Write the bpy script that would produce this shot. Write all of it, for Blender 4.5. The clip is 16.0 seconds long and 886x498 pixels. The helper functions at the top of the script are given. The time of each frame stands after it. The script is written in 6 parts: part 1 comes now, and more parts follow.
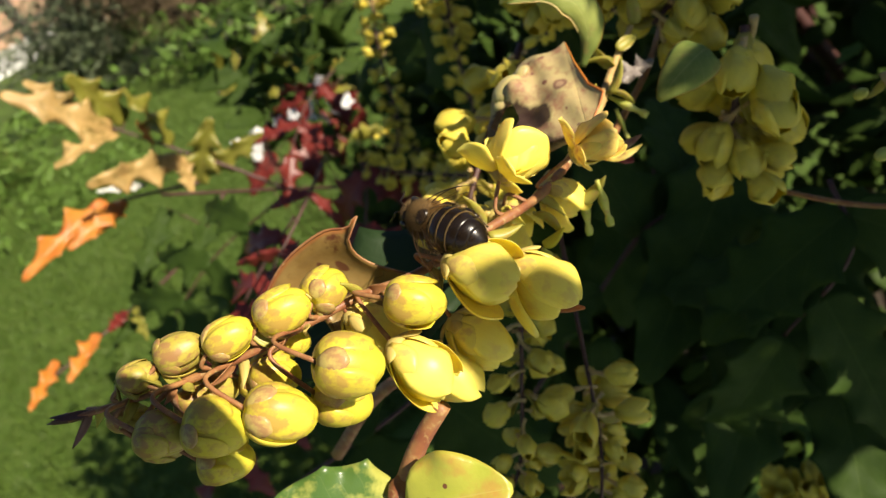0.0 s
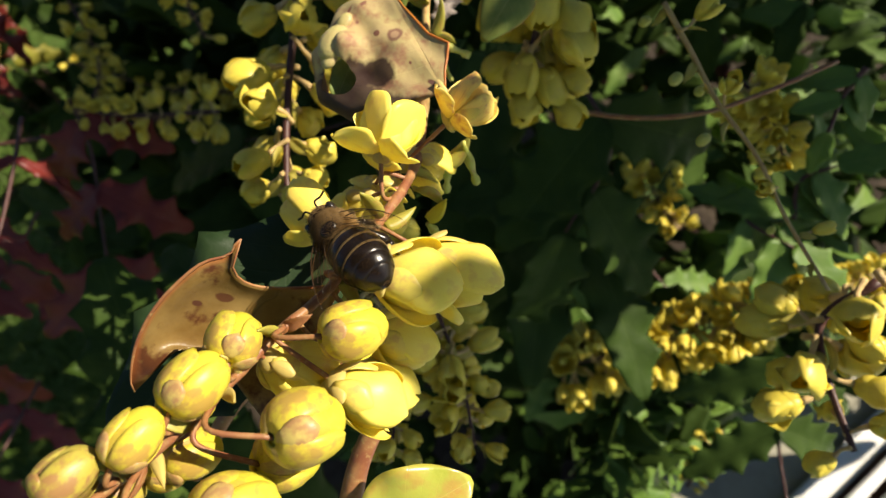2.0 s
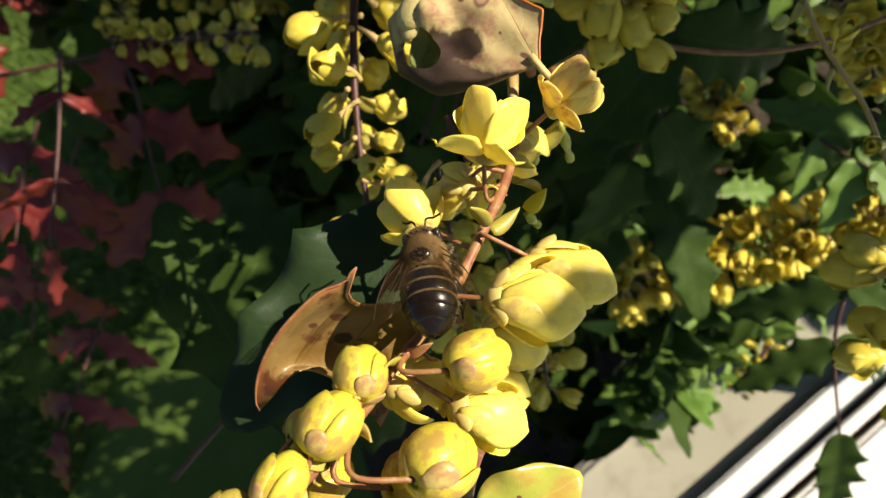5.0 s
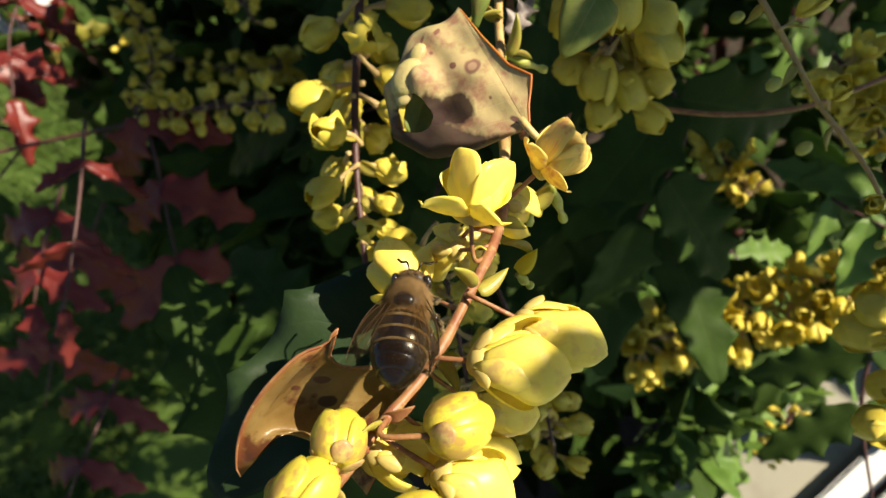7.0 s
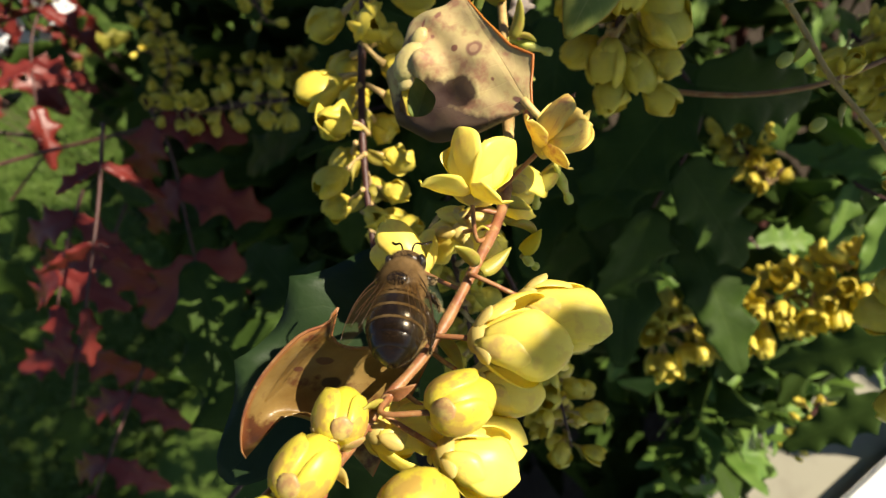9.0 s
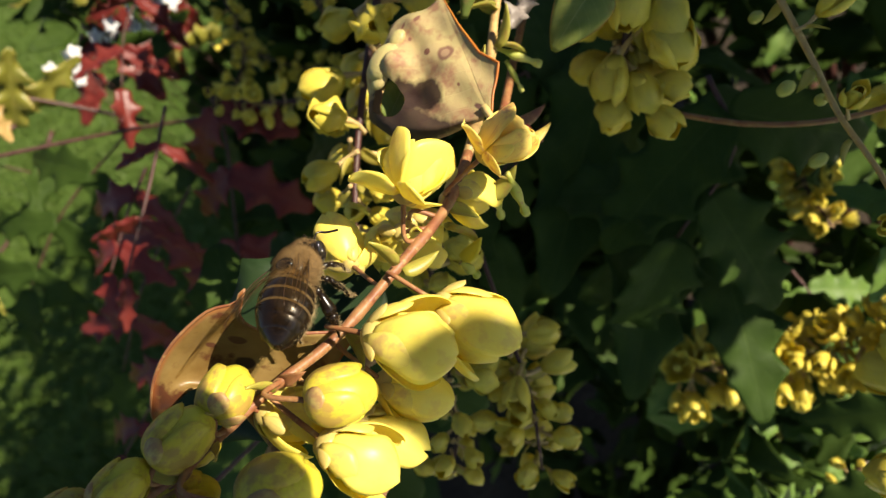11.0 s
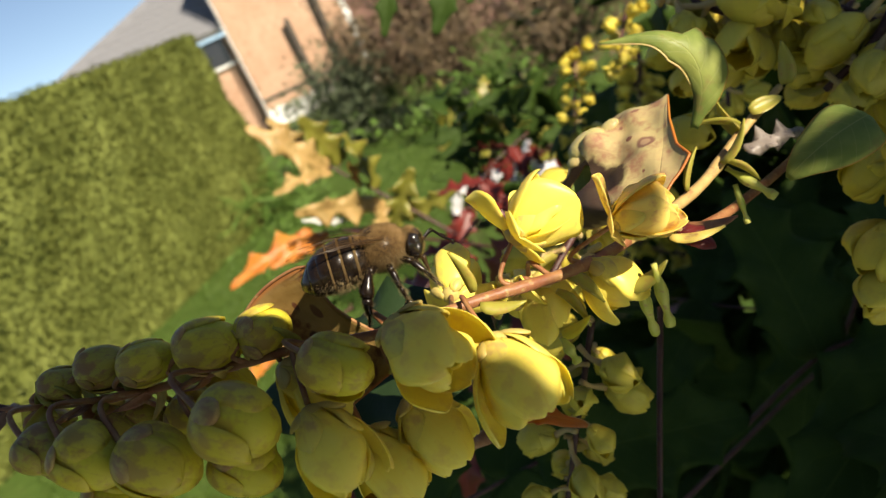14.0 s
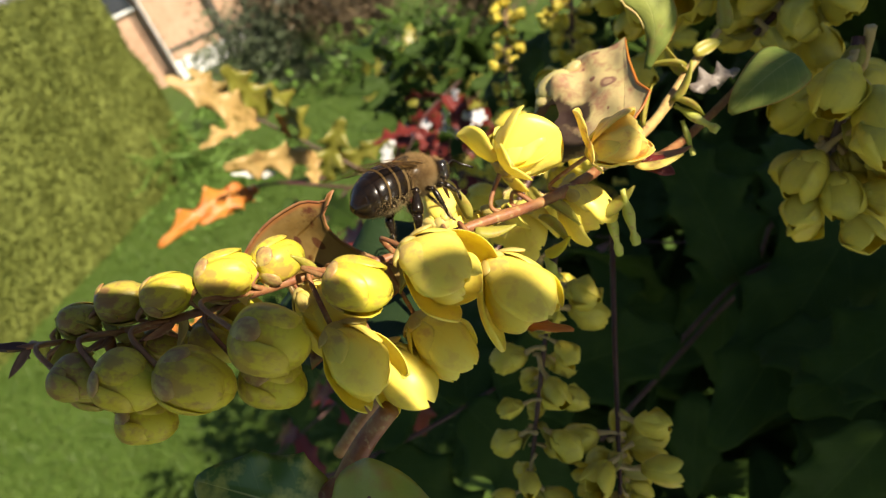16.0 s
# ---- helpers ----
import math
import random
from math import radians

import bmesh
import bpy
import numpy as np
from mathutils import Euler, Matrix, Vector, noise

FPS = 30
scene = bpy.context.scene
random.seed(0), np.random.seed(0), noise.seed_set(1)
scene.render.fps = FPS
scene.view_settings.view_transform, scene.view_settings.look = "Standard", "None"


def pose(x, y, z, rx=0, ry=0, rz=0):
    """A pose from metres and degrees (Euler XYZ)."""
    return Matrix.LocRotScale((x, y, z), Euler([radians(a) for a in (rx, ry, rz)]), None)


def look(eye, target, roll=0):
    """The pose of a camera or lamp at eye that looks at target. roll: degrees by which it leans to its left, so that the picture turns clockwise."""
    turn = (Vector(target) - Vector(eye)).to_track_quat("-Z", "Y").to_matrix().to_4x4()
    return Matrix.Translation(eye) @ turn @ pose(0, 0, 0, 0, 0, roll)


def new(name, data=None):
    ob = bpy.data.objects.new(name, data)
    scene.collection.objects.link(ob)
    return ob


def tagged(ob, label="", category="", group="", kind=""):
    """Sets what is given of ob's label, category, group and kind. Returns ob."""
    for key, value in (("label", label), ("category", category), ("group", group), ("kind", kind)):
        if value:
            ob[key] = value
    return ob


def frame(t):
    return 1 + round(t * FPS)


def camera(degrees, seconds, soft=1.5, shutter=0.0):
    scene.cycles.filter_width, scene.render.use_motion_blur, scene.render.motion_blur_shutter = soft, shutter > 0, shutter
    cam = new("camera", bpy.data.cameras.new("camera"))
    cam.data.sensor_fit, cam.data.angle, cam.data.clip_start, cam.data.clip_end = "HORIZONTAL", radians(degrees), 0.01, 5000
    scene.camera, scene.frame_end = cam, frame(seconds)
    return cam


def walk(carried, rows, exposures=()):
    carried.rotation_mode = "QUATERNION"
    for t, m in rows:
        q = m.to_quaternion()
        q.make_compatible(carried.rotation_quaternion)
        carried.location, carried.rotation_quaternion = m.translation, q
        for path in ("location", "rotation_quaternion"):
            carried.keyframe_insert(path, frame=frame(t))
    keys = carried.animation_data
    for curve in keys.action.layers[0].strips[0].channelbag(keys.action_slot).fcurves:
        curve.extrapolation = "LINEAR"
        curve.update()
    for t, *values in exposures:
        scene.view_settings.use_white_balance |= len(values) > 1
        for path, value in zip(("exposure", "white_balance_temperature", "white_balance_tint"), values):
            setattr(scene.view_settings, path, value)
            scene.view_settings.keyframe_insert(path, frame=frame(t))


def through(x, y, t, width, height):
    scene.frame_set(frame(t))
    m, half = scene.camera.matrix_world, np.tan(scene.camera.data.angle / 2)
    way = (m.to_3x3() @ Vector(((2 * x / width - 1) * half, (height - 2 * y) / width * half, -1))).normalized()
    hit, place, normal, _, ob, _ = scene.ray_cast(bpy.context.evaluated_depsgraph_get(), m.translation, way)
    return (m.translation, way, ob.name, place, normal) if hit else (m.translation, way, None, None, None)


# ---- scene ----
cam = camera(69.5, 16.0, soft=1.3)
cam.data.dof.use_dof = True
cam.data.dof.focus_distance, cam.data.dof.aperture_fstop = 0.066, 38.0
PATH = [
    (0, (0.02307, -0.02409, 1.23817), (-0.79288, 1.42185, 0.12307), -27.52),
    (0.5, (0.02013, -0.01784, 1.23899), (-0.52671, 1.44829, -0.00657), -22.67),
    (1, (0.01083, -0.01427, 1.24452), (-0.35729, 1.40749, -0.11309), -21.23),
    (1.5, (0.00170, -0.01312, 1.24337), (-0.16259, 1.30731, -0.24977), -19.14),
    (2, (0.00441, -0.01181, 1.24704), (-0.07271, 1.21080, -0.33388), -20.34),
    (2.5, (0.00201, -0.00517, 1.24755), (-0.06916, 1.13981, -0.39073), -22.62),
    (3, (0.00179, -0.00187, 1.25144), (-0.08566, 1.09365, -0.41955), -24.21),
    (3.5, (0.00127, -0.00084, 1.25292), (-0.18613, 1.04427, -0.44197), -29.13),
    (4, (-0.00150, 0.00320, 1.25351), (-0.23321, 0.93898, -0.49881), -31.61),
    (6.5, (0.00319, 0.00050, 1.25465), (-0.30020, 0.98453, -0.45988), -33.04),
    (7, (0.00348, 0.00152, 1.25291), (-0.26707, 1.11737, -0.38467), -30.45),
    (7.5, (0.00466, 0.00235, 1.25331), (-0.28288, 1.15305, -0.35704), -31.43),
    (8, (0.00426, 0.00031, 1.25216), (-0.31241, 1.12983, -0.36769), -33.20),
    (10.5, (0.01012, -0.00130, 1.24757), (-0.35584, 1.14834, -0.34755), -32.78),
    (11, (0.01952, -0.00352, 1.24461), (-0.52895, 1.18652, -0.26635), -34.28),
    (11.5, (0.02354, -0.00342, 1.24246), (-0.75902, 1.21830, -0.13412), -33.87),
    (12, (0.02662, -0.00726, 1.23351), (-0.98927, 1.32203, 0.13761), -31.00),
    (12.5, (0.03063, -0.00970, 1.23124), (-1.17398, 1.33989, 0.37830), -29.81),
    (13, (0.03190, -0.01206, 1.22650), (-1.27192, 1.35015, 0.55983), -27.24),
    (13.5, (0.03555, -0.00868, 1.22300), (-1.26626, 1.35901, 0.56370), -24.93),
    (14, (0.03614, -0.00558, 1.22138), (-1.29853, 1.31499, 0.53238), -24.91),
    (14.5, (0.03705, -0.00634, 1.22130), (-1.32035, 1.27652, 0.50594), -24.81),
    (15, (0.03734, -0.00493, 1.22076), (-1.28863, 1.27901, 0.45048), -25.12),
    (15.5, (0.03567, -0.00804, 1.22282), (-1.21644, 1.30556, 0.38219), -24.76),
    (16, (0.03396, -0.01508, 1.22474), (-1.12605, 1.34094, 0.32164), -24.93),
]

walk(cam, [(t, look(eye, target, roll)) for t, eye, target, roll in PATH],
     exposures=[(t, stops, 7800, 10) for t, stops in ((0, 0.92), (4, 0.98), (8, 1.10), (10.5, 1.08), (11.5, 1.00), (13.5, 0.84), (15, 1.20), (16, 1.08))])

# ---- light ----
SUN = Vector((0.819, -0.130, 0.559)).normalized()
world = bpy.data.worlds.new("world")
scene.world = world
world.use_nodes = True
sky = world.node_tree.nodes.new("ShaderNodeTexSky")
sky.sky_type, sky.sun_disc = "NISHITA", False
sky.air_density, sky.dust_density, sky.ozone_density = 0.7, 0.1, 3.0
sky.sun_elevation = math.asin(SUN.z)
sky.sun_rotation = math.atan2(SUN.x, SUN.y)
background = world.node_tree.nodes["Background"]
world.node_tree.links.new(sky.outputs[0], background.inputs[0])
background.inputs[1].default_value = 0.074
sun = new("sun", bpy.data.lights.new("sun", "SUN"))
sun.data.energy, sun.data.angle, sun.data.color = 5.0, radians(0.5), (1.0, 0.97, 0.90)
sun.matrix_basis = look((SUN * 3 + Vector((0, 0, 1.2))), (0, 0, 1.2))


# ---- node helpers ----
class Nodes:
    """A small builder round one material's node tree."""

    def __init__(self, name):
        self.mat = bpy.data.materials.new(name)
        self.mat.use_nodes = True
        self.tree = self.mat.node_tree
        self.bsdf = self.tree.nodes["Principled BSDF"]
        self.out = self.tree.nodes["Material Output"]

    def add(self, kind, **values):
        node = self.tree.nodes.new(kind)
        for key, value in values.items():
            if key == "blend":
                node.blend_type = value
            elif key == "operation":
                node.operation = value
            elif key == "data_type":
                node.data_type = value
        return node

    def link(self, a, b):
        self.tree.links.new(a, b)

    def coord(self, which="Object"):
        return self.add("ShaderNodeTexCoord").outputs[which]

    def random(self):
        return self.add("ShaderNodeObjectInfo").outputs["Random"]

    def noise(self, scale, detail=4.0, rough=0.55, source=None):
        n = self.add("ShaderNodeTexNoise")
        n.inputs["Scale"].default_value, n.inputs["Detail"].default_value, n.inputs["Roughness"].default_value = scale, detail, rough
        self.link(source or self.coord(), n.inputs["Vector"])
        return n.outputs["Fac"]

    def ramp(self, source, stops):
        r = self.add("ShaderNodeValToRGB")
        while len(r.color_ramp.elements) < len(stops):
            r.color_ramp.elements.new(0.5)
        for e, (at, col) in zip(r.color_ramp.elements, stops):
            e.position = at
            e.color = (*col, 1) if not isinstance(col, (int, float)) else (col, col, col, 1)
        self.link(source, r.inputs[0])
        return r.outputs[0]

    def mix(self, fac, a, b, blend="MIX"):
        m = self.add("ShaderNodeMix", data_type="RGBA")
        m.blend_type = blend
        for socket, value in ((m.inputs[0], fac), (m.inputs[6], a), (m.inputs[7], b)):
            if isinstance(value, (int, float)):
                socket.default_value = value
            elif isinstance(value, tuple):
                socket.default_value = (*value, 1)
            else:
                self.link(value, socket)
        return m.outputs[2]

    def math(self, operation, a, b=0.0, c=0.0):
        m = self.add("ShaderNodeMath", operation=operation)
        for socket, value in zip(m.inputs, (a, b, c)):
            if isinstance(value, (int, float)):
                socket.default_value = value
            else:
                self.link(value, socket)
        return m.outputs[0]

    def uv(self):
        s = self.add("ShaderNodeSeparateXYZ")
        self.link(self.coord("UV"), s.inputs[0])
        return s.outputs[0], s.outputs[1]

    def bump(self, height, strength=0.3, distance=0.0002):
        b = self.add("ShaderNodeBump")
        b.inputs["Strength"].default_value, b.inputs["Distance"].default_value = strength, distance
        self.link(height, b.inputs["Height"])
        self.link(b.outputs[0], self.bsdf.inputs["Normal"])
        return b.outputs[0]

    def done(self, colour, rough=0.5, specular=0.5, translucent=0.0, metal=0.0, through_colour=None):
        if isinstance(colour, tuple):
            self.bsdf.inputs["Base Color"].default_value = (*colour, 1)
        else:
            self.link(colour, self.bsdf.inputs["Base Color"])
        if isinstance(rough, (int, float)):
            self.bsdf.inputs["Roughness"].default_value = rough
        else:
            self.link(rough, self.bsdf.inputs["Roughness"])
        self.bsdf.inputs["Specular IOR Level"].default_value = specular
        self.bsdf.inputs["Metallic"].default_value = metal
        if translucent:
            t, m = self.add("ShaderNodeBsdfTranslucent"), self.add("ShaderNodeMixShader")
            through_colour = colour if through_colour is None else through_colour
            if isinstance(through_colour, tuple):
                t.inputs[0].default_value = (*through_colour, 1)
            else:
                self.link(through_colour, t.inputs[0])
            m.inputs[0].default_value = translucent
            self.link(self.bsdf.outputs[0], m.inputs[1])
            self.link(t.outputs[0], m.inputs[2])
            self.link(m.outputs[0], self.out.inputs[0])
        return self.mat


# ---- materials ----
def petal_material(name, yellow, blush, amount, deep, k=1.0, through=0.36):
    """Waxy petals: yellow, blushed brown-pink in patches towards the base, fine lengthwise streaks."""
    n = Nodes(name)
    u, v = n.uv()
    patch = n.noise(420 * k, 3, 0.6)
    low = n.math("SUBTRACT", 1.0, u)
    where = n.math("MULTIPLY", n.ramp(patch, [(0.5, 0.0), (0.62, 1.0)]), amount)
    base = n.mix(n.ramp(n.noise(160 * k, 2), [(0.35, 0.0), (0.7, 1.0)]), yellow, deep)
    base = n.mix(n.math("MULTIPLY", n.random(), 0.35), base, deep)
    base = n.mix(n.math("MULTIPLY", n.math("POWER", low, 5.0), 0.5), base, deep)
    fine = n.add("ShaderNodeCombineXYZ")
    n.link(n.math("MULTIPLY", u, 1.6), fine.inputs[0])
    n.link(n.math("MULTIPLY", v, 9.0), fine.inputs[1])
    n.link(n.math("MULTIPLY", n.random(), 40.0), fine.inputs[2])
    streak = n.noise(1.0, 3, 0.6, fine.outputs[0])
    base = n.mix(n.ramp(streak, [(0.45, 0.0), (0.75, 0.5)]), base, deep)
    base = n.mix(n.math("MULTIPLY", n.ramp(streak, [(0.58, 0.0), (0.72, 1.0)]), amount * 0.5), base, blush)
    col = n.mix(where, base, blush)
    n.bump(n.math("ADD", n.noise(500 * k, 3), streak), 0.22, 0.00012)
    return n.done(col, 0.38, 0.38, through)


PETAL = petal_material("petal_yellow", (0.97, 0.87, 0.22), (0.74, 0.48, 0.15), 0.34, (0.97, 0.81, 0.13))
PETAL_INNER = petal_material("petal_inner_yellow", (0.94, 0.82, 0.14), (0.70, 0.50, 0.10), 0.3, (0.90, 0.76, 0.10))
PETAL_OLD = petal_material("petal_faded", (0.95, 0.79, 0.24), (0.58, 0.26, 0.12), 0.8, (0.92, 0.70, 0.18))
BUD = petal_material("bud_greenish_yellow", (0.82, 0.73, 0.09), (0.52, 0.28, 0.08), 0.5, (0.70, 0.63, 0.06), 0.008)
BUD_OUTER = petal_material("bud_outer_petal", (0.82, 0.70, 0.10), (0.46, 0.24, 0.09), 0.65, (0.70, 0.58, 0.07), 0.008)
BUD_YOUNG = petal_material("bud_young", (0.60, 0.50, 0.11), (0.38, 0.18, 0.09), 0.8, (0.48, 0.40, 0.07), 0.008)
SEPAL = petal_material("sepal_brownish", (0.74, 0.60, 0.20), (0.46, 0.24, 0.12), 0.8, (0.62, 0.48, 0.15), 0.008)
SEPAL_LARGE = petal_material("outer_petal_blushed", (0.88, 0.76, 0.18), (0.58, 0.34, 0.15), 0.6, (0.80, 0.66, 0.14))
BRACT = petal_material("bract_olive", (0.50, 0.45, 0.09), (0.44, 0.22, 0.08), 0.6, (0.36, 0.33, 0.06))
FADED = petal_material("shaded_raceme_yellow", (0.82, 0.69, 0.12), (0.56, 0.42, 0.10), 0.3, (0.72, 0.60, 0.09), 0.008)


def stem_material(name, a, b, c):
    n = Nodes(name)
    col = n.mix(n.ramp(n.noise(350, 3), [(0.35, 0.0), (0.68, 1.0)]), a, b)
    col = n.mix(n.ramp(n.noise(1300, 3), [(0.56, 0.0), (0.7, 0.7)]), col, c)
    n.bump(n.noise(1100, 4), 0.5, 0.0002)
    return n.done(col, 0.48, 0.4, 0.08)


STEM_RED = stem_material("stem_red", (0.22, 0.075, 0.035), (0.33, 0.165, 0.065), (0.38, 0.26, 0.11))
STEM_PALE = stem_material("stem_pale", (0.60, 0.36, 0.18), (0.50, 0.42, 0.14), (0.36, 0.16, 0.10))
STEM_TAN = stem_material("stem_tan", (0.40, 0.24, 0.09), (0.48, 0.34, 0.13), (0.30, 0.13, 0.06))
STEM_DARK = stem_material("stem_dark", (0.05, 0.016, 0.014), (0.08, 0.03, 0.025), (0.10, 0.06, 0.035))
PISTIL = stem_material("pistil_green", (0.40, 0.45, 0.07), (0.54, 0.50, 0.13), (0.38, 0.20, 0.10))


def leaf_material(name, a, b, vein, rim=None, rim_at=0.9, blotch=None, blotch_at=(0.6, 0.7), spots=(), rough=0.35, through=0.25, scale=90, gloss=0.5, ladder=0.45, aspect=0.8):
    """Leaf blades: u runs along, v across (0 to 1); veins, a coloured rim, blotches and single spots."""
    n = Nodes(name)
    u, v = n.uv()
    side = n.math("ABSOLUTE", n.math("SUBTRACT", n.math("MULTIPLY", v, 2.0), 1.0))
    col = n.mix(n.ramp(n.noise(scale, 4), [(0.35, 0.0), (0.68, 1.0)]), a, b)
    if blotch:
        col = n.mix(n.ramp(n.noise(scale * 1.6, 5, 0.6), [(blotch_at[0], 0.0), (blotch_at[1], 1.0)]), col, blotch)
    ribs = n.math("SUBTRACT", n.math("MULTIPLY", u, 7.0), n.math("MULTIPLY", side, 1.6))
    wave = n.math("ABSOLUTE", n.math("SUBTRACT", n.math("FRACT", ribs), 0.5))
    lines = n.ramp(wave, [(0.0, ladder), (0.05, 0.0)])
    middle = n.ramp(side, [(0.0, 1.0), (0.035, 0.0)])
    veins = n.math("MAXIMUM", lines, middle)
    col = n.mix(n.math("MULTIPLY", veins, 0.6), col, vein)
    for su, sv, radius, colour in spots:
        du, dv = n.math("SUBTRACT", u, su), n.math("MULTIPLY", n.math("SUBTRACT", v, sv), aspect)
        far = n.math("SQRT", n.math("ADD", n.math("MULTIPLY", du, du), n.math("MULTIPLY", dv, dv)))
        far = n.math("ADD", far, n.math("MULTIPLY", n.math("SUBTRACT", n.noise(700, 2), 0.5), radius * 0.5))
        col = n.mix(n.ramp(n.math("DIVIDE", far, radius), [(0.75, 0.95), (1.0, 0.0)]), col, colour)
    if rim:
        col = n.mix(n.ramp(side, [(rim_at, 0.0), (min(0.999, rim_at + 0.05), 1.0)]), col, rim)
    height = n.math("ADD", n.math("MULTIPLY", veins, -0.6), n.noise(500, 4))
    n.bump(height, 0.35, 0.0003)
    return n.done(col, n.ramp(n.noise(200, 3), [(0.3, rough * 0.8), (0.7, rough * 1.3)]), gloss, through)


# shrub green with part of the inner shade put into the colour
LEAF_DARK = leaf_material("leaf_green_shade_toned", (0.022, 0.044, 0.007), (0.034, 0.062, 0.011), (0.052, 0.082, 0.018), rough=0.6, through=0.14, gloss=0.10)
# green darkened in colour, in place of shade falling on the leaf
LEAF_SHADE = leaf_material("leaf_green_shade_in_colour", (0.014, 0.030, 0.010), (0.020, 0.040, 0.014), (0.035, 0.055, 0.022), rough=0.5, through=0.12, gloss=0.2, ladder=0.2)
# lighter green; on the shrub's sunlit leaves the sun is partly in the colour
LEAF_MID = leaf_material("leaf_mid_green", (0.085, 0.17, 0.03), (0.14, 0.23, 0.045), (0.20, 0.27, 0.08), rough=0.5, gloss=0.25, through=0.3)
LEAF_FRESH = leaf_material("leaf_fresh_green", (0.14, 0.20, 0.045), (0.30, 0.33, 0.085), (0.42, 0.42, 0.16), rim=(0.42, 0.20, 0.05), rim_at=0.94, blotch=(0.26, 0.20, 0.07), rough=0.5, through=0.3, gloss=0.25, scale=160)
LEAF_CURLED = leaf_material("leaf_curled_bronze", (0.22, 0.125, 0.035), (0.42, 0.28, 0.10), (0.20, 0.14, 0.04), rim=(0.46, 0.15, 0.05), rim_at=0.95,
                            blotch=(0.13, 0.045, 0.018), blotch_at=(0.52, 0.62), spots=[(0.55, 0.60, 0.06, (0.06, 0.025, 0.02)), (0.75, 0.75, 0.05, (0.16, 0.06, 0.03)), (0.62, 0.85, 0.03, (0.14, 0.05, 0.03))], through=0.42, scale=160, ladder=0.0)
ROT = (0.035, 0.018, 0.014)
LEAF_SPOTTED = leaf_material("leaf_spotted_tan", (0.46, 0.38, 0.17), (0.40, 0.29, 0.15), (0.52, 0.40, 0.18), rim=(0.52, 0.20, 0.07), rim_at=0.985, aspect=2.1, ladder=0.25, gloss=0.2,
                             spots=[(0.56, 0.447, 0.062, (0.20, 0.10, 0.07)), (0.56, 0.447, 0.034, (0.34, 0.22, 0.13)), (0.63, 0.393, 0.026, (0.17, 0.07, 0.05)), (0.92, 0.366, 0.030, (0.22, 0.10, 0.07)), (0.91, 0.298, 0.024, (0.24, 0.10, 0.07)),
                                    (0.80, 0.34, 0.016, (0.22, 0.10, 0.07)), (0.74, 0.27, 0.016, (0.24, 0.12, 0.07)), (0.70, 0.24, 0.012, (0.22, 0.10, 0.07)), (0.30, 0.44, 0.014, (0.22, 0.10, 0.07)),
                                    (0.06, 0.45, 0.06, (0.15, 0.07, 0.06)), (0.37, 0.32, 0.15, ROT), (0.45, 0.25, 0.15, ROT), (0.55, 0.19, 0.13, ROT), (0.32, 0.14, 0.34, (0.055, 0.032, 0.025)), (0.75, 0.02, 0.24, (0.16, 0.10, 0.07))],
                             blotch=(0.32, 0.17, 0.10), blotch_at=(0.49, 0.64), rough=0.55, through=0.15, scale=230)
LEAF_BLISTER = stem_material("leaf_blister", (0.48, 0.42, 0.16), (0.42, 0.32, 0.15), (0.34, 0.20, 0.11))
LEAF_ROTTEN = stem_material("leaf_rotten_brown", (0.11, 0.065, 0.05), (0.17, 0.10, 0.08), (0.26, 0.19, 0.12))
LEAF_RED = leaf_material("leaf_red", (0.12, 0.015, 0.013), (0.19, 0.030, 0.022), (0.24, 0.05, 0.035), blotch=(0.07, 0.012, 0.011), rough=0.35, gloss=0.3, through=0.2, scale=60)
LEAF_ORANGE = leaf_material("leaf_orange", (0.50, 0.13, 0.028), (0.55, 0.24, 0.035), (0.58, 0.30, 0.08), blotch=(0.38, 0.04, 0.018), rough=0.42, through=0.3, scale=60)
# pale grey that paints a glint of light as one narrow leaflet
LEAF_GLINT = leaf_material("leaf_pale_glint", (0.55, 0.55, 0.52), (0.62, 0.62, 0.58), (0.40, 0.38, 0.34), rough=0.3, through=0.1, scale=60)
LEAF_DRY = leaf_material("leaf_dry_tan", (0.36, 0.22, 0.075), (0.48, 0.32, 0.12), (0.26, 0.15, 0.05), blotch=(0.22, 0.15, 0.04), blotch_at=(0.50, 0.62), rough=0.5, through=0.2, scale=50)
LEAF_OLIVE = leaf_material("leaf_olive", (0.17, 0.17, 0.025), (0.26, 0.24, 0.04), (0.36, 0.32, 0.10), blotch=(0.30, 0.21, 0.06), blotch_at=(0.56, 0.68), rim=(0.46, 0.34, 0.08), rim_at=0.90, rough=0.4, through=0.3, scale=50)
LEAF_YELLOWED = leaf_material("leaf_yellow_green", (0.36, 0.38, 0.08), (0.54, 0.50, 0.15), (0.46, 0.46, 0.16), blotch=(0.07, 0.14, 0.03), blotch_at=(0.44, 0.52), ladder=0.1, rough=0.3, through=0.25, scale=55)
LEAF_BLUSHED = leaf_material("leaf_blushed_round", (0.36, 0.40, 0.06), (0.56, 0.48, 0.10), (0.54, 0.46, 0.12), blotch=(0.46, 0.17, 0.06), blotch_at=(0.46, 0.62), spots=[(0.22, 0.5, 0.06, (0.16, 0.05, 0.03)), (0.5, 0.62, 0.03, (0.16, 0.04, 0.03)), (0.42, 0.36, 0.025, (0.16, 0.05, 0.03))], rim=(0.40, 0.36, 0.06), rim_at=0.9, ladder=0.1, rough=0.3, through=0.25, scale=55)
WITHERED = stem_material("withered_grey", (0.16, 0.13, 0.11), (0.26, 0.22, 0.19), (0.07, 0.05, 0.05))


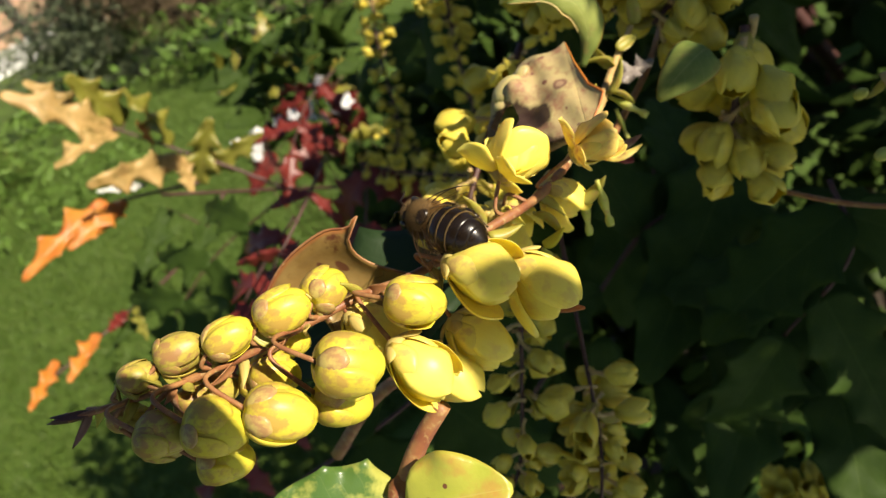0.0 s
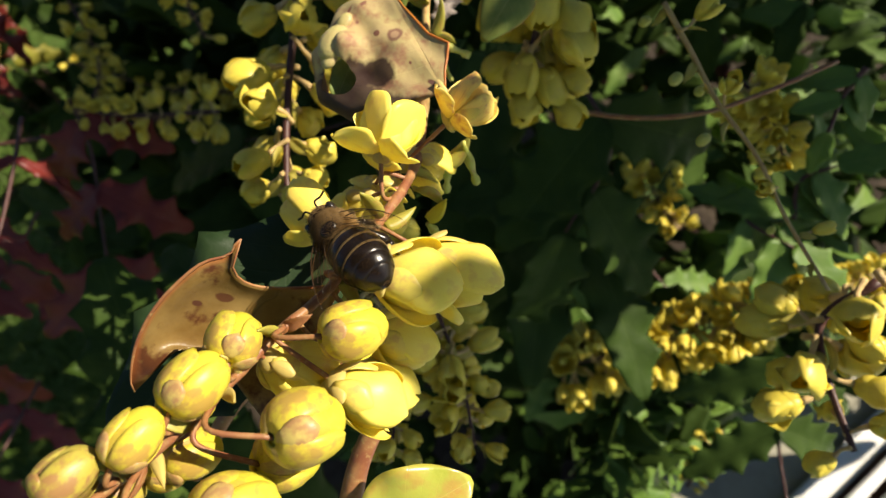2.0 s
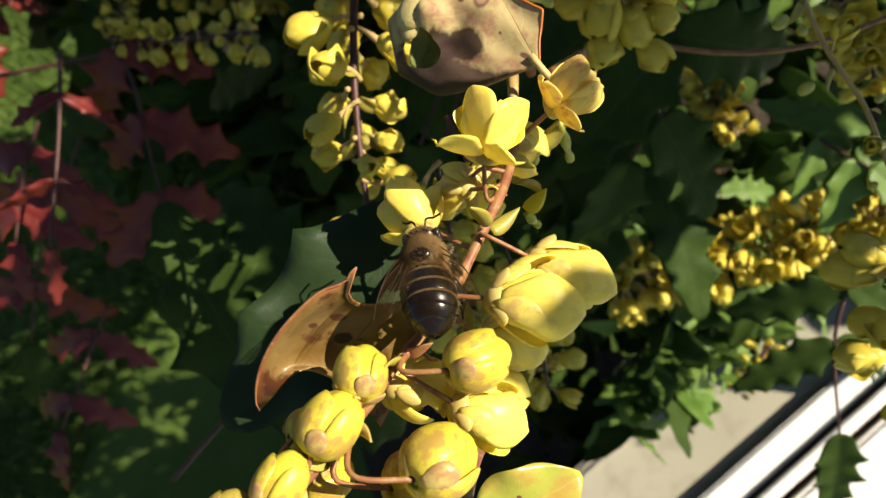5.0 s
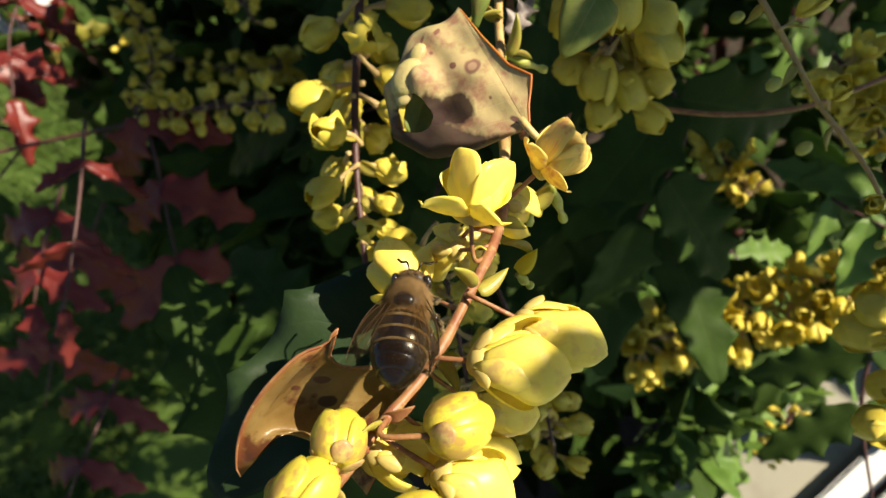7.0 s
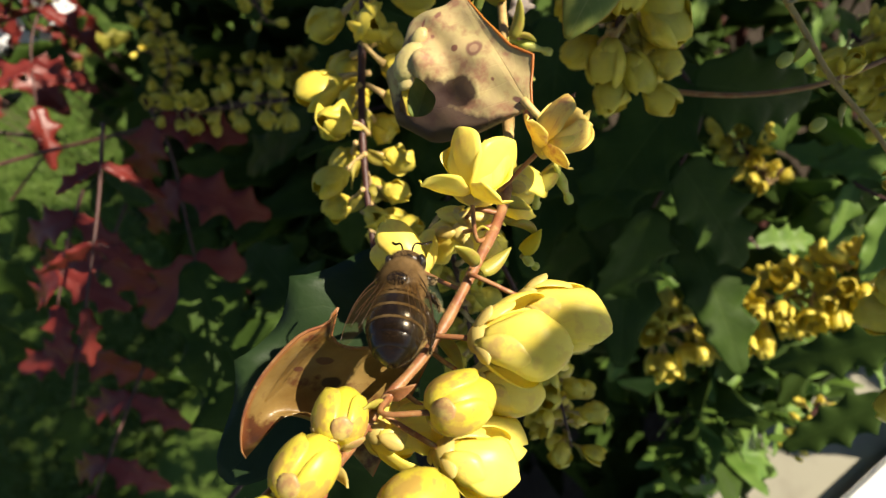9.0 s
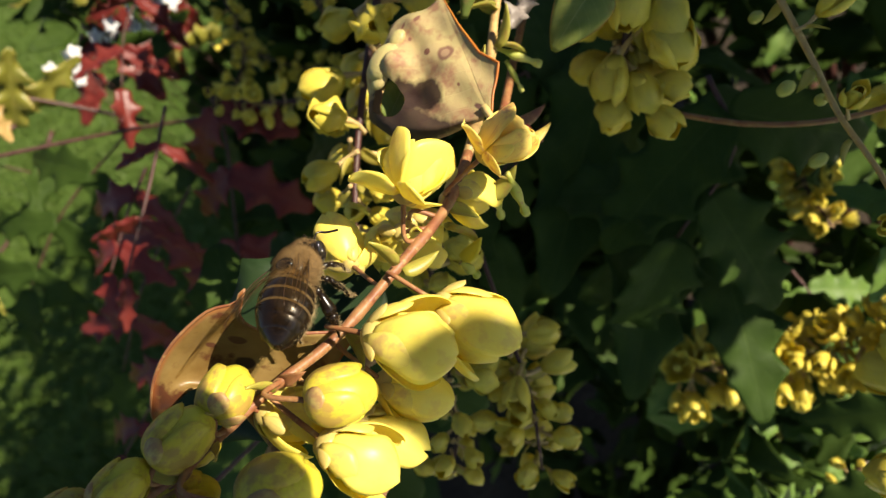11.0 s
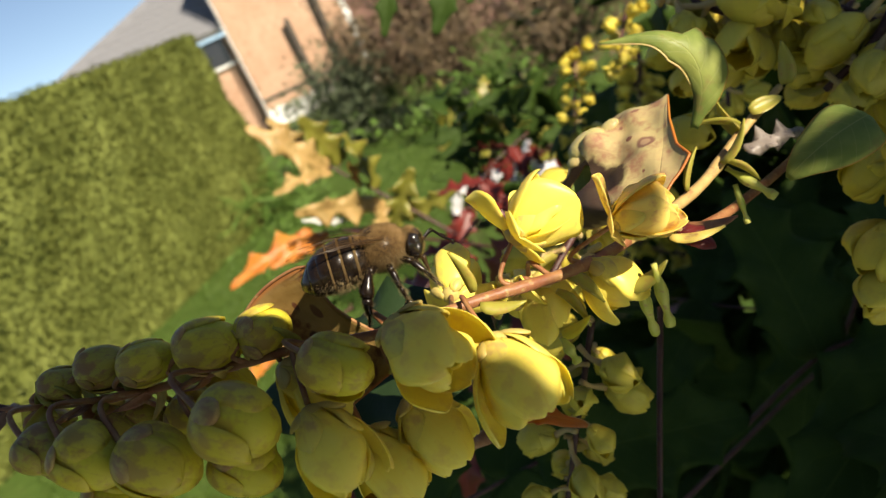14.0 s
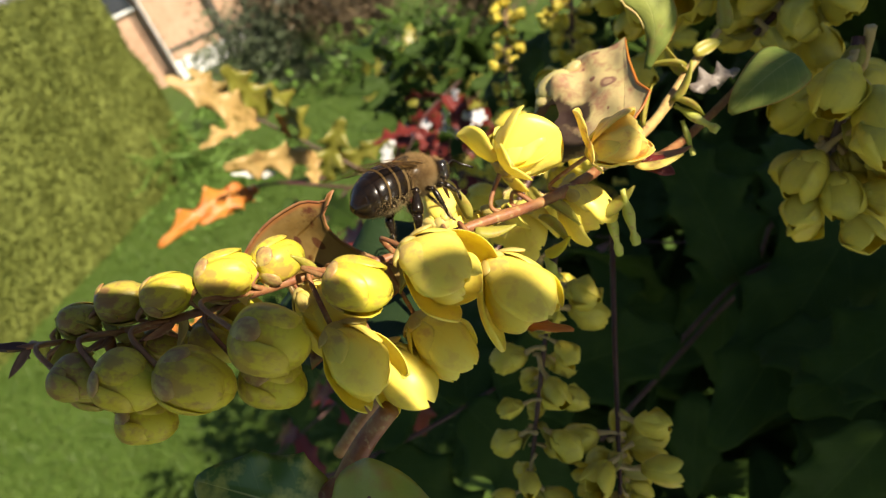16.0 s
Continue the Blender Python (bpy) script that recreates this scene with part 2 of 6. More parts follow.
def plain(name, colours, scale, rough=0.6, specular=0.4, bump=0.3, distance=0.001, translucent=0.0, detail=5):
    n = Nodes(name)
    a, b, c = colours
    col = n.mix(n.ramp(n.noise(scale, detail), [(0.35, 0.0), (0.65, 1.0)]), a, b)
    col = n.mix(n.ramp(n.noise(scale * 6, detail), [(0.5, 0.0), (0.7, 0.8)]), col, c)
    if bump:
        n.bump(n.noise(scale * 5, detail), bump, distance)
    return n.done(col, rough, specular, translucent)


LAWN = plain("lawn_grass", ((0.050, 0.092, 0.014), (0.066, 0.112, 0.019), (0.078, 0.112, 0.025)), 3.0, 0.8, 0.2, 0.8, 0.02)
BLADE = plain("grass_blade", ((0.060, 0.108, 0.016), (0.082, 0.136, 0.022), (0.095, 0.128, 0.03)), 4.0, 0.6, 0.3, 0, 0, 0.3)
SOIL = plain("soil", ((0.035, 0.025, 0.018), (0.06, 0.045, 0.03), (0.02, 0.014, 0.01)), 12, 0.9, 0.2, 0.8, 0.01)
HEDGE = plain("hedge_core", ((0.11, 0.128, 0.026), (0.13, 0.146, 0.031), (0.098, 0.112, 0.023)), 2.5, 0.7, 0.3, 0.4, 0.02)
HEDGE_LEAF = plain("hedge_leaf", ((0.110, 0.128, 0.026), (0.135, 0.150, 0.032), (0.098, 0.112, 0.023)), 1.6, 0.5, 0.3, 0, 0, 0.3)
BRICK = plain("wall_pinkish_brick", ((0.40, 0.24, 0.16), (0.46, 0.30, 0.21), (0.34, 0.20, 0.13)), 1.2, 0.85, 0.2, 0.4, 0.01)
# darker copy of the brick; on the house its tone stands for shade
BRICK_DARK = plain("wall_brick_darkened", ((0.16, 0.085, 0.07), (0.20, 0.11, 0.09), (0.12, 0.07, 0.06)), 1.5, 0.85, 0.2, 0.4, 0.01)
SLATE = plain("roof_slate", ((0.17, 0.17, 0.18), (0.24, 0.24, 0.25), (0.12, 0.12, 0.13)), 2, 0.6, 0.4, 0.3, 0.01)
WHITE = plain("white_painted", ((0.76, 0.75, 0.72), (0.80, 0.79, 0.76), (0.70, 0.68, 0.64)), 9, 0.35, 0.5, 0.1, 0.0005)
# cream paint with the sill's partial shade put into its tone
CREAM = plain("cream_board_shade_toned", ((0.30, 0.285, 0.22), (0.34, 0.32, 0.25), (0.25, 0.23, 0.18)), 9, 0.45, 0.4, 0.15, 0.0005)
PANE = plain("blue_grey_pane", ((0.30, 0.33, 0.37), (0.36, 0.39, 0.43), (0.26, 0.29, 0.33)), 20, 0.2, 0.6, 0.1, 0.001)
DARKGLASS = plain("dark_window", ((0.02, 0.02, 0.025), (0.03, 0.03, 0.035), (0.02, 0.02, 0.02)), 2, 0.1, 0.6, 0)
DARKWOOD = plain("dark_post", ((0.06, 0.05, 0.045), (0.09, 0.075, 0.06), (0.04, 0.035, 0.03)), 8, 0.8, 0.2, 0.4, 0.005)
SHRUB_GREY = plain("shrub_grey_green", ((0.10, 0.13, 0.07), (0.15, 0.18, 0.10), (0.08, 0.10, 0.06)), 3, 0.7, 0.3, 0, 0, 0.25)
SHRUB_BROWN = plain("shrub_brown", ((0.13, 0.09, 0.055), (0.18, 0.13, 0.075), (0.09, 0.06, 0.045)), 3, 0.8, 0.2, 0, 0, 0.15)
FLOWER_WHITE = plain("white_petal", ((0.80, 0.79, 0.80), (0.84, 0.83, 0.84), (0.76, 0.74, 0.76)), 200, 0.5, 0.3, 0, 0, 0.3)
FLOWER_PINK = plain("pink_petal", ((0.62, 0.36, 0.44), (0.70, 0.46, 0.52), (0.56, 0.26, 0.34)), 200, 0.5, 0.3, 0, 0, 0.3)

CHITIN = plain("bee_black_chitin", ((0.006, 0.004, 0.003), (0.010, 0.006, 0.004), (0.018, 0.010, 0.005)), 900, 0.24, 0.30, 0.3, 0.00004)
CHITIN_BROWN = plain("bee_brown_chitin", ((0.030, 0.015, 0.006), (0.05, 0.025, 0.010), (0.016, 0.009, 0.005)), 900, 0.32, 0.35, 0.2, 0.00005)
BAND = plain("bee_pale_band", ((0.070, 0.044, 0.020), (0.11, 0.072, 0.033), (0.035, 0.022, 0.011)), 2500, 0.9, 0.05, 0.4, 0.00005)
FUZZ = plain("bee_hair_tawny", ((0.20, 0.12, 0.048), (0.33, 0.21, 0.095), (0.12, 0.065, 0.026)), 500, 0.7, 0.15, 0, 0, 0.35)
FUZZ_PALE = plain("bee_hair_pale", ((0.38, 0.28, 0.14), (0.46, 0.35, 0.19), (0.30, 0.20, 0.10)), 500, 0.6, 0.3, 0, 0, 0.35)
EYE = plain("bee_eye", ((0.012, 0.009, 0.008), (0.016, 0.012, 0.010), (0.01, 0.008, 0.007)), 900, 0.14, 0.7, 0)


def wing_material():
    n = Nodes("bee_wing_membrane")
    n.done((0.10, 0.065, 0.035), 0.35, 0.2)
    clear, m = n.add("ShaderNodeBsdfTransparent"), n.add("ShaderNodeMixShader")
    clear.inputs[0].default_value = (0.97, 0.945, 0.90, 1)
    n.link(n.ramp(n.noise(600, 3), [(0.3, 0.025), (0.7, 0.06)]), m.inputs[0])
    n.link(clear.outputs[0], m.inputs[1])
    n.link(n.bsdf.outputs[0], m.inputs[2])
    n.link(m.outputs[0], n.out.inputs[0])
    return n.mat


WING = wing_material()


# ---- mesh helpers ----
WORLD_OF = {}


def thing(name, place, label, category, group="", kind="", turn=None):
    """A top-level Empty at its base."""
    ob = new(name)
    ob.empty_display_size = 0.005
    m = Matrix.Translation(place) @ (turn.to_4x4() if turn else Matrix())
    ob.matrix_basis = m
    WORLD_OF[ob.name] = m
    return tagged(ob, label, category, group, kind)


def under(name, mesh, parent, m=None, label="", kind=""):
    """A mesh object under a thing or part, at the world pose m."""
    ob = new(name, mesh)
    m = m or Matrix()
    if parent:
        ob.parent = parent
        ob.matrix_basis = WORLD_OF[parent.name].inverted() @ m
    else:
        ob.matrix_basis = m
    WORLD_OF[ob.name] = m
    return tagged(ob, label, kind=kind)


def mesh_of(name, verts, faces, material, uvs=None, smooth=True):
    me = bpy.data.meshes.new(name)
    me.from_pydata([tuple(v) for v in verts], [], faces)
    if uvs is not None:
        layer = me.uv_layers.new(name="UVMap")
        index = np.zeros(len(me.loops), dtype=np.int32)
        me.loops.foreach_get("vertex_index", index)
        layer.data.foreach_set("uv", np.asarray(uvs, dtype=np.float32)[index].ravel())
    for m in material if isinstance(material, (list, tuple)) else [material]:
        me.materials.append(m)
    if smooth:
        me.polygons.foreach_set("use_smooth", [True] * len(me.polygons))
    me.update()
    return me


def sheet_arrays(points, thick):
    """A closed thin solid from a grid of points (nu x nv x 3): vertices, faces, uv."""
    nu, nv = points.shape[:2]
    du, dv = np.gradient(points, axis=0), np.gradient(points, axis=1)
    n = np.cross(du, dv)
    n /= np.linalg.norm(n, axis=2, keepdims=True) + 1e-12
    edge = np.minimum(1, 4 * np.minimum(np.linspace(0, 1, nv), np.linspace(1, 0, nv)))[None, :, None] * 0.7 + 0.3
    top, low = points + n * thick / 2 * edge, points - n * thick / 2 * edge
    verts = np.concatenate([top.reshape(-1, 3), low.reshape(-1, 3)])
    k, faces = nu * nv, []
    for i in range(nu - 1):
        for j in range(nv - 1):
            a, b, c, d = i * nv + j, i * nv + j + 1, (i + 1) * nv + j + 1, (i + 1) * nv + j
            faces += [(a, d, c, b), (k + a, k + b, k + c, k + d)]
    ring = [(i, 0) for i in range(nu)] + [(nu - 1, j) for j in range(1, nv)] + [(i, nv - 1) for i in range(nu - 2, -1, -1)] + [(0, j) for j in range(nv - 2, 0, -1)]
    ring = [i * nv + j for i, j in ring]
    for a, b in zip(ring, ring[1:] + ring[:1]):
        faces.append((a, k + a, k + b, b))
    u, v = np.meshgrid(np.linspace(0, 1, nu), np.linspace(0, 1, nv), indexing="ij")
    uv = np.stack([u, v], -1).reshape(-1, 2)
    return verts, faces, np.concatenate([uv, uv])


def sheet(name, points, thick, material):
    v, f, uv = sheet_arrays(points, thick)
    return mesh_of(name, v, f, material, uv)


def smooth_line(points, steps=8):
    """Catmull-Rom through the points."""
    p = [Vector(q) for q in points]
    p = [p[0] * 2 - p[1]] + p + [p[-1] * 2 - p[-2]]
    line = []
    for a, b, c, d in zip(p, p[1:], p[2:], p[3:]):
        for k in range(steps):
            t = k / steps
            line.append(0.5 * ((2 * b) + (c - a) * t + (2 * a - 5 * b + 4 * c - d) * t * t + (3 * b - a - 3 * c + d) * t ** 3))
    return line + [p[-2]]


def tube_arrays(line, radii, sides=8, flat=1.0):
    line = [Vector(q) for q in line]
    n = len(line)
    r = np.interp(np.linspace(0, 1, n), np.linspace(0, 1, len(radii)), radii)
    verts, faces = [], []
    side = None
    for i, p in enumerate(line):
        along = (line[min(i + 1, n - 1)] - line[max(i - 1, 0)]).normalized()
        if side is None:
            side = along.orthogonal().normalized()
        side = (side - along * side.dot(along)).normalized()
        other = along.cross(side)
        for k in range(sides):
            a = 2 * math.pi * k / sides
            verts.append(p + (side * math.cos(a) + other * math.sin(a) * flat) * r[i])
    for i in range(n - 1):
        for k in range(sides):
            a, b = i * sides + k, i * sides + (k + 1) % sides
            faces.append((a, b, b + sides, a + sides))
    faces += [tuple(range(sides - 1, -1, -1)), tuple((n - 1) * sides + k for k in range(sides))]
    return [tuple(v) for v in verts], faces


def tube(name, line, radii, material, sides=8, flat=1.0):
    v, f = tube_arrays(line, radii, sides, flat)
    return mesh_of(name, v, f, material)


def joined(name, pieces, material, smooth=True):
    """One mesh from many (verts, faces[, uvs])."""
    verts, faces, uvs = [], [], []
    for piece in pieces:
        k = len(verts)
        verts += [tuple(v) for v in piece[0]]
        faces += [tuple(i + k for i in f) for f in piece[1]]
        uvs += [tuple(w) for w in piece[2]] if len(piece) > 2 else [(0.5, 0.5)] * len(piece[0])
    return mesh_of(name, verts, faces, material, uvs, smooth)


def moved(arrays, m):
    a = np.asarray(arrays[0], dtype=float)
    r = np.array(m)
    return (a @ r[:3, :3].T + r[:3, 3], *arrays[1:])


def aim(place, along, roll=0.0, size=1.0):
    """The world pose whose z runs along a direction."""
    q = Vector(along).normalized().to_track_quat("Z", "Y").to_matrix().to_4x4()
    return Matrix.Translation(place) @ q @ Matrix.Rotation(radians(roll), 4, "Z") @ Matrix.Scale(size, 4)


def ball_arrays(rx, ry, rz, nu=10, nv=14, power=1.0):
    verts, faces = [], []
    for i in range(nu + 1):
        a = math.pi * i / nu
        for k in range(nv):
            b = 2 * math.pi * k / nv
            verts.append((rx * math.sin(a) * math.cos(b), ry * math.sin(a) * math.sin(b), -rz * math.cos(a)))
    for i in range(nu):
        for k in range(nv):
            c, d = i * nv + k, i * nv + (k + 1) % nv
            faces.append((c, d, d + nv, c + nv))
    return verts, faces


# ---- petals, buds, flowers ----
def tepal(length, radius, half_width, lift=1.0, gape=0.0, flare=0.0, dip=0.12, nu=11, nv=9, tip=1.0, notch=0.0, crinkle=0.0, seed=0, wrap=0.0):
    """A petal of a bud or flower: u up the flower's axis (z), v round it. gape 0: shut over the top; 1: a cup; flare bends the tip out."""
    u, v = np.meshgrid(np.linspace(0, tip, nu), np.linspace(-1, 1, nv), indexing="ij")
    s = u / tip
    shut = np.sin(np.pi * np.clip(u, 0.012, 0.985) ** 0.85) ** 0.6
    cup = np.clip(u, 0.004, 1) ** 0.55
    r = radius * lift * ((1 - gape) * shut + gape * cup * 1.02) + flare * length * u ** 2.2
    z = length * (0.45 * u + 0.55 * (0.5 - 0.5 * np.cos(np.pi * u))) * (1 - 0.25 * gape) - flare * length * 0.45 * u ** 3
    shape = np.where(s < 0.58, 0.30 + 0.70 * np.sin(np.pi / 2 * np.clip(s / 0.58, 0, 1)) ** 0.9, np.sqrt(np.clip(1 - (np.clip(s - 0.58, 0, 1) / 0.425) ** 2.3, 0.004, 1)))
    hw = half_width * shape
    a = v * np.minimum(hw / np.maximum(r, 1e-9), 1.35)
    r = r - dip * hw * v ** 2 * (0.3 + gape) + crinkle * length * np.sin(v * 5.0 + seed) * np.sin(u * 6 + seed * 2) * s
    r = r * (1 + wrap * v)
    z = z - notch * length * s ** 6 * np.exp(-(v * 2.6) ** 2)
    return np.stack([r * np.sin(a), r * np.cos(a), z], -1)


def spoon(length, width, lean, bend, cup, nu=15, nv=11, notch=0.0, crinkle=0.0, seed=0.0):
    """A hollow petal of its own: foot at the origin, leaning out (+y) by lean radians, bent back in along its length, cupped across."""
    t = 1 - (1 - np.linspace(0, 1, nu)) ** 1.6
    theta = lean - bend * t ** 1.2
    step = length * np.diff(t, prepend=0.0)
    zc, yc = np.cumsum(np.cos(theta) * step), np.cumsum(np.sin(theta) * step)
    shape = np.where(t < 0.58, 0.28 + 0.72 * np.sin(np.pi / 2 * np.clip(t / 0.58, 0, 1)) ** 0.9, np.sqrt(np.clip(1 - (np.clip(t - 0.58, 0, 1) / 0.425) ** 2.3, 0.006, 1)))
    w = width / 2 * shape * (1 + (0.05 * np.sin(t * 11 + seed * 3) if seed else 0))
    v = np.linspace(-1, 1, nv)[None, :]
    a = v * cup
    x = w[:, None] * np.sin(a) / cup * (1 + (0.06 * np.sin(t[:, None] * 8 + seed) * v if seed else 0))
    dip = w[:, None] * (1 - np.cos(a)) / cup + crinkle * length * np.sin(v * 4 + seed) * np.sin(t[:, None] * 5 + seed * 2) * t[:, None]
    y = yc[:, None] - dip * np.cos(theta)[:, None]
    z = zc[:, None] + dip * np.sin(theta)[:, None] - notch * length * t[:, None] ** 6 * np.exp(-(v * 2.4) ** 2)
    return np.stack([x, y, z], -1)


def blade_petal(length, width, bend=0.3, cup=0.6, nu=8, nv=7):
    """A small free sheet (bract, spent petal): foot at the origin, running up z, hollow side to -y."""
    s = np.linspace(0, 1, nu)
    w = width / 2 * np.sin(np.pi * np.clip(0.16 + 0.84 * s ** 0.8, 0, 1)) ** 0.8 + 1e-5
    v = np.linspace(-1, 1, nv)[None, :]
    y = bend * length * s[:, None] ** 2 - cup * w[:, None] * v ** 2
    return np.stack([w[:, None] * v, y, length * s[:, None] * (1 - 0.15 * abs(bend)) + 0 * v], -1)


MM = 0.001
BUD_CORE = mesh_of("bud", *moved(ball_arrays(0.44, 0.44, 0.49, 10, 14), Matrix.Translation((0, 0, 0.5)))[:2], BUD)
BUD_CORE_YOUNG = mesh_of("bud", *moved(ball_arrays(0.44, 0.44, 0.49, 10, 14), Matrix.Translation((0, 0, 0.5)))[:2], BUD_YOUNG)
TEPAL_IN = {m.name: sheet("petal", tepal(1.0, 0.46, 0.50), 0.04, m) for m in (BUD, BUD_YOUNG)}
TEPAL_OUT = {m.name: sheet("outer_petal", tepal(1.0, 0.46, 0.46, 1.08, nu=13, nv=11, tip=0.74, wrap=0.05, crinkle=0.02, seed=1.3, dip=0.05), 0.035, BUD_OUTER if m is BUD else BUD_YOUNG) for m in (BUD, BUD_YOUNG)}
SEPAL_SHUT = {m.name: sheet("sepal", tepal(1.0, 0.47, 0.22, 1.13, nu=8, nv=7, tip=0.36, gape=0.05), 0.05, m) for m in (SEPAL, BUD_YOUNG)}


def bud(parent, place, along, size, wide=0.86, roll=0.0, young=False, material=None, sepals=3):
    """A closed bud: three outer and three inner petals round a core, and small sepals at the foot."""
    m = aim(place, along, roll) @ Matrix.Diagonal((size * wide, size * wide, size, 1))
    petal = material or (BUD_YOUNG if young else BUD)
    core = under("bud", BUD_CORE_YOUNG if young else BUD_CORE, parent, m)
    for k in range(3):
        under("petal", TEPAL_IN[petal.name], core, m @ Matrix.Rotation(radians(120 * k + 60), 4, "Z"))
        under("outer_petal", TEPAL_OUT[petal.name], core, m @ Matrix.Rotation(radians(120 * k + random.uniform(-12, 12)), 4, "Z") @ Matrix.Rotation(radians(random.uniform(-6, 1)), 4, "X") @ Matrix.Diagonal((1, 1, random.uniform(0.82, 1.15), 1)))
    for k in range(sepals):
        under("sepal", SEPAL_SHUT["bud_young" if young else "sepal_brownish"], core, m @ Matrix.Rotation(radians(120 * k + 50 + random.uniform(-25, 25)), 4, "Z") @ Matrix.Diagonal((1, 1, random.uniform(0.7, 1.25), 1)), "brownish sepal scale")
    return core


def flower(parent, place, along, size, leans, roll=0.0, outer=PETAL, inner=PETAL_INNER, bend=1.35, broad=0.80, cup=1.05, sepals=3, name="flower"):
    """An open or half-open flower. leans: degrees by which each outer petal stands off the axis at its foot."""
    if isinstance(roll, tuple):
        seen = aim((0, 0, 0), along).to_3x3().inverted() @ Vector(roll)
        roll = math.degrees(math.atan2(-seen.x, seen.y))
    m = aim(place, along, roll)
    core = under(name, joined(name, [moved(ball_arrays(0.17 * size, 0.17 * size, 0.13 * size, 8, 12), Matrix.Translation((0, 0, 0.08 * size)))], SEPAL), parent, m)
    n = len(leans)
    for k, lean in enumerate(leans):
        ring, wide = k % 2, not isinstance(lean, tuple) and lean > 70
        long, breadth, angle = (0.94 if ring else 1.0) * (0.80 if wide else 1.0), 0.95 if wide else 1.0, 360 / n * k
        if isinstance(lean, tuple):
            angle, lean, long, breadth = lean
            wide = lean > 80
        me = sheet("petal", spoon(size * random.uniform(1.0, 1.10) * long, size * broad * random.uniform(0.90, 1.06) * breadth, radians(lean), bend * random.uniform(0.8, 1.1) * (0.5 if wide else 1.0), cup * random.uniform(0.8, 1.1),
                                  notch=random.uniform(0.0, 0.10), crinkle=0.018, seed=random.uniform(0.5, 6)), 0.14 * MM, outer)
        under("petal", me, core, m @ Matrix.Rotation(radians(angle + random.uniform(-8, 8)), 4, "Z") @ Matrix.Translation((0, (0.06 if ring else 0.11) * size, 0.04 * size)))
    for k in range(3):
        me = sheet("outer_petal", spoon(size * random.uniform(0.50, 0.66), size * 0.42, radians(random.uniform(50, 66)), 1.0, 0.9, 9, 9, crinkle=0.02, seed=random.uniform(0.5, 6)), 0.2 * MM, SEPAL_LARGE)
        under("outer_petal", me, core, m @ Matrix.Rotation(radians(120 * k + 30 + random.uniform(-15, 15)), 4, "Z") @ Matrix.Translation((0, 0.13 * size, 0.0)), "short blushed outer petal")
    for k in range(6):
        me = sheet("inner_petal", spoon(size * 0.74, size * 0.34, radians(34), 0.75, 0.9, 8, 7), 0.3 * MM, inner)
        under("inner_petal", me, core, m @ Matrix.Rotation(radians(60 * k + 30), 4, "Z") @ Matrix.Translation((0, 0.04 * size, 0.08 * size)))
    for k in range(sepals):
        me = sheet("sepal", spoon(size * random.uniform(0.24, 0.36), size * 0.24, radians(random.uniform(70, 95)), 0.7, 0.9, 7, 7), 0.3 * MM, SEPAL)
        under("sepal", me, core, m @ Matrix.Rotation(radians(360 / sepals * k + 40), 4, "Z") @ Matrix.Translation((0, 0.10 * size, 0.0)), "brownish sepal")
    return core


def leaf_points(length, width, teeth=4, depth=0.3, fold=0.25, bend=0.5, wave=0.12, roll=0.0, power=0.75, per=6, nv=11, twist=0.0, roll_left=None):
    """A spiny-toothed blade along y, upper side to z. roll: how far the edges curl over (radians)."""
    nu = teeth * per + 1
    s = np.linspace(0, 1, nu)
    phase = (s * teeth) % 1.0
    w = width / 2 * np.clip(np.sin(np.pi * np.clip(0.04 + 0.95 * s ** power, 0, 1)), 0.015, 1) ** 0.7
    w = w * (1 - depth * np.sin(np.pi * phase) ** 0.7 * np.sin(np.pi * np.clip(s * 1.05, 0, 1)) ** 0.3)
    theta = bend * (s - 0.3)
    step = length / (nu - 1)
    yc, zc = np.cumsum(np.cos(theta)) * step - step, -np.cumsum(np.sin(theta)) * step
    v = np.linspace(-1, 1, nv)[None, :]
    if roll:
        bent = np.where(v < 0, roll if roll_left is None else roll_left, roll) + 0 * v
        a = v * bent
        x, z = w[:, None] * np.sin(a) / bent, -w[:, None] * (1 - np.cos(a)) / bent
    else:
        x, z = w[:, None] * v, 0 * w[:, None] * v
    z = z + np.abs(v) * w[:, None] * fold + wave * width * 0.5 * (np.cos(2 * np.pi * phase)[:, None]) * np.abs(v) ** 2 * np.sin(np.pi * s)[:, None]
    tw = (twist * s)[:, None]
    x, z = x * np.cos(tw) - z * np.sin(tw), x * np.sin(tw) + z * np.cos(tw)
    return np.stack([x, yc[:, None] + 0 * x, zc[:, None] + z], -1)


def leaf_pose(place, tip, face, size=1.0):
    """Stands a blade's foot at place, pointing at tip, with its upper side to face."""
    y = (Vector(tip) - Vector(place)).normalized()
    z = (Vector(face) - y * Vector(face).dot(y)).normalized()
    x = y.cross(z)
    m = Matrix((x, y, z)).transposed().to_4x4()
    return Matrix.Translation(place) @ m @ Matrix.Scale(size, 4)


def leaf(place, tip, face, width, material, label, name="leaf", category="leaf", group="", rib=None, parent=None, **shape):
    """One leaf: blade, midrib and stalk."""
    length = (Vector(tip) - Vector(place)).length
    points = leaf_points(length, width, **shape)
    m = leaf_pose(place, tip, face)
    if parent is None:
        top = thing(name, place, label, category, group)
    else:
        top = parent
    blade = under("blade" if parent is None else "leaflet", sheet("blade", points, max(0.0003, length * 0.012), material), top, m)
    mid = points[:, points.shape[1] // 2]
    line = [tuple(p + np.array((0, 0, -length * 0.012))) for p in mid[:-1]]
    r = length * 0.016
    under("midrib", tube("midrib", line, [r, r * 0.3], rib or STEM_PALE, 6), blade if parent else top, m)
    return top


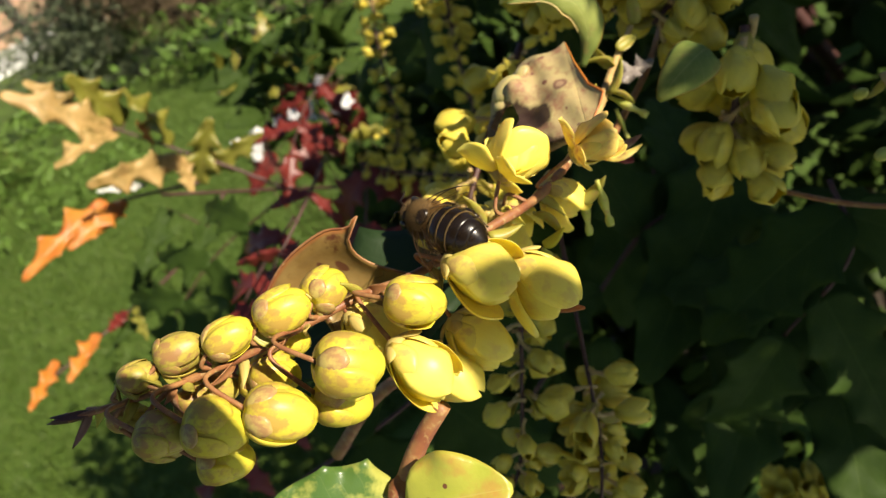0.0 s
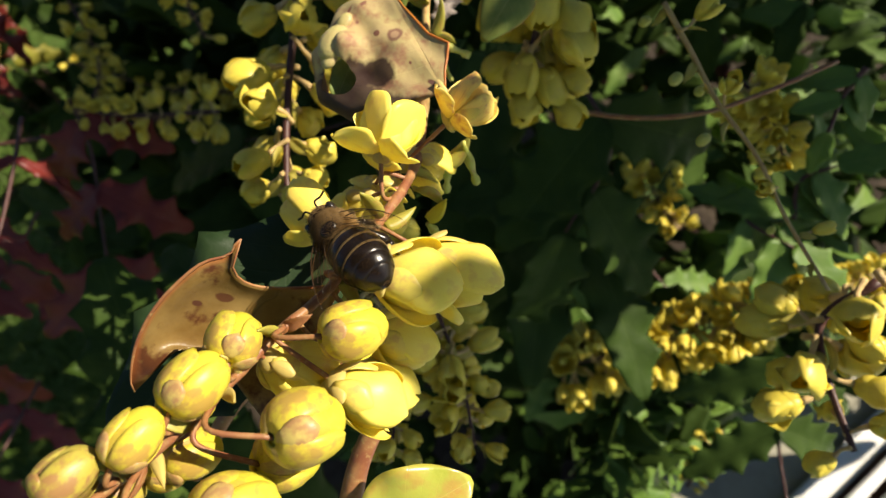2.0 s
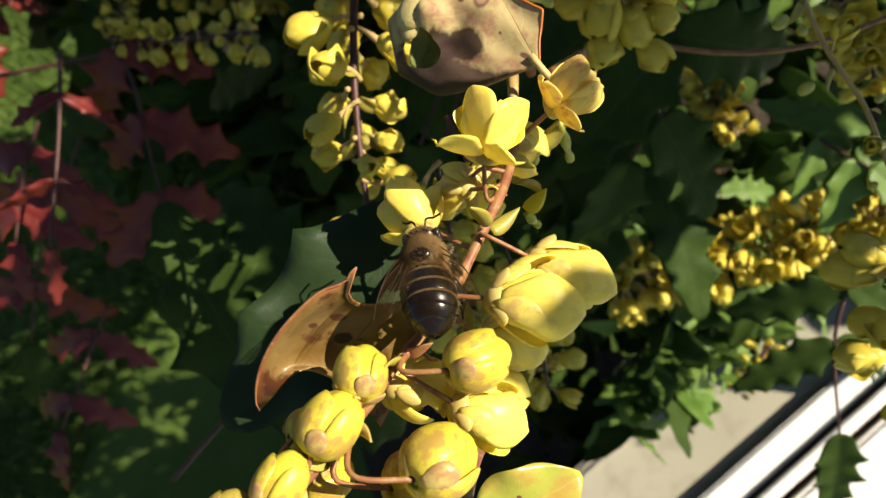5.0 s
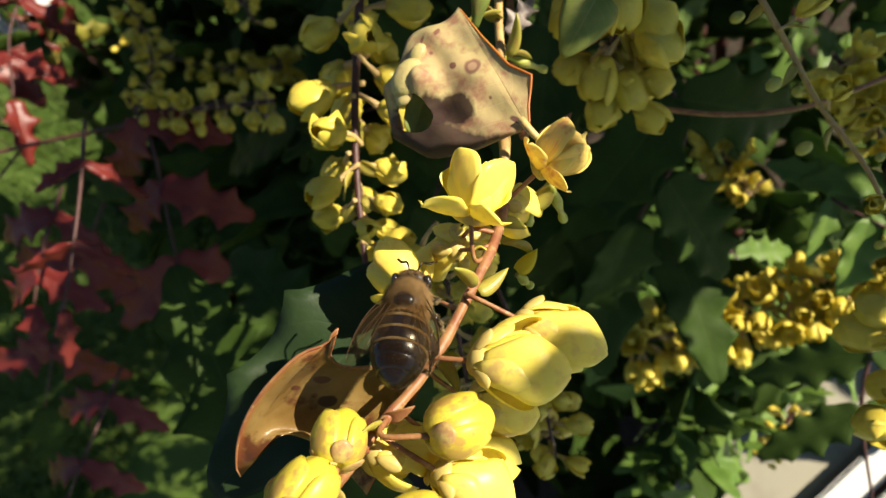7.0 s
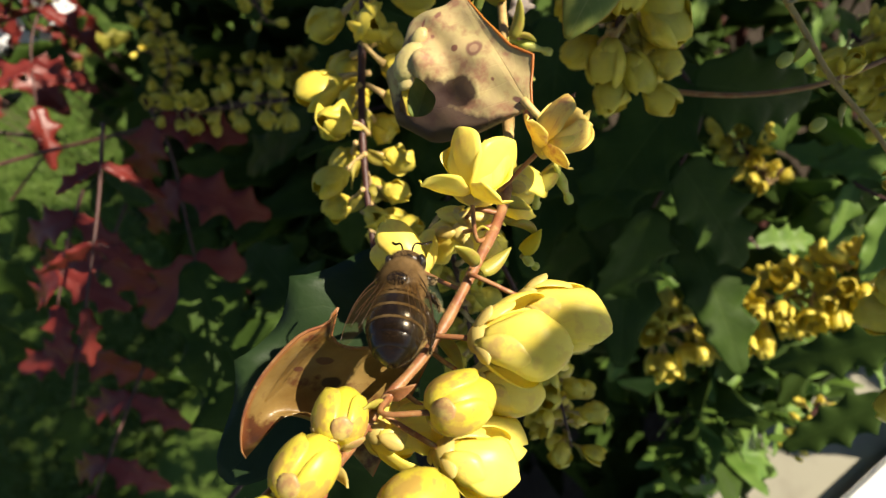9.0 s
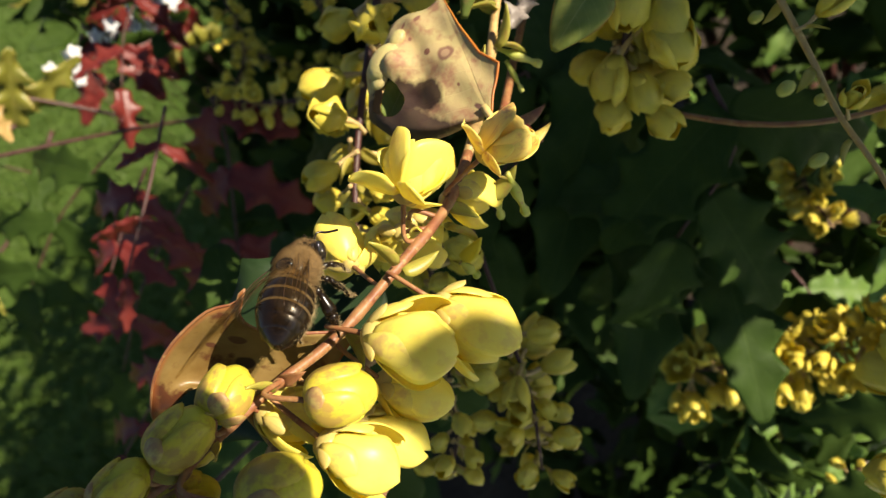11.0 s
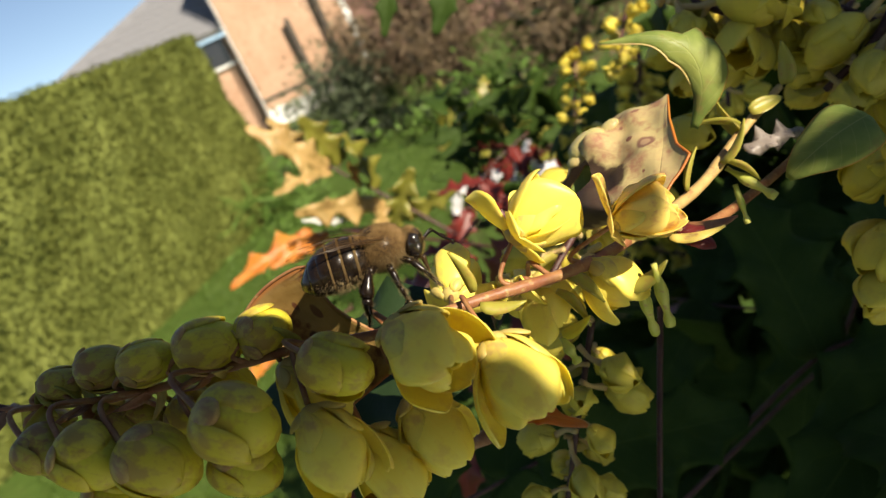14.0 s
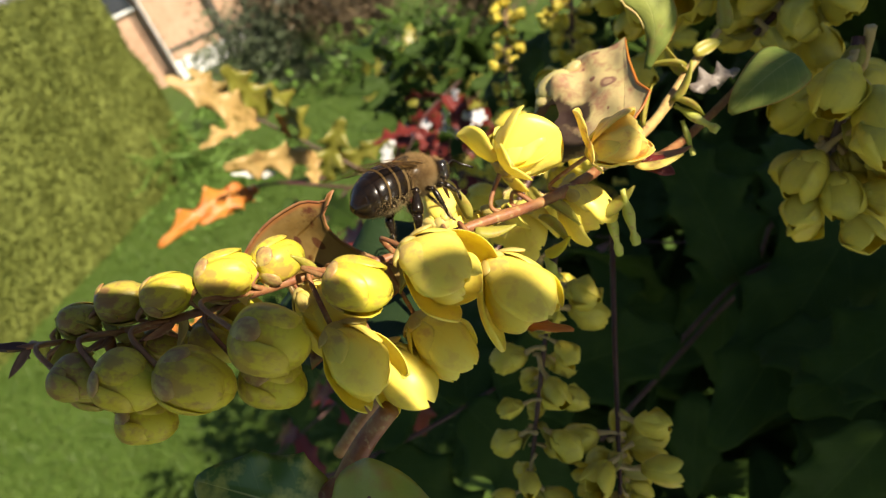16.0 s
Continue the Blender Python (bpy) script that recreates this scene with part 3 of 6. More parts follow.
# ---- the raceme in the sun ----
axis_line = smooth_line([(-0.0406, 0.0034, 1.2037), (-0.0328, 0.0092, 1.2007), (-0.0257, 0.0137, 1.1995), (-0.0201, 0.0180, 1.1988), (-0.0157, 0.0225, 1.1976), (-0.0102, 0.0279, 1.1954),
                         (-0.0038, 0.0366, 1.1934), (0.0007, 0.0447, 1.1909), (0.0033, 0.0542, 1.1889), (0.0068, 0.0694, 1.1874), (0.0097, 0.0814, 1.1893), (0.0131, 0.0908, 1.1913)], 10)
raceme = thing("flower_raceme", axis_line[60], "arching raceme of yellow buds and half-open flowers on a red stalk", "flower spike")
girth = np.interp(np.linspace(0, 1, 111), np.linspace(0, 1, 12), [0.26, 0.40, 0.44, 0.46, 0.49, 0.53, 0.58, 0.64, 0.68, 0.70, 0.62, 0.5])
girth = girth * (1 + 0.16 * np.maximum(0, np.sin(np.arange(111) * 0.62)) ** 3 + 0.10 * np.maximum(0, np.sin(np.arange(111) * 1.07 + 1)) ** 4)
under("axis", tube("axis", axis_line[:81], [g * MM for g in girth[:81]], STEM_RED, 12), raceme)
under("axis", tube("axis", axis_line[80:], [g * MM for g in girth[80:]], STEM_TAN, 12), raceme, None, "tan upper stalk")


def nearest_on_axis(p):
    return min(axis_line, key=lambda q: (q - Vector(p)).length)


def pedicel(base, along, from_point=None, radius=0.26 * MM):
    base = Vector(base)
    foot = Vector(from_point) if from_point else nearest_on_axis(base)
    mid = (base + foot) / 2 - Vector(along).normalized() * (base - foot).length * 0.45
    line = smooth_line([foot, mid, base + Vector(along).normalized() * 0.0004], 6)
    under("pedicel", tube("pedicel", line, [radius * 1.3, radius, radius * 1.1], STEM_RED, 6), raceme)


# centre, way from foot to tip, length, young
UPPER, LOWER = Vector((0.60, 0.66, -0.22)), Vector((0.60, 0.32, -0.68))
BUDS = [
    ((-0.0352, 0.0088, 1.2031), UPPER, 4.6, 1), ((-0.0315, 0.0119, 1.2029), UPPER, 5.8, 1), ((-0.0263, 0.0138, 1.2023), UPPER, 6.0, 0),
    ((-0.0215, 0.0176, 1.2015), UPPER, 6.9, 0), ((-0.0184, 0.0217, 1.2002), (0.25, 0.8, -0.1), 6.0, 0), ((-0.0080, 0.0205, 1.1975), (0.75, 0.3, -0.4), 7.2, 0),
    ((-0.0135, 0.0128, 1.1973), LOWER, 8.0, 0), ((-0.0206, 0.0081, 1.1962), LOWER, 8.2, 0), ((-0.0256, 0.0052, 1.1985), LOWER, 7.2, 0),
    ((-0.0308, 0.0038, 1.1998), LOWER, 6.0, 1),
    ((-0.0177, 0.0130, 1.1914), LOWER, 7.4, 0), ((-0.0253, 0.0146, 1.1951), LOWER, 6.4, 0), ((-0.0324, 0.0097, 1.1971), LOWER, 5.0, 1), ((-0.0288, 0.0053, 1.1927), LOWER, 6.4, 0),
    ((-0.0392, 0.0069, 1.1989), LOWER, 4.6, 1), ((-0.0314, 0.0122, 1.1964), LOWER, 5.2, 1), ((-0.0257, 0.0193, 1.1955), LOWER, 6.0, 0), ((-0.0278, 0.0148, 1.1942), LOWER, 6.0, 0),
    ((-0.0346, 0.0051, 1.1963), LOWER, 5.2, 1),
]
for centre, way, size, young in BUDS:
    way = (Vector(way) + Vector([random.uniform(-0.12, 0.12) for _ in range(3)])).normalized()
    foot = Vector(centre) - way * size * MM * 0.5
    size = size * 0.90
    foot = Vector(centre) - way * size * MM * 0.5
    bud(raceme, foot, way, size * MM, 0.86 + random.uniform(-0.06, 0.05), random.uniform(0, 120), bool(young))
    pedicel(foot, way)
    node = nearest_on_axis(foot)
    out = (foot - node).normalized() + Vector((-0.3, 0, 0.2)) + Vector([random.uniform(-0.5, 0.5) for _ in range(3)])
    under("bract", sheet("bract", blade_petal(random.uniform(2.6, 4.0) * MM, 1.3 * MM, random.uniform(0.2, 0.7), 0.5), 0.22 * MM, random.choice((BRACT, STEM_RED, SEPAL))), raceme, aim(node, out, random.uniform(0, 360)))

# centre, way, length, how far the petals lean out, petal material, breadth, bend, turn about the axis
FLOWERS = [
    ((-0.0095, 0.0168, 1.1910), (0.55, -0.30, -0.78), 8.4, (50, 38, 46, 40, 56, 36), PETAL, 0.68, 1.4, 10),
    ((-0.0019, 0.0252, 1.1956), (0.80, -0.15, -0.55), 8.9, (60, 46, 58, 50, 64, 46), PETAL, 0.74, 1.35, 30),
    ((0.0020, 0.0296, 1.1890), (0.55, -0.35, -0.75), 9.2, (60, 48, 58, 58, 52, 54), PETAL, 0.74, 1.3, 0),
    ((-0.0004, 0.0448, 1.1978), (0.45, 0.75, 0.2), 7.2, ((0, 34, 0.82, 0.95), (66, 44, 1.02, 1.12), (-66, 44, 1.02, 1.12), (150, 38, 0.98, 1.1), (-150, 38, 0.95, 1.1), (48, 104, 0.56, 0.80), (-54, 104, 0.70, 0.90), (180, 90, 0.6, 0.7)), PETAL, 1.06, 0.80, (0.1, -0.59, 0.8)),
    ((0.0093, 0.0478, 1.1953), (0.80, 0.35, 0.08), 6.4, ((10, 36, 0.95, 1.0), (75, 42, 1.0, 0.95), (-65, 46, 1.05, 1.0), (150, 40, 1.05, 1.0), (-150, 40, 1.0, 0.95), (40, 98, 0.7, 0.6), (-30, 96, 0.75, 0.6)), PETAL_OLD, 1.08, 0.9, (0.1, -0.59, 0.8)),
    ((-0.0120, 0.0413, 1.1920), (-0.35, 0.65, -0.1), 6.4, (60, 48, 68, 50, 66, 52), PETAL, 0.74, 0.9, 10),
    ((0.0024, 0.0490, 1.1869), (0.30, 0.25, -0.85), 7.6, (48, 40, 52, 42, 56, 38), PETAL, 0.70, 1.3, 40),
    ((-0.0040, 0.0453, 1.1870), (0.1, 0.15, -0.9), 7.6, (48, 40, 52, 42, 56, 38), PETAL, 0.70, 1.2, 20),
    ((-0.0064, 0.0250, 1.1859), (0.45, -0.1, -0.85), 8.0, (48, 42, 58, 46, 60, 40), PETAL, 0.68, 1.2, 5),
    ((-0.0156, 0.0212, 1.1934), (0.35, 0.1, -0.85), 7.6, (48, 40, 52, 42, 54, 38), PETAL, 0.70, 1.3, 25),
    ((-0.0064, 0.0452, 1.1880), (-0.3, 0.5, -0.6), 7.2, (52, 46, 58, 48, 60, 44), PETAL, 0.70, 1.1, 35),
    ((-0.0097, 0.0210, 1.1851), (0.4, -0.1, -0.85), 7.8, (48, 42, 56, 46, 58, 40), PETAL, 0.68, 1.2, 15),
]
for centre, way, size, leans, material, broad, bend, turn in FLOWERS:
    open_wide = isinstance(leans[0], tuple)
    way = Vector(way).normalized()
    foot = Vector(centre) - way * size * MM * 0.5
    flower(raceme, foot, way, size * MM, leans, turn, material, broad=broad, bend=bend, cup=0.7 if open_wide else 0.78)
    pedicel(foot, way)

# green pistils left where petals have dropped, with loose spent petals
for foot, end, fat in (((0.0056, 0.0495, 1.1872), (0.0039, 0.0523, 1.1773), 0.9), ((0.0079, 0.0494, 1.1885), (0.0082, 0.0481, 1.1815), 0.9), ((0.0004, 0.0401, 1.1859), (0.0015, 0.0396, 1.1830), 0.8),
                       ((0.0085, 0.0756, 1.1868), (0.0139, 0.0743, 1.1824), 0.95), ((0.0092, 0.0751, 1.1845), (0.0101, 0.0733, 1.1795), 0.6)):
    foot, end = Vector(foot), Vector(end)
    line = [foot.lerp(end, k / 9) for k in range(10)]
    under("pistil", tube("pistil", line, [0.35 * MM, 0.3 * MM, 0.4 * MM, fat * 0.7 * MM, fat * 0.82 * MM, fat * 0.72 * MM, fat * 0.5 * MM, fat * 0.4 * MM, fat * 0.72 * MM, fat * 0.6 * MM], PISTIL, 9), raceme, None, "pale green seed pistil")
for foot, way, long, wide, material in (((0.0049, 0.0483, 1.1866), (0.6, 0.3, 0.1), 5, 2.6, BRACT), ((0.0093, 0.0520, 1.1903), (0.9, 0.3, -0.3), 5.5, 3.2, PETAL_OLD), ((0.0005, 0.0404, 1.1864), (0.8, 0.3, 0.1), 3.6, 2.2, BUD),
                                        ((0.0003, 0.0422, 1.1901), (0.6, 0.1, -0.7), 5.0, 3.2, BRACT), ((-0.0024, 0.0410, 1.1931), (0.2, 0.0, -0.9), 4.6, 2.4, PETAL), ((0.0091, 0.0571, 1.1888), (0.75, 0.4, -0.35), 5.5, 2.4, STEM_RED)):
    under("spent_petal", sheet("spent_petal", blade_petal(long * MM, wide * MM, 0.2, 0.5), 0.3 * MM, material), raceme, aim(foot, way, random.uniform(0, 360)))

# bracts at the nodes: foot, way, length
for foot, way, long in (((-0.0040, 0.0352, 1.1950), (-0.1, 0.1, 1.0), 4.8), ((-0.0037, 0.0353, 1.1935), (0.7, 0.5, -0.5), 4.6), ((-0.0094, 0.0285, 1.1950), (0.3, -0.5, -0.6), 4.2), ((-0.0154, 0.0223, 1.1975), (-0.2, 0.0, 0.9), 3.6),
                        ((-0.0231, 0.0151, 1.1992), (-0.4, -0.1, 0.9), 3.6), ((-0.0275, 0.0121, 1.2002), (-0.4, 0.0, 0.8), 3.4), ((-0.0317, 0.0096, 1.2007), (-0.5, 0.0, 0.8), 3.2), ((-0.0348, 0.0070, 1.2020), (-0.6, 0.0, 0.8), 3.0),
                        ((0.0007, 0.0445, 1.1906), (0.6, 0.2, -0.6), 5.0), ((0.0065, 0.0666, 1.1884), (0.2, 0.3, 0.9), 5.5), ((0.0087, 0.0737, 1.1885), (0.7, 0.5, 0.5), 6.0), ((0.0092, 0.0741, 1.1883), (0.6, 0.3, -0.5), 5.0),
                        ((0.0100, 0.0804, 1.1896), (-0.6, 0.3, 0.6), 6.2), ((0.0107, 0.0835, 1.1910), (0.7, 0.6, 0.1), 5.2), ((0.0098, 0.0806, 1.1904), (-0.8, -0.2, 0.5), 6.0), ((0.0137, 0.0915, 1.1913), (0.1, 0.5, 0.8), 6.0)):
    under("bract", sheet("bract", blade_petal(long * MM, long * 0.42 * MM, random.uniform(0.1, 0.35), 0.5), 0.3 * MM, BRACT), raceme, aim(foot, way, random.uniform(0, 360)))
tip_at = axis_line[2]
for k in range(6):
    way = Vector((-0.8, -0.5, 0.1)) + Vector([random.uniform(-0.55, 0.55) for _ in range(3)])
    under("bract", sheet("bract", blade_petal(random.uniform(3.2, 4.6) * MM, 0.9 * MM, random.uniform(-0.2, 0.4), 0.4), 0.25 * MM, STEM_DARK), raceme, aim(tip_at, way, random.uniform(0, 360)), "narrow dark bract")

# ---- leaves near the raceme ----
def patch(top_left, low_left, top_right, low_right, bulge, hollow, away, nu=15, nv=25):
    """A curved blade between four corners: v climbs its free left rim, u runs in to the stalk."""
    tl, bl, tr, br, away = (np.array(p) for p in (top_left, low_left, top_right, low_right, away))
    u, v = np.meshgrid(np.linspace(0, 1, nu), np.linspace(0, 1, nv), indexing="ij")
    u, v = u[..., None], v[..., None]
    p = (1 - u) * ((1 - v) * bl + v * tl) + u * ((1 - v) * br + v * tr)
    out = (tl + bl - tr - br) / 2
    out = out / np.linalg.norm(out)
    p = p + out * bulge * (np.sin(np.pi * v ** 0.9) ** 0.8 - 0.35 * np.exp(-((v - 0.9) / 0.06) ** 2)) * (1 - u)
    p = p + away * hollow * np.sin(np.pi * (0.25 + 0.75 * u)) * np.sin(np.pi * np.clip(v, 0.02, 0.98)) ** 0.5
    p = p - away * 0.0012 * np.exp(-(u / 0.07) ** 2) * np.sin(np.pi * v)
    up = (tl - bl) / np.linalg.norm(tl - bl)
    p = p + up * 0.0065 * np.sin(np.pi * np.clip(u, 0, 1) ** 0.45) * (1 - v) ** 5
    return p - up * 0.004 * np.sin(np.pi * u ** 0.5) * v ** 3


curled = thing("curled_leaf", (-0.0190, 0.0310, 1.1900), "curled bronze leaf with a red spiny rim and brown spots", "leaf")
corners = ((-0.0164, 0.0308, 1.2032), (-0.0317, 0.0227, 1.1953), (-0.0102, 0.0308, 1.1910), (-0.0223, 0.0203, 1.1855))
curled_points = patch(*corners, 0.0032, 0.0030, (-0.1, 0.59, -0.80))
under("blade", sheet("blade", np.swapaxes(curled_points, 0, 1)[:, ::-1], 0.35 * MM, LEAF_CURLED), curled)
under("rim", tube("rim", [Vector(p) for p in curled_points[0]], [0.10 * MM, 0.17 * MM, 0.19 * MM, 0.18 * MM, 0.10 * MM], STEM_RED, 7), curled, None, "thickened red leaf rim")
under("rim", tube("rim", [Vector(p) for p in curled_points[:, -1]], [0.12 * MM, 0.2 * MM, 0.2 * MM], STEM_RED, 7), curled, None, "thickened red leaf rim")


def rolled_points(length, hole, nu=49, nv=65):
    """A dying leaf along y, broad on its left, which rolls under; blisters on top."""
    s, v = np.meshgrid(np.linspace(0, 1, nu), np.linspace(-1, 1, nv), indexing="ij")
    u0, v0, du, dv = hole
    ds, dw = (s - u0) / du, ((v + 1) / 2 - v0) / dv
    rho = np.sqrt(ds ** 2 + dw ** 2) + 1e-9
    pull = np.where((rho > 0.72) & (rho < 1.28), 1 / rho, 1.0)
    inside = rho < 1.28
    s, v = u0 + ds * du * pull, (v0 + dw * dv * pull) * 2 - 1
    seen = 0.0164 * np.interp(s, [0, 0.1, 0.24, 0.5, 0.83, 1.0], [0.06, 0.48, 0.82, 1.0, 0.90, 0.55])
    wr = np.interp(s, [0, 0.12, 0.27, 0.42, 0.7, 1.0], [0.08, 0.42, 1.0, 0.52, 0.22, 0.03])
    rho = 0.0032 * np.clip(seen / 0.0164, 0.1, 1)
    flat = seen - rho
    reach = np.where(v < 0, -v, 0) * (flat + rho * 2.3)
    turn = np.maximum(0, reach - flat) / rho
    x = np.where(v < 0, -(np.minimum(reach, flat) + rho * np.sin(turn)), v * 0.0036 * wr)
    z = np.where(v < 0, -rho * (1 - np.cos(turn)), 0.0002 * v ** 2 * wr)
    for at_s, at_x, high, wide in ((0.66, -0.0090, 0.0034, 0.0021), (0.84, -0.0080, 0.0010, 0.0017), (0.90, -0.0045, 0.0009, 0.0018), (0.62, -0.0045, 0.0008, 0.0016), (0.72, -0.0125, 0.0010, 0.0016), (0.40, -0.0035, 0.0007, 0.0018), (0.50, -0.0065, -0.0010, 0.0014)):
        z = z + high * np.exp(-(((s - at_s) * length) ** 2 + (x - at_x) ** 2) / wide ** 2)
    z = z - 0.06 * length * (s - 0.4) ** 2 + 0.00025 * np.sin(x * 1400 + s * 9) * np.sin(np.pi * s)
    return np.stack([x, s * length + 0.0006 * np.sin(x * 700) * s ** 3, z], -1), inside


def sheet_with_hole(name, points, inside, thick, material):
    """A sheet with a hole eaten through it."""
    verts, faces, uv = sheet_arrays(points, thick)
    gone = np.concatenate([inside.ravel(), inside.ravel()])
    return mesh_of(name, verts, [f for f in faces if not all(gone[i] for i in f)], material, uv)


spotted = thing("spotted_leaf", (0.0075, 0.0560, 1.1925), "dying greyish leaf with dark spots and rolled edges", "leaf", "leaves of the shrub")
spotted_m = leaf_pose((0.0075, 0.0560, 1.1925), (0.0043, 0.0738, 1.1990), (-0.17, -0.18, 0.97))
spotted_points, eaten = rolled_points(0.0195, (0.50, 0.20, 0.14, 0.062))
under("blade", sheet_with_hole("blade", spotted_points, eaten, 0.25 * MM, LEAF_SPOTTED), spotted, spotted_m)
for swell, wide in (((-0.0037, 0.0668, 1.1959), 1.9), ((-0.0026, 0.0700, 1.1990), 1.0), ((-0.0060, 0.0660, 1.1950), 1.0)):
    seat = min((spotted_m @ Vector(q) for row in spotted_points for q in row), key=lambda q: (q - Vector(swell)).length)
    turned = spotted_m.to_3x3().to_4x4() @ Matrix.Rotation(0.5, 4, "Z")
    under("blister", joined("blister", [ball_arrays(1.5 * wide * MM, 1.05 * wide * MM, 0.7 * wide * MM, 10, 16)], LEAF_BLISTER), spotted, Matrix.Translation(seat) @ turned, "swollen yellowish blister on the leaf")
under("rim", tube("rim", [Vector(p) for p in spotted_points[:-1, -1]], [0.15 * MM, 0.2 * MM, 0.12 * MM], LEAF_ORANGE, 7), spotted, spotted_m, "orange-red leaf rim")
under("stalk", tube("stalk", smooth_line([(0.0070, 0.0570, 1.1930), (0.0082, 0.0545, 1.1915), (0.0095, 0.0545, 1.1890)], 4), [0.5 * MM, 0.45 * MM], STEM_PALE, 7), spotted)
leaf((-0.0072, 0.0635, 1.1905), (-0.0022, 0.0700, 1.1930), (0.45, -0.45, 0.75), 0.0050, LEAF_FRESH, "pale green leaflet behind the dying leaf", teeth=2, per=8, depth=0.2, group="leaves of the shrub")
leaf((-0.0185, 0.0098, 1.1739), (-0.0282, 0.0046, 1.1844), (0.1, -0.5, 0.9), 0.0115, LEAF_YELLOWED, "variegated yellow and green leaf below the raceme", teeth=3, per=8, depth=0.15)
leaf((-0.0151, 0.0085, 1.1770), (-0.0026, 0.0104, 1.1779), (0.1, -0.5, 0.9), 0.0105, LEAF_BLUSHED, "rounded yellow-green leaf blushed with red", teeth=2, per=8, depth=0.0)
under("stalk", tube("stalk", smooth_line([(-0.0105, 0.0183, 1.1828), (-0.0143, 0.0152, 1.1796), (-0.0173, 0.0118, 1.1756), (-0.0194, 0.0103, 1.1716), (-0.0465, 0.0075, 1.1130)], 6), [1.1 * MM, 1.2 * MM, 1.4 * MM, 1.6 * MM, 3 * MM], STEM_RED, 8),
      thing("flower_stalk", (-0.0173, 0.0118, 1.1756), "pinkish red flower stalk below the raceme", "stalk"))



# ---- things in the garden ----
def scattered_leaves(name, spots, material, label, length, width, seed=1, teeth=2, kind="stuff", parent=None, fold=0.3, spread=1.0, face=None, depth=0.3):
    """Many small blades in one mesh, one at each spot."""
    rng = random.Random(seed)
    shapes = [sheet_arrays(leaf_points(1.0, width / length, teeth=teeth, per=4, nv=5, depth=depth, fold=fold * rng.uniform(0.4, 1.2), bend=rng.uniform(-0.3, 1.0), wave=0.1), 0.012) for _ in range(4)]
    pieces = []
    for p in spots:
        if name == "shrub_foliage" and p.x < -0.85 * p.y + 0.02 and p.x < -0.08:
            continue
        turn = Euler((rng.uniform(-1.2, 1.2) * spread, rng.uniform(-1.2, 1.2) * spread, rng.uniform(0, 6.28))).to_matrix().to_4x4()
        pieces.append(moved(shapes[rng.randrange(4)], Matrix.Translation(p) @ turn @ Matrix.Scale(length * rng.uniform(0.65, 1.25), 4)))
    ob = under(name, joined(name, pieces, material), parent, None, label, kind)
    return ob


def small_flower_mesh(name, seed, gape, material, stalk, petals=6, size=1.0):
    """A whole small flower in one mesh, with its stalk below the foot; unit length along z."""
    rng = random.Random(seed)
    pieces = []
    for k in range(petals):
        lean = radians(28 + 62 * gape + rng.uniform(-6, 10) + (8 if k % 2 else 0))
        arrays = sheet_arrays(spoon(size * rng.uniform(0.95, 1.12), 0.64 * size, lean, 1.25 - 0.4 * gape, 1.0, 9, 7, crinkle=0.02, seed=rng.uniform(0.5, 6)), 0.03)
        pieces.append(moved(arrays, Matrix.Rotation(radians(360 / petals * k + rng.uniform(-8, 8)), 4, "Z") @ Matrix.Translation((0, 0.09 if k % 2 else 0.06, 0.02))))
    pieces.append(moved(ball_arrays(0.2, 0.2, 0.3, 7, 9), Matrix.Translation((0, 0, 0.35))))
    count = sum(len(p[1]) for p in pieces)
    line = smooth_line([(0.12, 0.2, -0.6), (0.0, 0.1, -0.3), (0, 0, 0.03)], 4)
    pieces.append(tube_arrays(line, [0.07, 0.055, 0.08], 5))
    me = joined(name, pieces, [material, stalk])
    me.polygons.foreach_set("material_index", [0 if i < count else 1 for i in range(len(me.polygons))])
    return me


SMALL_SHUT = [small_flower_mesh("flower", 10 + k, 0.15, FADED, STEM_PALE) for k in range(3)]
SMALL_OPEN = [small_flower_mesh("flower", 20 + k, 0.25 + 0.13 * k, FADED, STEM_PALE) for k in range(3)]
SMALL_WIDE = [small_flower_mesh("flower", 30 + k, 0.9, PETAL, STEM_PALE, 6) for k in range(2)]
def bell_mesh(seed, material, stalk):
    """A nodding bell of broad overlapping petals, the outer three shorter; unit length along z."""
    rng = random.Random(seed)
    pieces = []
    for k in range(6):
        outer = k % 2
        arrays = sheet_arrays(spoon(rng.uniform(0.92, 1.05) * (0.55 if outer else 1.08), rng.uniform(0.92, 1.05) * (0.62 if outer else 1.0), radians(60 if outer else 54) + rng.uniform(-0.1, 0.12), rng.uniform(1.5, 1.8), 1.0, 12, 9, crinkle=0.02, seed=rng.uniform(0.5, 6), notch=rng.uniform(0, 0.08)), 0.025)
        pieces.append(moved(arrays, Matrix.Rotation(radians(60 * k + rng.uniform(-8, 8)), 4, "Z") @ Matrix.Translation((0, 0.10 if outer else 0.05, 0.02))))
    pieces.append(moved(ball_arrays(0.2, 0.2, 0.3, 7, 9), Matrix.Translation((0, 0, 0.32))))
    count = sum(len(p[1]) for p in pieces)
    pieces.append(tube_arrays(smooth_line([(0.14, 0.2, -0.6), (0.0, 0.1, -0.3), (0, 0, 0.03)], 4), [0.07, 0.05, 0.09], 6))
    me = joined("flower", pieces, [material, stalk])
    me.polygons.foreach_set("material_index", [0 if i < count else 1 for i in range(len(me.polygons))])
    return me


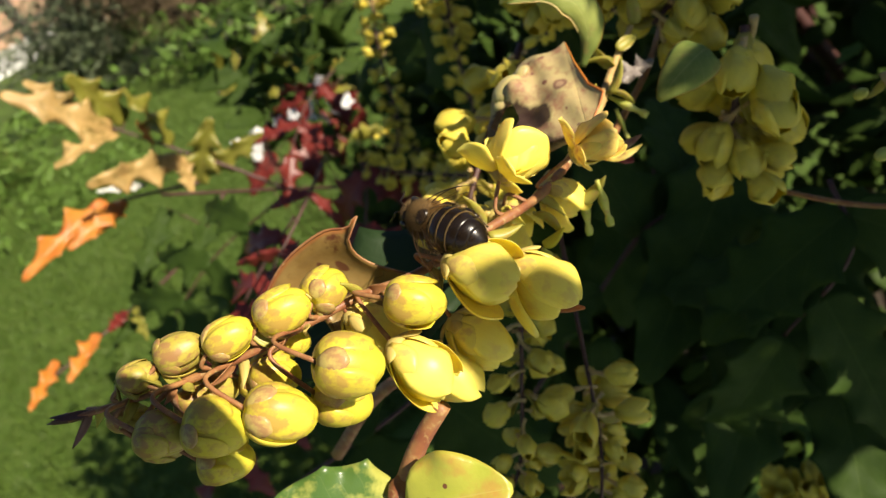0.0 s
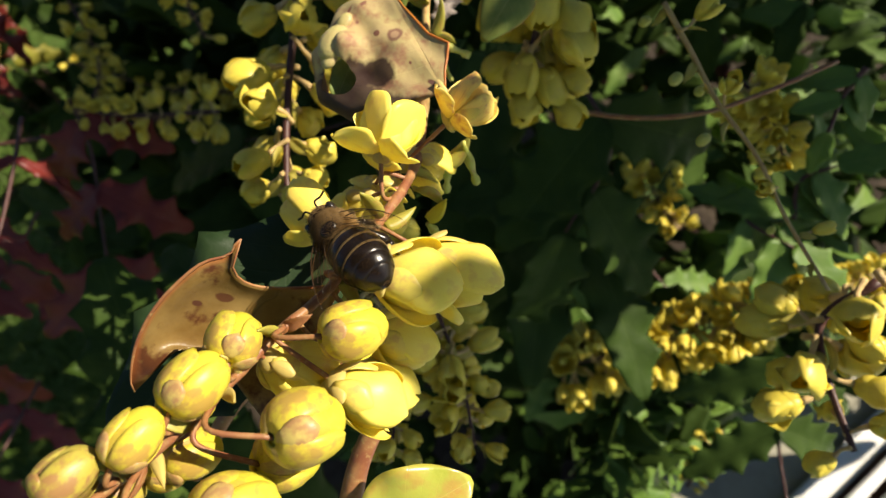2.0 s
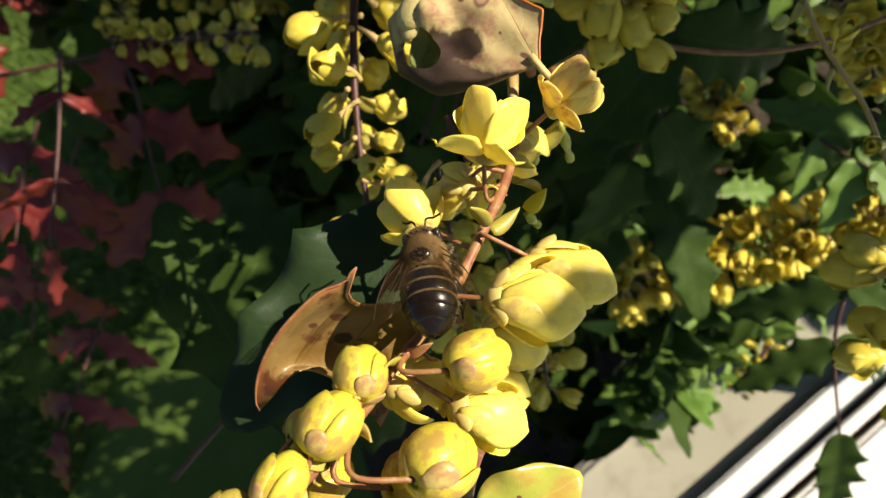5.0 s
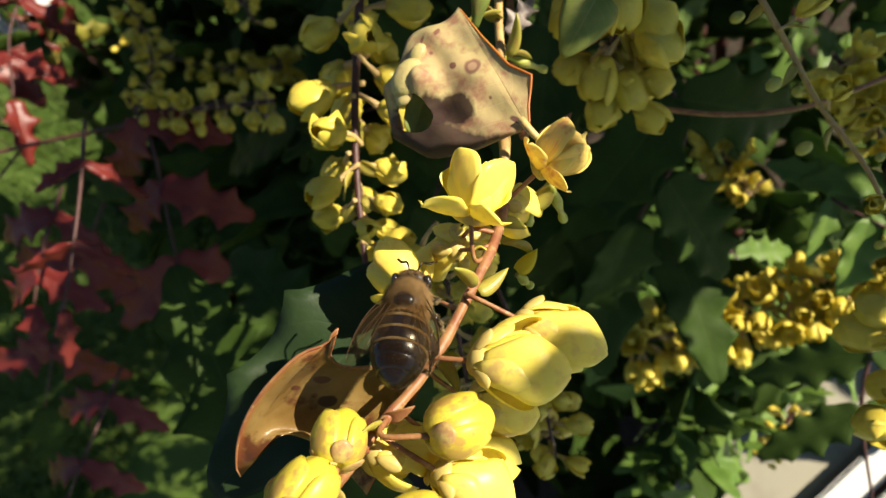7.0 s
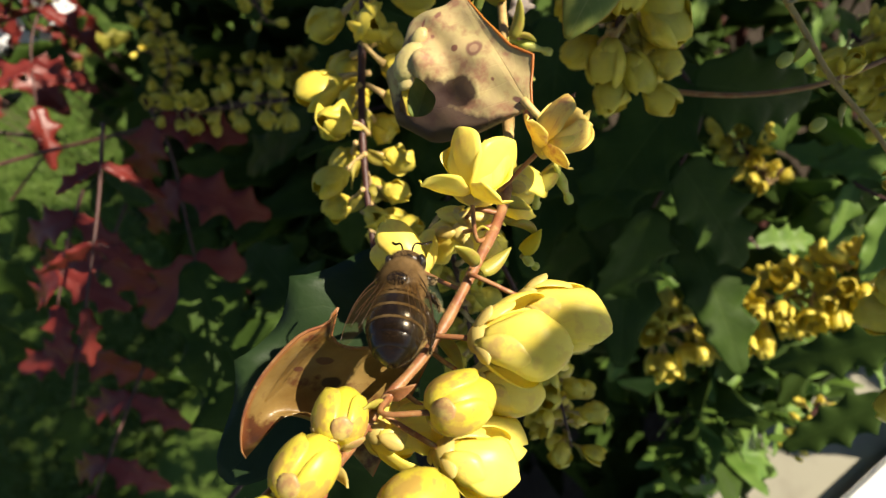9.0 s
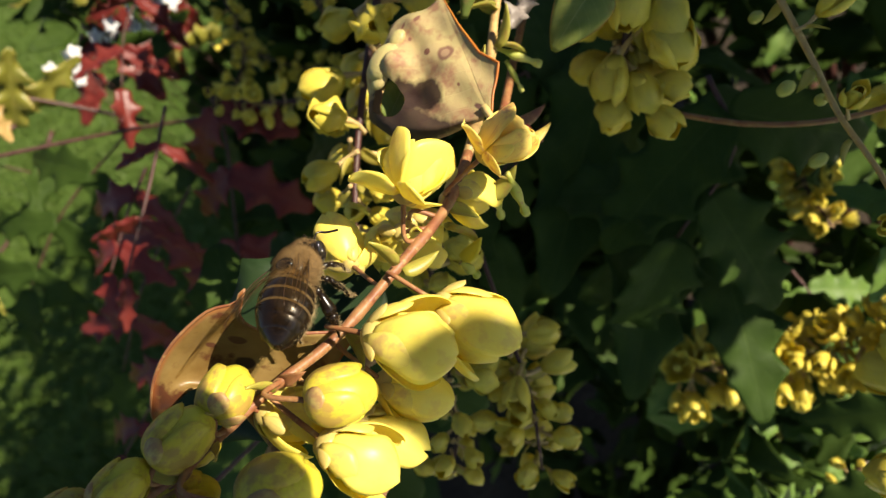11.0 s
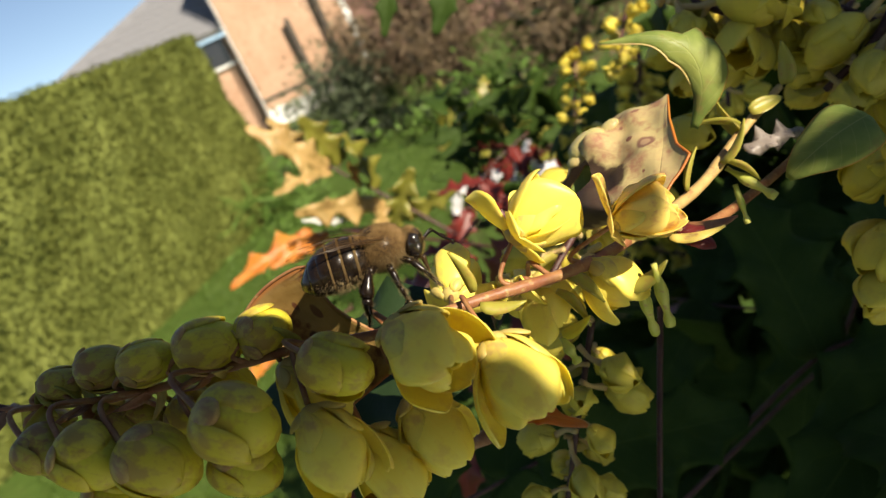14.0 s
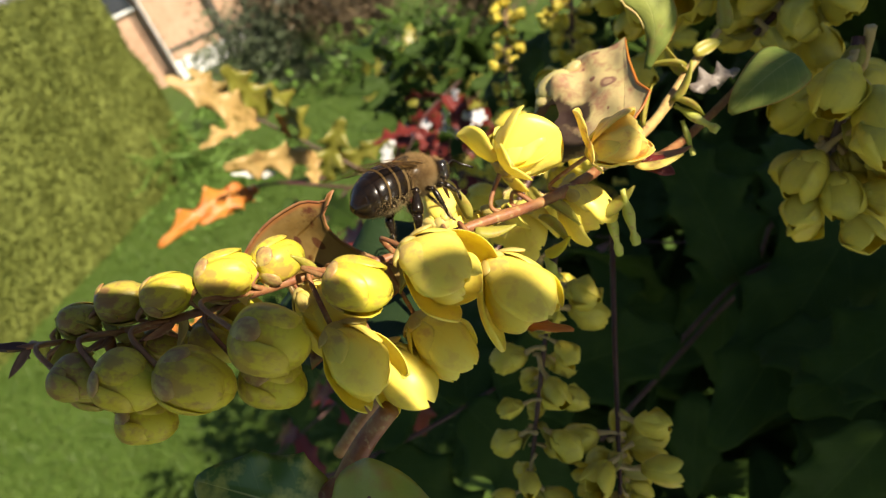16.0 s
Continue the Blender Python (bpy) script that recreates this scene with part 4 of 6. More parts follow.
BELLS = [bell_mesh(60 + k, FADED, STEM_PALE) for k in range(5)]
SMALL_FRUIT = [mesh_of("fruit", *(lambda a: (a[0], a[1]))(moved(ball_arrays(0.22, 0.22, 0.3, 7, 9), Matrix.Translation((0, 0, 0.5)))), PISTIL)]


def background_raceme(points, count, size, open_share, label, seed, radius=0.9 * MM, spread=1.0, stalk=STEM_DARK, group="racemes of the shrub", hang=0.25, fruit=False, flowers=None, bare=0.0):
    """A raceme: an axis with flowers all round it."""
    rng = random.Random(seed)
    line = smooth_line(points, 8)
    count = int(count * 0.66)
    top = thing("flower_raceme", line[0], label, "flower spike", group)
    under("axis", tube("axis", line, [radius, radius * 0.6], stalk, 7), top)
    for k in range(count):
        s = bare + (1 - bare) * (k + rng.uniform(0.1, 0.9)) / count
        i = s * (len(line) - 1)
        p = line[int(i)].lerp(line[min(int(i) + 1, len(line) - 1)], i % 1)
        along = (line[min(int(i) + 1, len(line) - 1)] - line[max(int(i) - 1, 0)]).normalized()
        a = k * 2.4 + rng.uniform(-0.5, 0.5)
        side = along.orthogonal().normalized()
        way = Matrix.Rotation(a, 3, along) @ side + Vector((0, 0, -hang)) + along * rng.uniform(-0.3, 0.3)
        way.normalize()
        z = size * rng.uniform(0.8, 1.15) * (1.0 - 0.35 * s)
        choice = SMALL_FRUIT if fruit and rng.random() < 0.5 else SMALL_OPEN if rng.random() < open_share else SMALL_SHUT
        choice = flowers or choice
        me = rng.choice(choice)
        under("flower" if choice is not SMALL_FRUIT else "fruit", me, top, aim(p + way * (radius + 0.42 * z) * spread, way, rng.uniform(0, 360), z))
        if rng.random() < 0.35:
            under("bract", BRACT_SMALL, top, aim(p + way * radius, way + along * 0.5, rng.uniform(0, 360), z))
    return top


BRACT_SMALL = sheet("bract", blade_petal(0.8, 0.36, 0.3, 0.4, 6, 5), 0.04, BRACT)


def compound_leaf(points, joints, long, wide, material, label, seed=1, stalk=STEM_DARK, teeth=4, depth=0.35, droop=0.3, facing=(0.1, -0.5, 0.85), group="leaves of the shrub", fold=0.2, name="compound_leaf", sides=(1, -1), end=True, jitter=0.25, roll=0.0):
    """A stalk with pairs of spiny leaflets."""
    rng = random.Random(seed)
    line = smooth_line(points, 8)
    top = thing(name, line[0], label, "leaf", group)
    under("stalk", tube("stalk", line, [0.0007, 0.0004], stalk, 7), top)
    face = Vector(facing).normalized()
    feet = [(line[min(int(j * (len(line) - 1)), len(line) - 1)], s, j) for j in joints for s in sides]
    if end:
        feet.append((line[-1], 0, 1.0))
    for p, s, j in feet:
        i = min(int(j * (len(line) - 1)), len(line) - 2)
        along = (line[i + 1] - line[i]).normalized()
        side = along.cross(face).normalized() * s
        way = side * 0.95 + along * (0.35 if s else 1.0) + face * rng.uniform(-0.25, 0.1) + Vector((0, 0, -droop))
        way.normalize()
        f = (face + Vector([rng.uniform(-jitter, jitter) for _ in range(3)])).normalized()
        z = rng.uniform(0.85, 1.12)
        pts = leaf_points(long * z, wide * z, teeth=teeth, per=6, depth=depth, fold=fold * rng.uniform(0.5, 1.3), bend=rng.uniform(0.1, 0.7), wave=rng.uniform(0.05, 0.18) + 0.10 * (roll > 0), nv=11, twist=rng.uniform(-0.3, 0.3), roll=roll)
        m = leaf_pose(p, p + way, f)
        blade = under("leaflet", sheet("leaflet", pts, 0.0005, material[rng.randrange(len(material))] if isinstance(material, list) else material), top, m)
        mid = pts[:, pts.shape[1] // 2]
        under("midrib", tube("midrib", [tuple(q + np.array((0, 0, -0.0004))) for q in mid[:-1]], [0.0005, 0.00015], stalk, 5), blade, m)
    return top


# racemes behind the one in the sun
background_raceme([(-0.0098, 0.1034, 1.1892), (-0.0151, 0.0912, 1.1829), (-0.0192, 0.0791, 1.1776), (-0.0219, 0.0678, 1.1729), (-0.0241, 0.0559, 1.1678)], 40, 0.0084, 0.4, "hanging raceme of pale yellow flowers in half shade", 3, hang=0.5, spread=1.0, radius=0.8 * MM, flowers=BELLS)
background_raceme([(0.0310, 0.0898, 1.1862), (0.0290, 0.0859, 1.1782), (0.0261, 0.0835, 1.1700), (0.0270, 0.0805, 1.1650)], 30, 0.0108, 0.4, "hanging raceme of open pale yellow flowers in shade", 4, spread=0.9, hang=0.9, flowers=BELLS)
background_raceme([(-0.0058, 0.1083, 1.2078), (0.0041, 0.1100, 1.1994), (0.0134, 0.1119, 1.1987), (0.0258, 0.1113, 1.1892)], 32, 0.0105, 0.4, "crowded raceme of pale yellow bell flowers above the leaves", 24, spread=1.0, hang=0.8, radius=0.7 * MM, flowers=BELLS)
background_raceme([(0.0269, 0.1079, 1.1960), (0.0227, 0.1060, 1.1900), (0.0160, 0.1035, 1.1852)], 22, 0.0108, 0.4, "short raceme of pale yellow bell flowers in shade", 25, spread=1.0, hang=0.8, flowers=BELLS)
background_raceme([(0.0091, 0.1273, 1.2025), (-0.0022, 0.1239, 1.1986), (-0.0058, 0.1210, 1.1903)], 24, 0.0105, 0.4, "drooping raceme of pale yellow bell flowers", 26, spread=1.0, hang=0.8, flowers=BELLS)
background_raceme([(-0.0102, 0.0618, 1.1724), (-0.0124, 0.0528, 1.1616), (-0.0147, 0.0456, 1.1513), (-0.0178, 0.0380, 1.1395), (-0.0204, 0.0315, 1.1365)], 46, 0.0064, 0.2, "drooping raceme of dull yellow buds in deep shade", 5, radius=0.5 * MM, hang=0.5, flowers=BELLS)
background_raceme([(-0.0073, 0.0765, 1.1641), (-0.0057, 0.0620, 1.1534), (-0.0046, 0.0509, 1.1442), (-0.0043, 0.0426, 1.1357), (-0.0058, 0.0329, 1.1277)], 36, 0.0074, 0.4, "hanging raceme of spent yellow flowers in deep shade", 6, radius=0.5 * MM, hang=0.3, flowers=SMALL_OPEN + BELLS[:2], bare=0.45)
background_raceme([(0.0219, 0.0880, 1.0298), (0.0682, 0.0826, 1.0368), (0.0986, 0.0791, 1.0473), (0.1219, 0.0709, 1.0568)], 200, 0.0088, 0.6, "leaning raceme of small yellow flowers", 7, hang=0.2, spread=1.7, radius=0.6 * MM)
background_raceme([(0.0675, 0.0332, 1.1449), (0.0586, 0.0319, 1.1395), (0.0555, 0.0236, 1.1358), (0.0537, 0.0119, 1.1330)], 22, 0.0105, 0.9, "raceme of wide open yellow flowers half in sun", 8, hang=0.4, flowers=BELLS)
background_raceme([(0.0845, 0.1536, 1.0468), (0.0824, 0.1431, 1.0384), (0.0866, 0.1288, 1.0309)], 44, 0.0078, 0.8, "short raceme of yellow flowers caught by the sun", 9, hang=0.2)
background_raceme([(-0.1392, 0.3318, 1.1661), (-0.1350, 0.2946, 1.1338), (-0.1281, 0.2597, 1.1025), (-0.1424, 0.2413, 1.0889)], 90, 0.0070, 0.5, "long raceme of small yellow flowers in shade", 11, hang=0.2)
background_raceme([(-0.0662, 0.2366, 1.1712), (-0.0658, 0.2194, 1.1492), (-0.0614, 0.1997, 1.1301)], 50, 0.0062, 0.5, "raceme of small pale yellow flowers", 12, hang=0.2)
background_raceme([(-0.0669, 0.2599, 1.0638), (-0.0961, 0.2639, 1.0676), (-0.1310, 0.2860, 1.0714), (-0.1687, 0.3142, 1.0793)], 80, 0.0068, 0.6, "leaning raceme of small yellow flowers in shade", 13, hang=0.2)
background_raceme([(-0.0617, 0.1708, 1.1199), (-0.0890, 0.1748, 1.1260), (-0.1095, 0.1820, 1.1315)], 44, 0.0062, 0.6, "raceme of small dull yellow flowers", 14, hang=0.2)
background_raceme([(-0.0330, 0.2167, 1.1910), (-0.0224, 0.1879, 1.1753), (-0.0172, 0.1649, 1.1662)], 18, 0.010, 0.8, "raceme of pale open flowers behind the leaves", 15, hang=0.4)
background_raceme([(-0.0762, 0.2617, 1.1860), (-0.0747, 0.2385, 1.1695), (-0.0620, 0.2257, 1.1504)], 44, 0.0062, 0.6, "raceme of small yellow flowers", 16, hang=0.3)
background_raceme([(0.0114, 0.1804, 1.1816), (0.0068, 0.1704, 1.1724), (0.0025, 0.1633, 1.1678)], 12, 0.010, 0.6, "raceme of pale yellow flowers amid green foliage", 17, hang=0.4)
background_raceme([(0.0472, 0.0755, 1.1795), (0.0492, 0.0681, 1.1734), (0.0505, 0.0611, 1.1685), (0.0531, 0.0516, 1.1635), (0.0536, 0.0420, 1.1586), (0.0545, 0.0300, 1.1544)], 18, 0.0048, 0.0, "nearly bare raceme with a few green fruits", 18, radius=0.5 * MM, stalk=STEM_TAN, fruit=True, spread=1.2, hang=0.0)
background_raceme([(0.0713, 0.0569, 1.0079), (0.0620, 0.0505, 1.0040), (0.0529, 0.0438, 1.0006)], 26, 0.0046, 0.1, "drooping raceme of tiny pale buds", 19, hang=0.2)
background_raceme([(0.0337, 0.1016, 0.9610), (0.0418, 0.0947, 0.9596), (0.0489, 0.0829, 0.9570)], 36, 0.0078, 0.7, "raceme of small yellow flowers low in the shrub", 20, hang=0.2)

background_raceme([(0.0780, 0.0960, 1.1352), (0.0814, 0.0872, 1.1305), (0.0807, 0.0774, 1.1234)], 34, 0.0068, 0.7, "short raceme of sunlit yellow flowers by a bare stem", 27, hang=0.3, radius=0.5 * MM)

# shaded compound leaves behind
compound_leaf([(0.0986, 0.0832, 1.1405), (0.0942, 0.0818, 1.1359), (0.0897, 0.0777, 1.1297)], (0.2, 0.6), 0.011, 0.006, LEAF_MID, "bright young green leaf in the sun", 91, teeth=2, depth=0.2)
compound_leaf([(0.0917, 0.0805, 1.0929), (0.0959, 0.0877, 1.0994), (0.1043, 0.0858, 1.1038)], (0.15, 0.5, 0.8), 0.020, 0.012, LEAF_MID, "spiny green leaf in broken sun", 92, teeth=3)
compound_leaf([(0.0851, 0.0891, 1.0940), (0.0812, 0.0870, 1.0909), (0.0892, 0.0746, 1.0886)], (0.2, 0.6, 0.9), 0.020, 0.012, LEAF_MID, "spiny green leaf in broken sun", 93, teeth=3)
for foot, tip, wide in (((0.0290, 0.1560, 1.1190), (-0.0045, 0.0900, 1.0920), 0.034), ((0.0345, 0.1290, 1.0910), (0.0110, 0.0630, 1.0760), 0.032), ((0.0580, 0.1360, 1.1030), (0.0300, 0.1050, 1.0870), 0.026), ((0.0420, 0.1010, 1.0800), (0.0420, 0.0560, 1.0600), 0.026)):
    leaf(foot, tip, (0.30, -0.55, 0.78), wide, LEAF_DARK, "large hanging spiny leaf, green darkened for deep shade", teeth=4, per=8, depth=0.32, rib=STEM_DARK, group="leaves of the shrub", fold=0.12, bend=0.35, wave=0.16)
compound_leaf([(-0.0212, 0.1139, 1.0965), (-0.0033, 0.1318, 1.1085), (0.0075, 0.1375, 1.1122), (0.0249, 0.1543, 1.1093)], (0.4, 0.8), 0.05, 0.03, LEAF_DARK, "spiny leaf, green darkened for deep shade", 33, facing=(0.5, -0.7, 0.5))
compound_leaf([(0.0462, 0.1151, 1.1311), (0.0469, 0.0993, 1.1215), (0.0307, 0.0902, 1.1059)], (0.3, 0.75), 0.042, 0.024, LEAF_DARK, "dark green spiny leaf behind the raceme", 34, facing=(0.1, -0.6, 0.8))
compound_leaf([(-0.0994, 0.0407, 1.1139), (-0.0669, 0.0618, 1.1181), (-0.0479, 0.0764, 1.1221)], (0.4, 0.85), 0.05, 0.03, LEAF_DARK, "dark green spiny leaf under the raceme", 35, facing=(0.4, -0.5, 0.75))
compound_leaf([(0.0115, 0.1938, 1.0893), (-0.0277, 0.1864, 1.0863), (-0.0691, 0.1983, 1.0839)], (0.35, 0.75), 0.055, 0.03, LEAF_DARK, "spiny leaf, green darkened for shade", 36)
compound_leaf([(0.0672, 0.1200, 1.0313), (0.0716, 0.1096, 1.0272), (0.0742, 0.0979, 1.0225)], (0.5,), 0.024, 0.013, LEAF_MID, "spiny leaf, green brightened for a patch of sun", 38)
compound_leaf([(0.0844, 0.0573, 1.0582), (0.0762, 0.0428, 1.0445), (0.0716, 0.0198, 1.0253)], (0.1, 0.5), 0.035, 0.016, LEAF_DARK, "narrow dark leaf hanging before the window", 39)
compound_leaf([(0.0755, 0.1986, 0.9526), (0.0504, 0.1650, 0.9304), (0.0276, 0.1422, 0.9197)], (0.3, 0.7), 0.04, 0.022, LEAF_MID, "leaf with green brightened for broken sun", 40)
leaf((-0.0125, 0.0450, 1.1840), (-0.0434, 0.0262, 1.1826), (0.10, -0.55, 0.83), 0.022, LEAF_SHADE, "bluish-green spiny leaf behind the curled one, darkened in colour for shade", teeth=3, per=8, depth=0.22, rib=STEM_DARK, group="leaves of the shrub", fold=0.12, bend=0.2)
claw = thing("leaf", (0.0057, 0.0763, 1.1929), "fresh green leaf drawn out into reddish spiny points", "leaf", "leaves of the shrub")
claw_line = smooth_line([(0.0057, 0.0763, 1.1929), (0.0076, 0.0772, 1.1975), (0.0072, 0.0776, 1.2022), (0.0040, 0.0766, 1.2058), (-0.0022, 0.0738, 1.2075)], 8)
claw_face = Vector((0.35, -0.62, 0.70)).normalized()


def claw_points(line, widths, face, nv=9):
    """A blade along a bent line, with a half-width to each side that differs."""
    rows_ = []
    for k, q in enumerate(line):
        along = (line[min(k + 1, len(line) - 1)] - line[max(k - 1, 0)]).normalized()
        side = along.cross(face).normalized()
        a, b = (np.interp(k / (len(line) - 1), *w) * MM for w in widths)
        rows_.append([q + side * (b * v if v > 0 else a * v) - face * abs(v) ** 1.5 * 0.4 * (a if v < 0 else b) for v in np.linspace(-1, 1, nv)])
    return np.array(rows_)


claw_grid = claw_points(claw_line, (([0, 0.1, 0.4, 0.62, 0.8, 1], [0.5, 0.7, 1.6, 2.2, 1.0, 0.05]), ([0, 0.1, 0.35, 0.5, 0.545, 0.585, 0.62, 0.8, 1], [0.5, 1.0, 3.6, 4.0, 3.2, 4.6, 1.8, 0.9, 0.05])), claw_face)
under("blade", sheet("blade", claw_grid, 0.3 * MM, LEAF_FRESH), claw)
under("rim", tube("rim", [Vector(q) for q in claw_grid[10:, 0]], [0.12 * MM, 0.16 * MM, 0.08 * MM], STEM_PALE, 6), claw, None, "reddish leaf rim")
leaf((0.0243, 0.0784, 1.1893), (0.0163, 0.0708, 1.1872), (0.20, -0.55, 0.80), 0.0092, LEAF_FRESH, "pale green cupped leaf beside the stalk", teeth=1, per=16, depth=0.0, roll=0.8, bend=0.9, power=0.5, group="leaves of the shrub", name="cupped_leaf")
leaf((0.0102, 0.0792, 1.1873), (0.0163, 0.0858, 1.1872), (0.1, -0.6, 0.8), 0.006, WITHERED, "withered grey scrap of leaf", teeth=3, per=6, depth=0.6, roll=1.0, wave=0.6, group="leaves of the shrub", name="withered_leaf")
leaf((-0.0024, 0.0308, 1.1831), (0.0055, 0.0325, 1.1825), (0.2, 0.3, 0.9), 0.0050, LEAF_ORANGE, "spiny reddish leaf tip behind the big flowers", teeth=2, per=8, depth=0.5, roll=0.5, group="leaves of the shrub")
leaf((0.0092, 0.0545, 1.1895), (0.0129, 0.0542, 1.1874), (0.2, -0.2, 0.9), 0.0035, LEAF_RED, "small red spiny leaf tip", teeth=2, per=8, depth=0.1, roll=0.5, group="leaves of the shrub")

# reddish stems
for points, r, material, label in (
    ([(0.0071, 0.0609, 1.1853), (0.0092, 0.0765, 1.1813), (0.0147, 0.1043, 1.1788), (0.0192, 0.1534, 1.1744)], 0.7, STEM_RED, "reddish woody stem beside the raceme"),
    ([(0.0322, 0.0840, 1.1548), (0.0436, 0.0761, 1.1547), (0.0547, 0.0706, 1.1563), (0.0660, 0.0693, 1.1581), (0.0796, 0.0708, 1.1584)], 0.5, STEM_RED, "pinkish stem with small leaf buds"),
    ([(-0.0525, 0.1187, 1.0529), (-0.0191, 0.1518, 1.0765), (-0.0036, 0.1608, 1.0913), (0.0059, 0.1829, 1.1127)], 0.8, STEM_DARK, "dark red stem deep in the shrub"),
    ([(-0.2296, 0.1949, 1.1340), (-0.1837, 0.2151, 1.1109), (-0.1328, 0.2158, 1.0997), (-0.0874, 0.2246, 1.0850)], 0.9, STEM_DARK, "dark woody branch among the leaves"),
    ([(-0.0509, 0.0338, 1.1492), (-0.0373, 0.0388, 1.1604), (-0.0172, 0.0413, 1.1686)], 1.3, STEM_RED, "red stem below the raceme"),
):
    stem = thing("stem", points[0], label, "stem", "stems of the shrub")
    under("bark", tube("bark", smooth_line(points, 8), [r * MM, r * 0.8 * MM], material, 8), stem)

# red, orange and dry leaves towards the lawn
compound_leaf([(-0.1058, 0.1803, 1.1359), (-0.1065, 0.1697, 1.1216), (-0.1121, 0.1499, 1.1038), (-0.1167, 0.1242, 1.0852)], (0.2, 0.5, 0.8), 0.032, 0.020, LEAF_RED, "deep red spiny leaf hanging towards the lawn", 51, teeth=3, depth=0.55, droop=0.5, group="red leaves", facing=(0.2, -0.6, 0.7))
compound_leaf([(-0.1436, 0.1698, 1.1201), (-0.1543, 0.1539, 1.1133), (-0.1632, 0.1359, 1.1054)], (0.3, 0.75), 0.026, 0.015, LEAF_RED, "dull red spiny leaf over the lawn", 52, teeth=3, depth=0.55, droop=0.4, group="red leaves")
compound_leaf([(-0.1610, 0.1273, 1.0644), (-0.1722, 0.1064, 1.0618), (-0.1824, 0.0842, 1.0605)], (0.3, 0.75), 0.028, 0.015, LEAF_RED, "dull red spiny leaf low down", 53, teeth=3, depth=0.5, droop=0.4, group="red leaves")
for points, joints, long, wide, material, label, seed, roll in (
    ([(-0.1690, 0.3013, 1.1321), (-0.1812, 0.2733, 1.1260), (-0.1855, 0.2431, 1.1135)], (0.3, 0.7), 0.030, 0.018, LEAF_RED, "dark red spiny leaf near white blossom", 63, 0.4),
    ([(-0.1142, 0.1666, 1.1427), (-0.1195, 0.1392, 1.1352), (-0.1274, 0.1104, 1.1272)], (0.3, 0.7), 0.020, 0.011, LEAF_RED, "narrow red curled leaf over the lawn", 64, 0.9),
):
    compound_leaf(points, joints, long, wide, material, label, seed, teeth=3, depth=0.5, fold=0.55, group="dry leaves", facing=(0.5, -0.4, 0.75), stalk=STEM_DARK, jitter=0.95, roll=roll * 1.5)


def spray(stalk_points, blades, label, group, seed, name="compound_leaf"):
    """A leaf stalk with single curled leaflets: foot, tip, breadth, material."""
    r = random.Random(seed)
    line = smooth_line(stalk_points, 8)
    top = thing(name, line[0], label, "leaf", group)
    under("stalk", tube("stalk", line, [0.0016, 0.0009], STEM_DARK, 7), top)
    for foot, tip, wide, material in blades:
        foot, tip = Vector(foot), Vector(tip)
        long = (tip - foot).length
        face = (Vector((0.65, -0.55, 0.50)) + Vector([r.uniform(-0.4, 0.4) for _ in range(3)])).normalized()
        pts = leaf_points(long, wide * 0.72, teeth=3, per=10, depth=0.55, fold=r.uniform(0.2, 0.6), bend=r.uniform(-0.2, 0.8), wave=r.uniform(0.2, 0.4), twist=r.uniform(-0.6, 0.6), roll=r.uniform(0.3, 0.9), roll_left=r.uniform(0.2, 1.0))
        m = leaf_pose(foot, tip, face)
        blade = under("leaflet", sheet("leaflet", pts, 0.0006, material), top, m)
        mid = pts[:, pts.shape[1] // 2]
        under("midrib", tube("midrib", [tuple(q + np.array((0, 0, -0.0005))) for q in mid[:-1]], [0.0009, 0.0003], STEM_TAN, 5), blade, m)
        near_stalk = min(line, key=lambda q: (q - foot).length)
        under("stalklet", tube("stalklet", [near_stalk, foot.lerp(near_stalk, 0.5), foot], [0.0007, 0.0006], STEM_DARK, 5), top)
    return top


spray([(-0.2731, 0.3443, 1.0295), (-0.3075, 0.3349, 1.0713), (-0.3325, 0.3232, 1.1039), (-0.3557, 0.3088, 1.1386), (-0.3649, 0.3024, 1.1571)], [
    ((-0.3536, 0.3035, 1.1391), (-0.3574, 0.2610, 1.1947), 0.046, LEAF_DRY), ((-0.3530, 0.3197, 1.1382), (-0.3445, 0.2933, 1.1848), 0.045, LEAF_OLIVE), ((-0.3445, 0.3341, 1.1064), (-0.3329, 0.3173, 1.1592), 0.054, LEAF_OLIVE),
    ((-0.3454, 0.2972, 1.1385), (-0.3473, 0.2473, 1.1501), 0.038, LEAF_DRY), ((-0.3164, 0.3030, 1.1051), (-0.3325, 0.2435, 1.1303), 0.042, LEAF_DRY), ((-0.3321, 0.3195, 1.0765), (-0.2963, 0.3285, 1.1178), 0.045, LEAF_OLIVE),
    ((-0.3328, 0.3342, 1.0767), (-0.2794, 0.3466, 1.0878), 0.036, LEAF_OLIVE), ((-0.3231, 0.3106, 1.1040), (-0.3023, 0.2800, 1.0890), 0.026, LEAF_DRY), ((-0.3351, 0.2804, 1.1040), (-0.3289, 0.2456, 1.1233), 0.012, LEAF_GLINT),
    ((-0.3649, 0.3024, 1.1571), (-0.3700, 0.2870, 1.1920), 0.030, LEAF_DRY), ((-0.3350, 0.3100, 1.1200), (-0.3200, 0.2950, 1.1420), 0.022, LEAF_ORANGE)], "large spiny leaf turning from olive to dry tan", "dry leaves", 81)
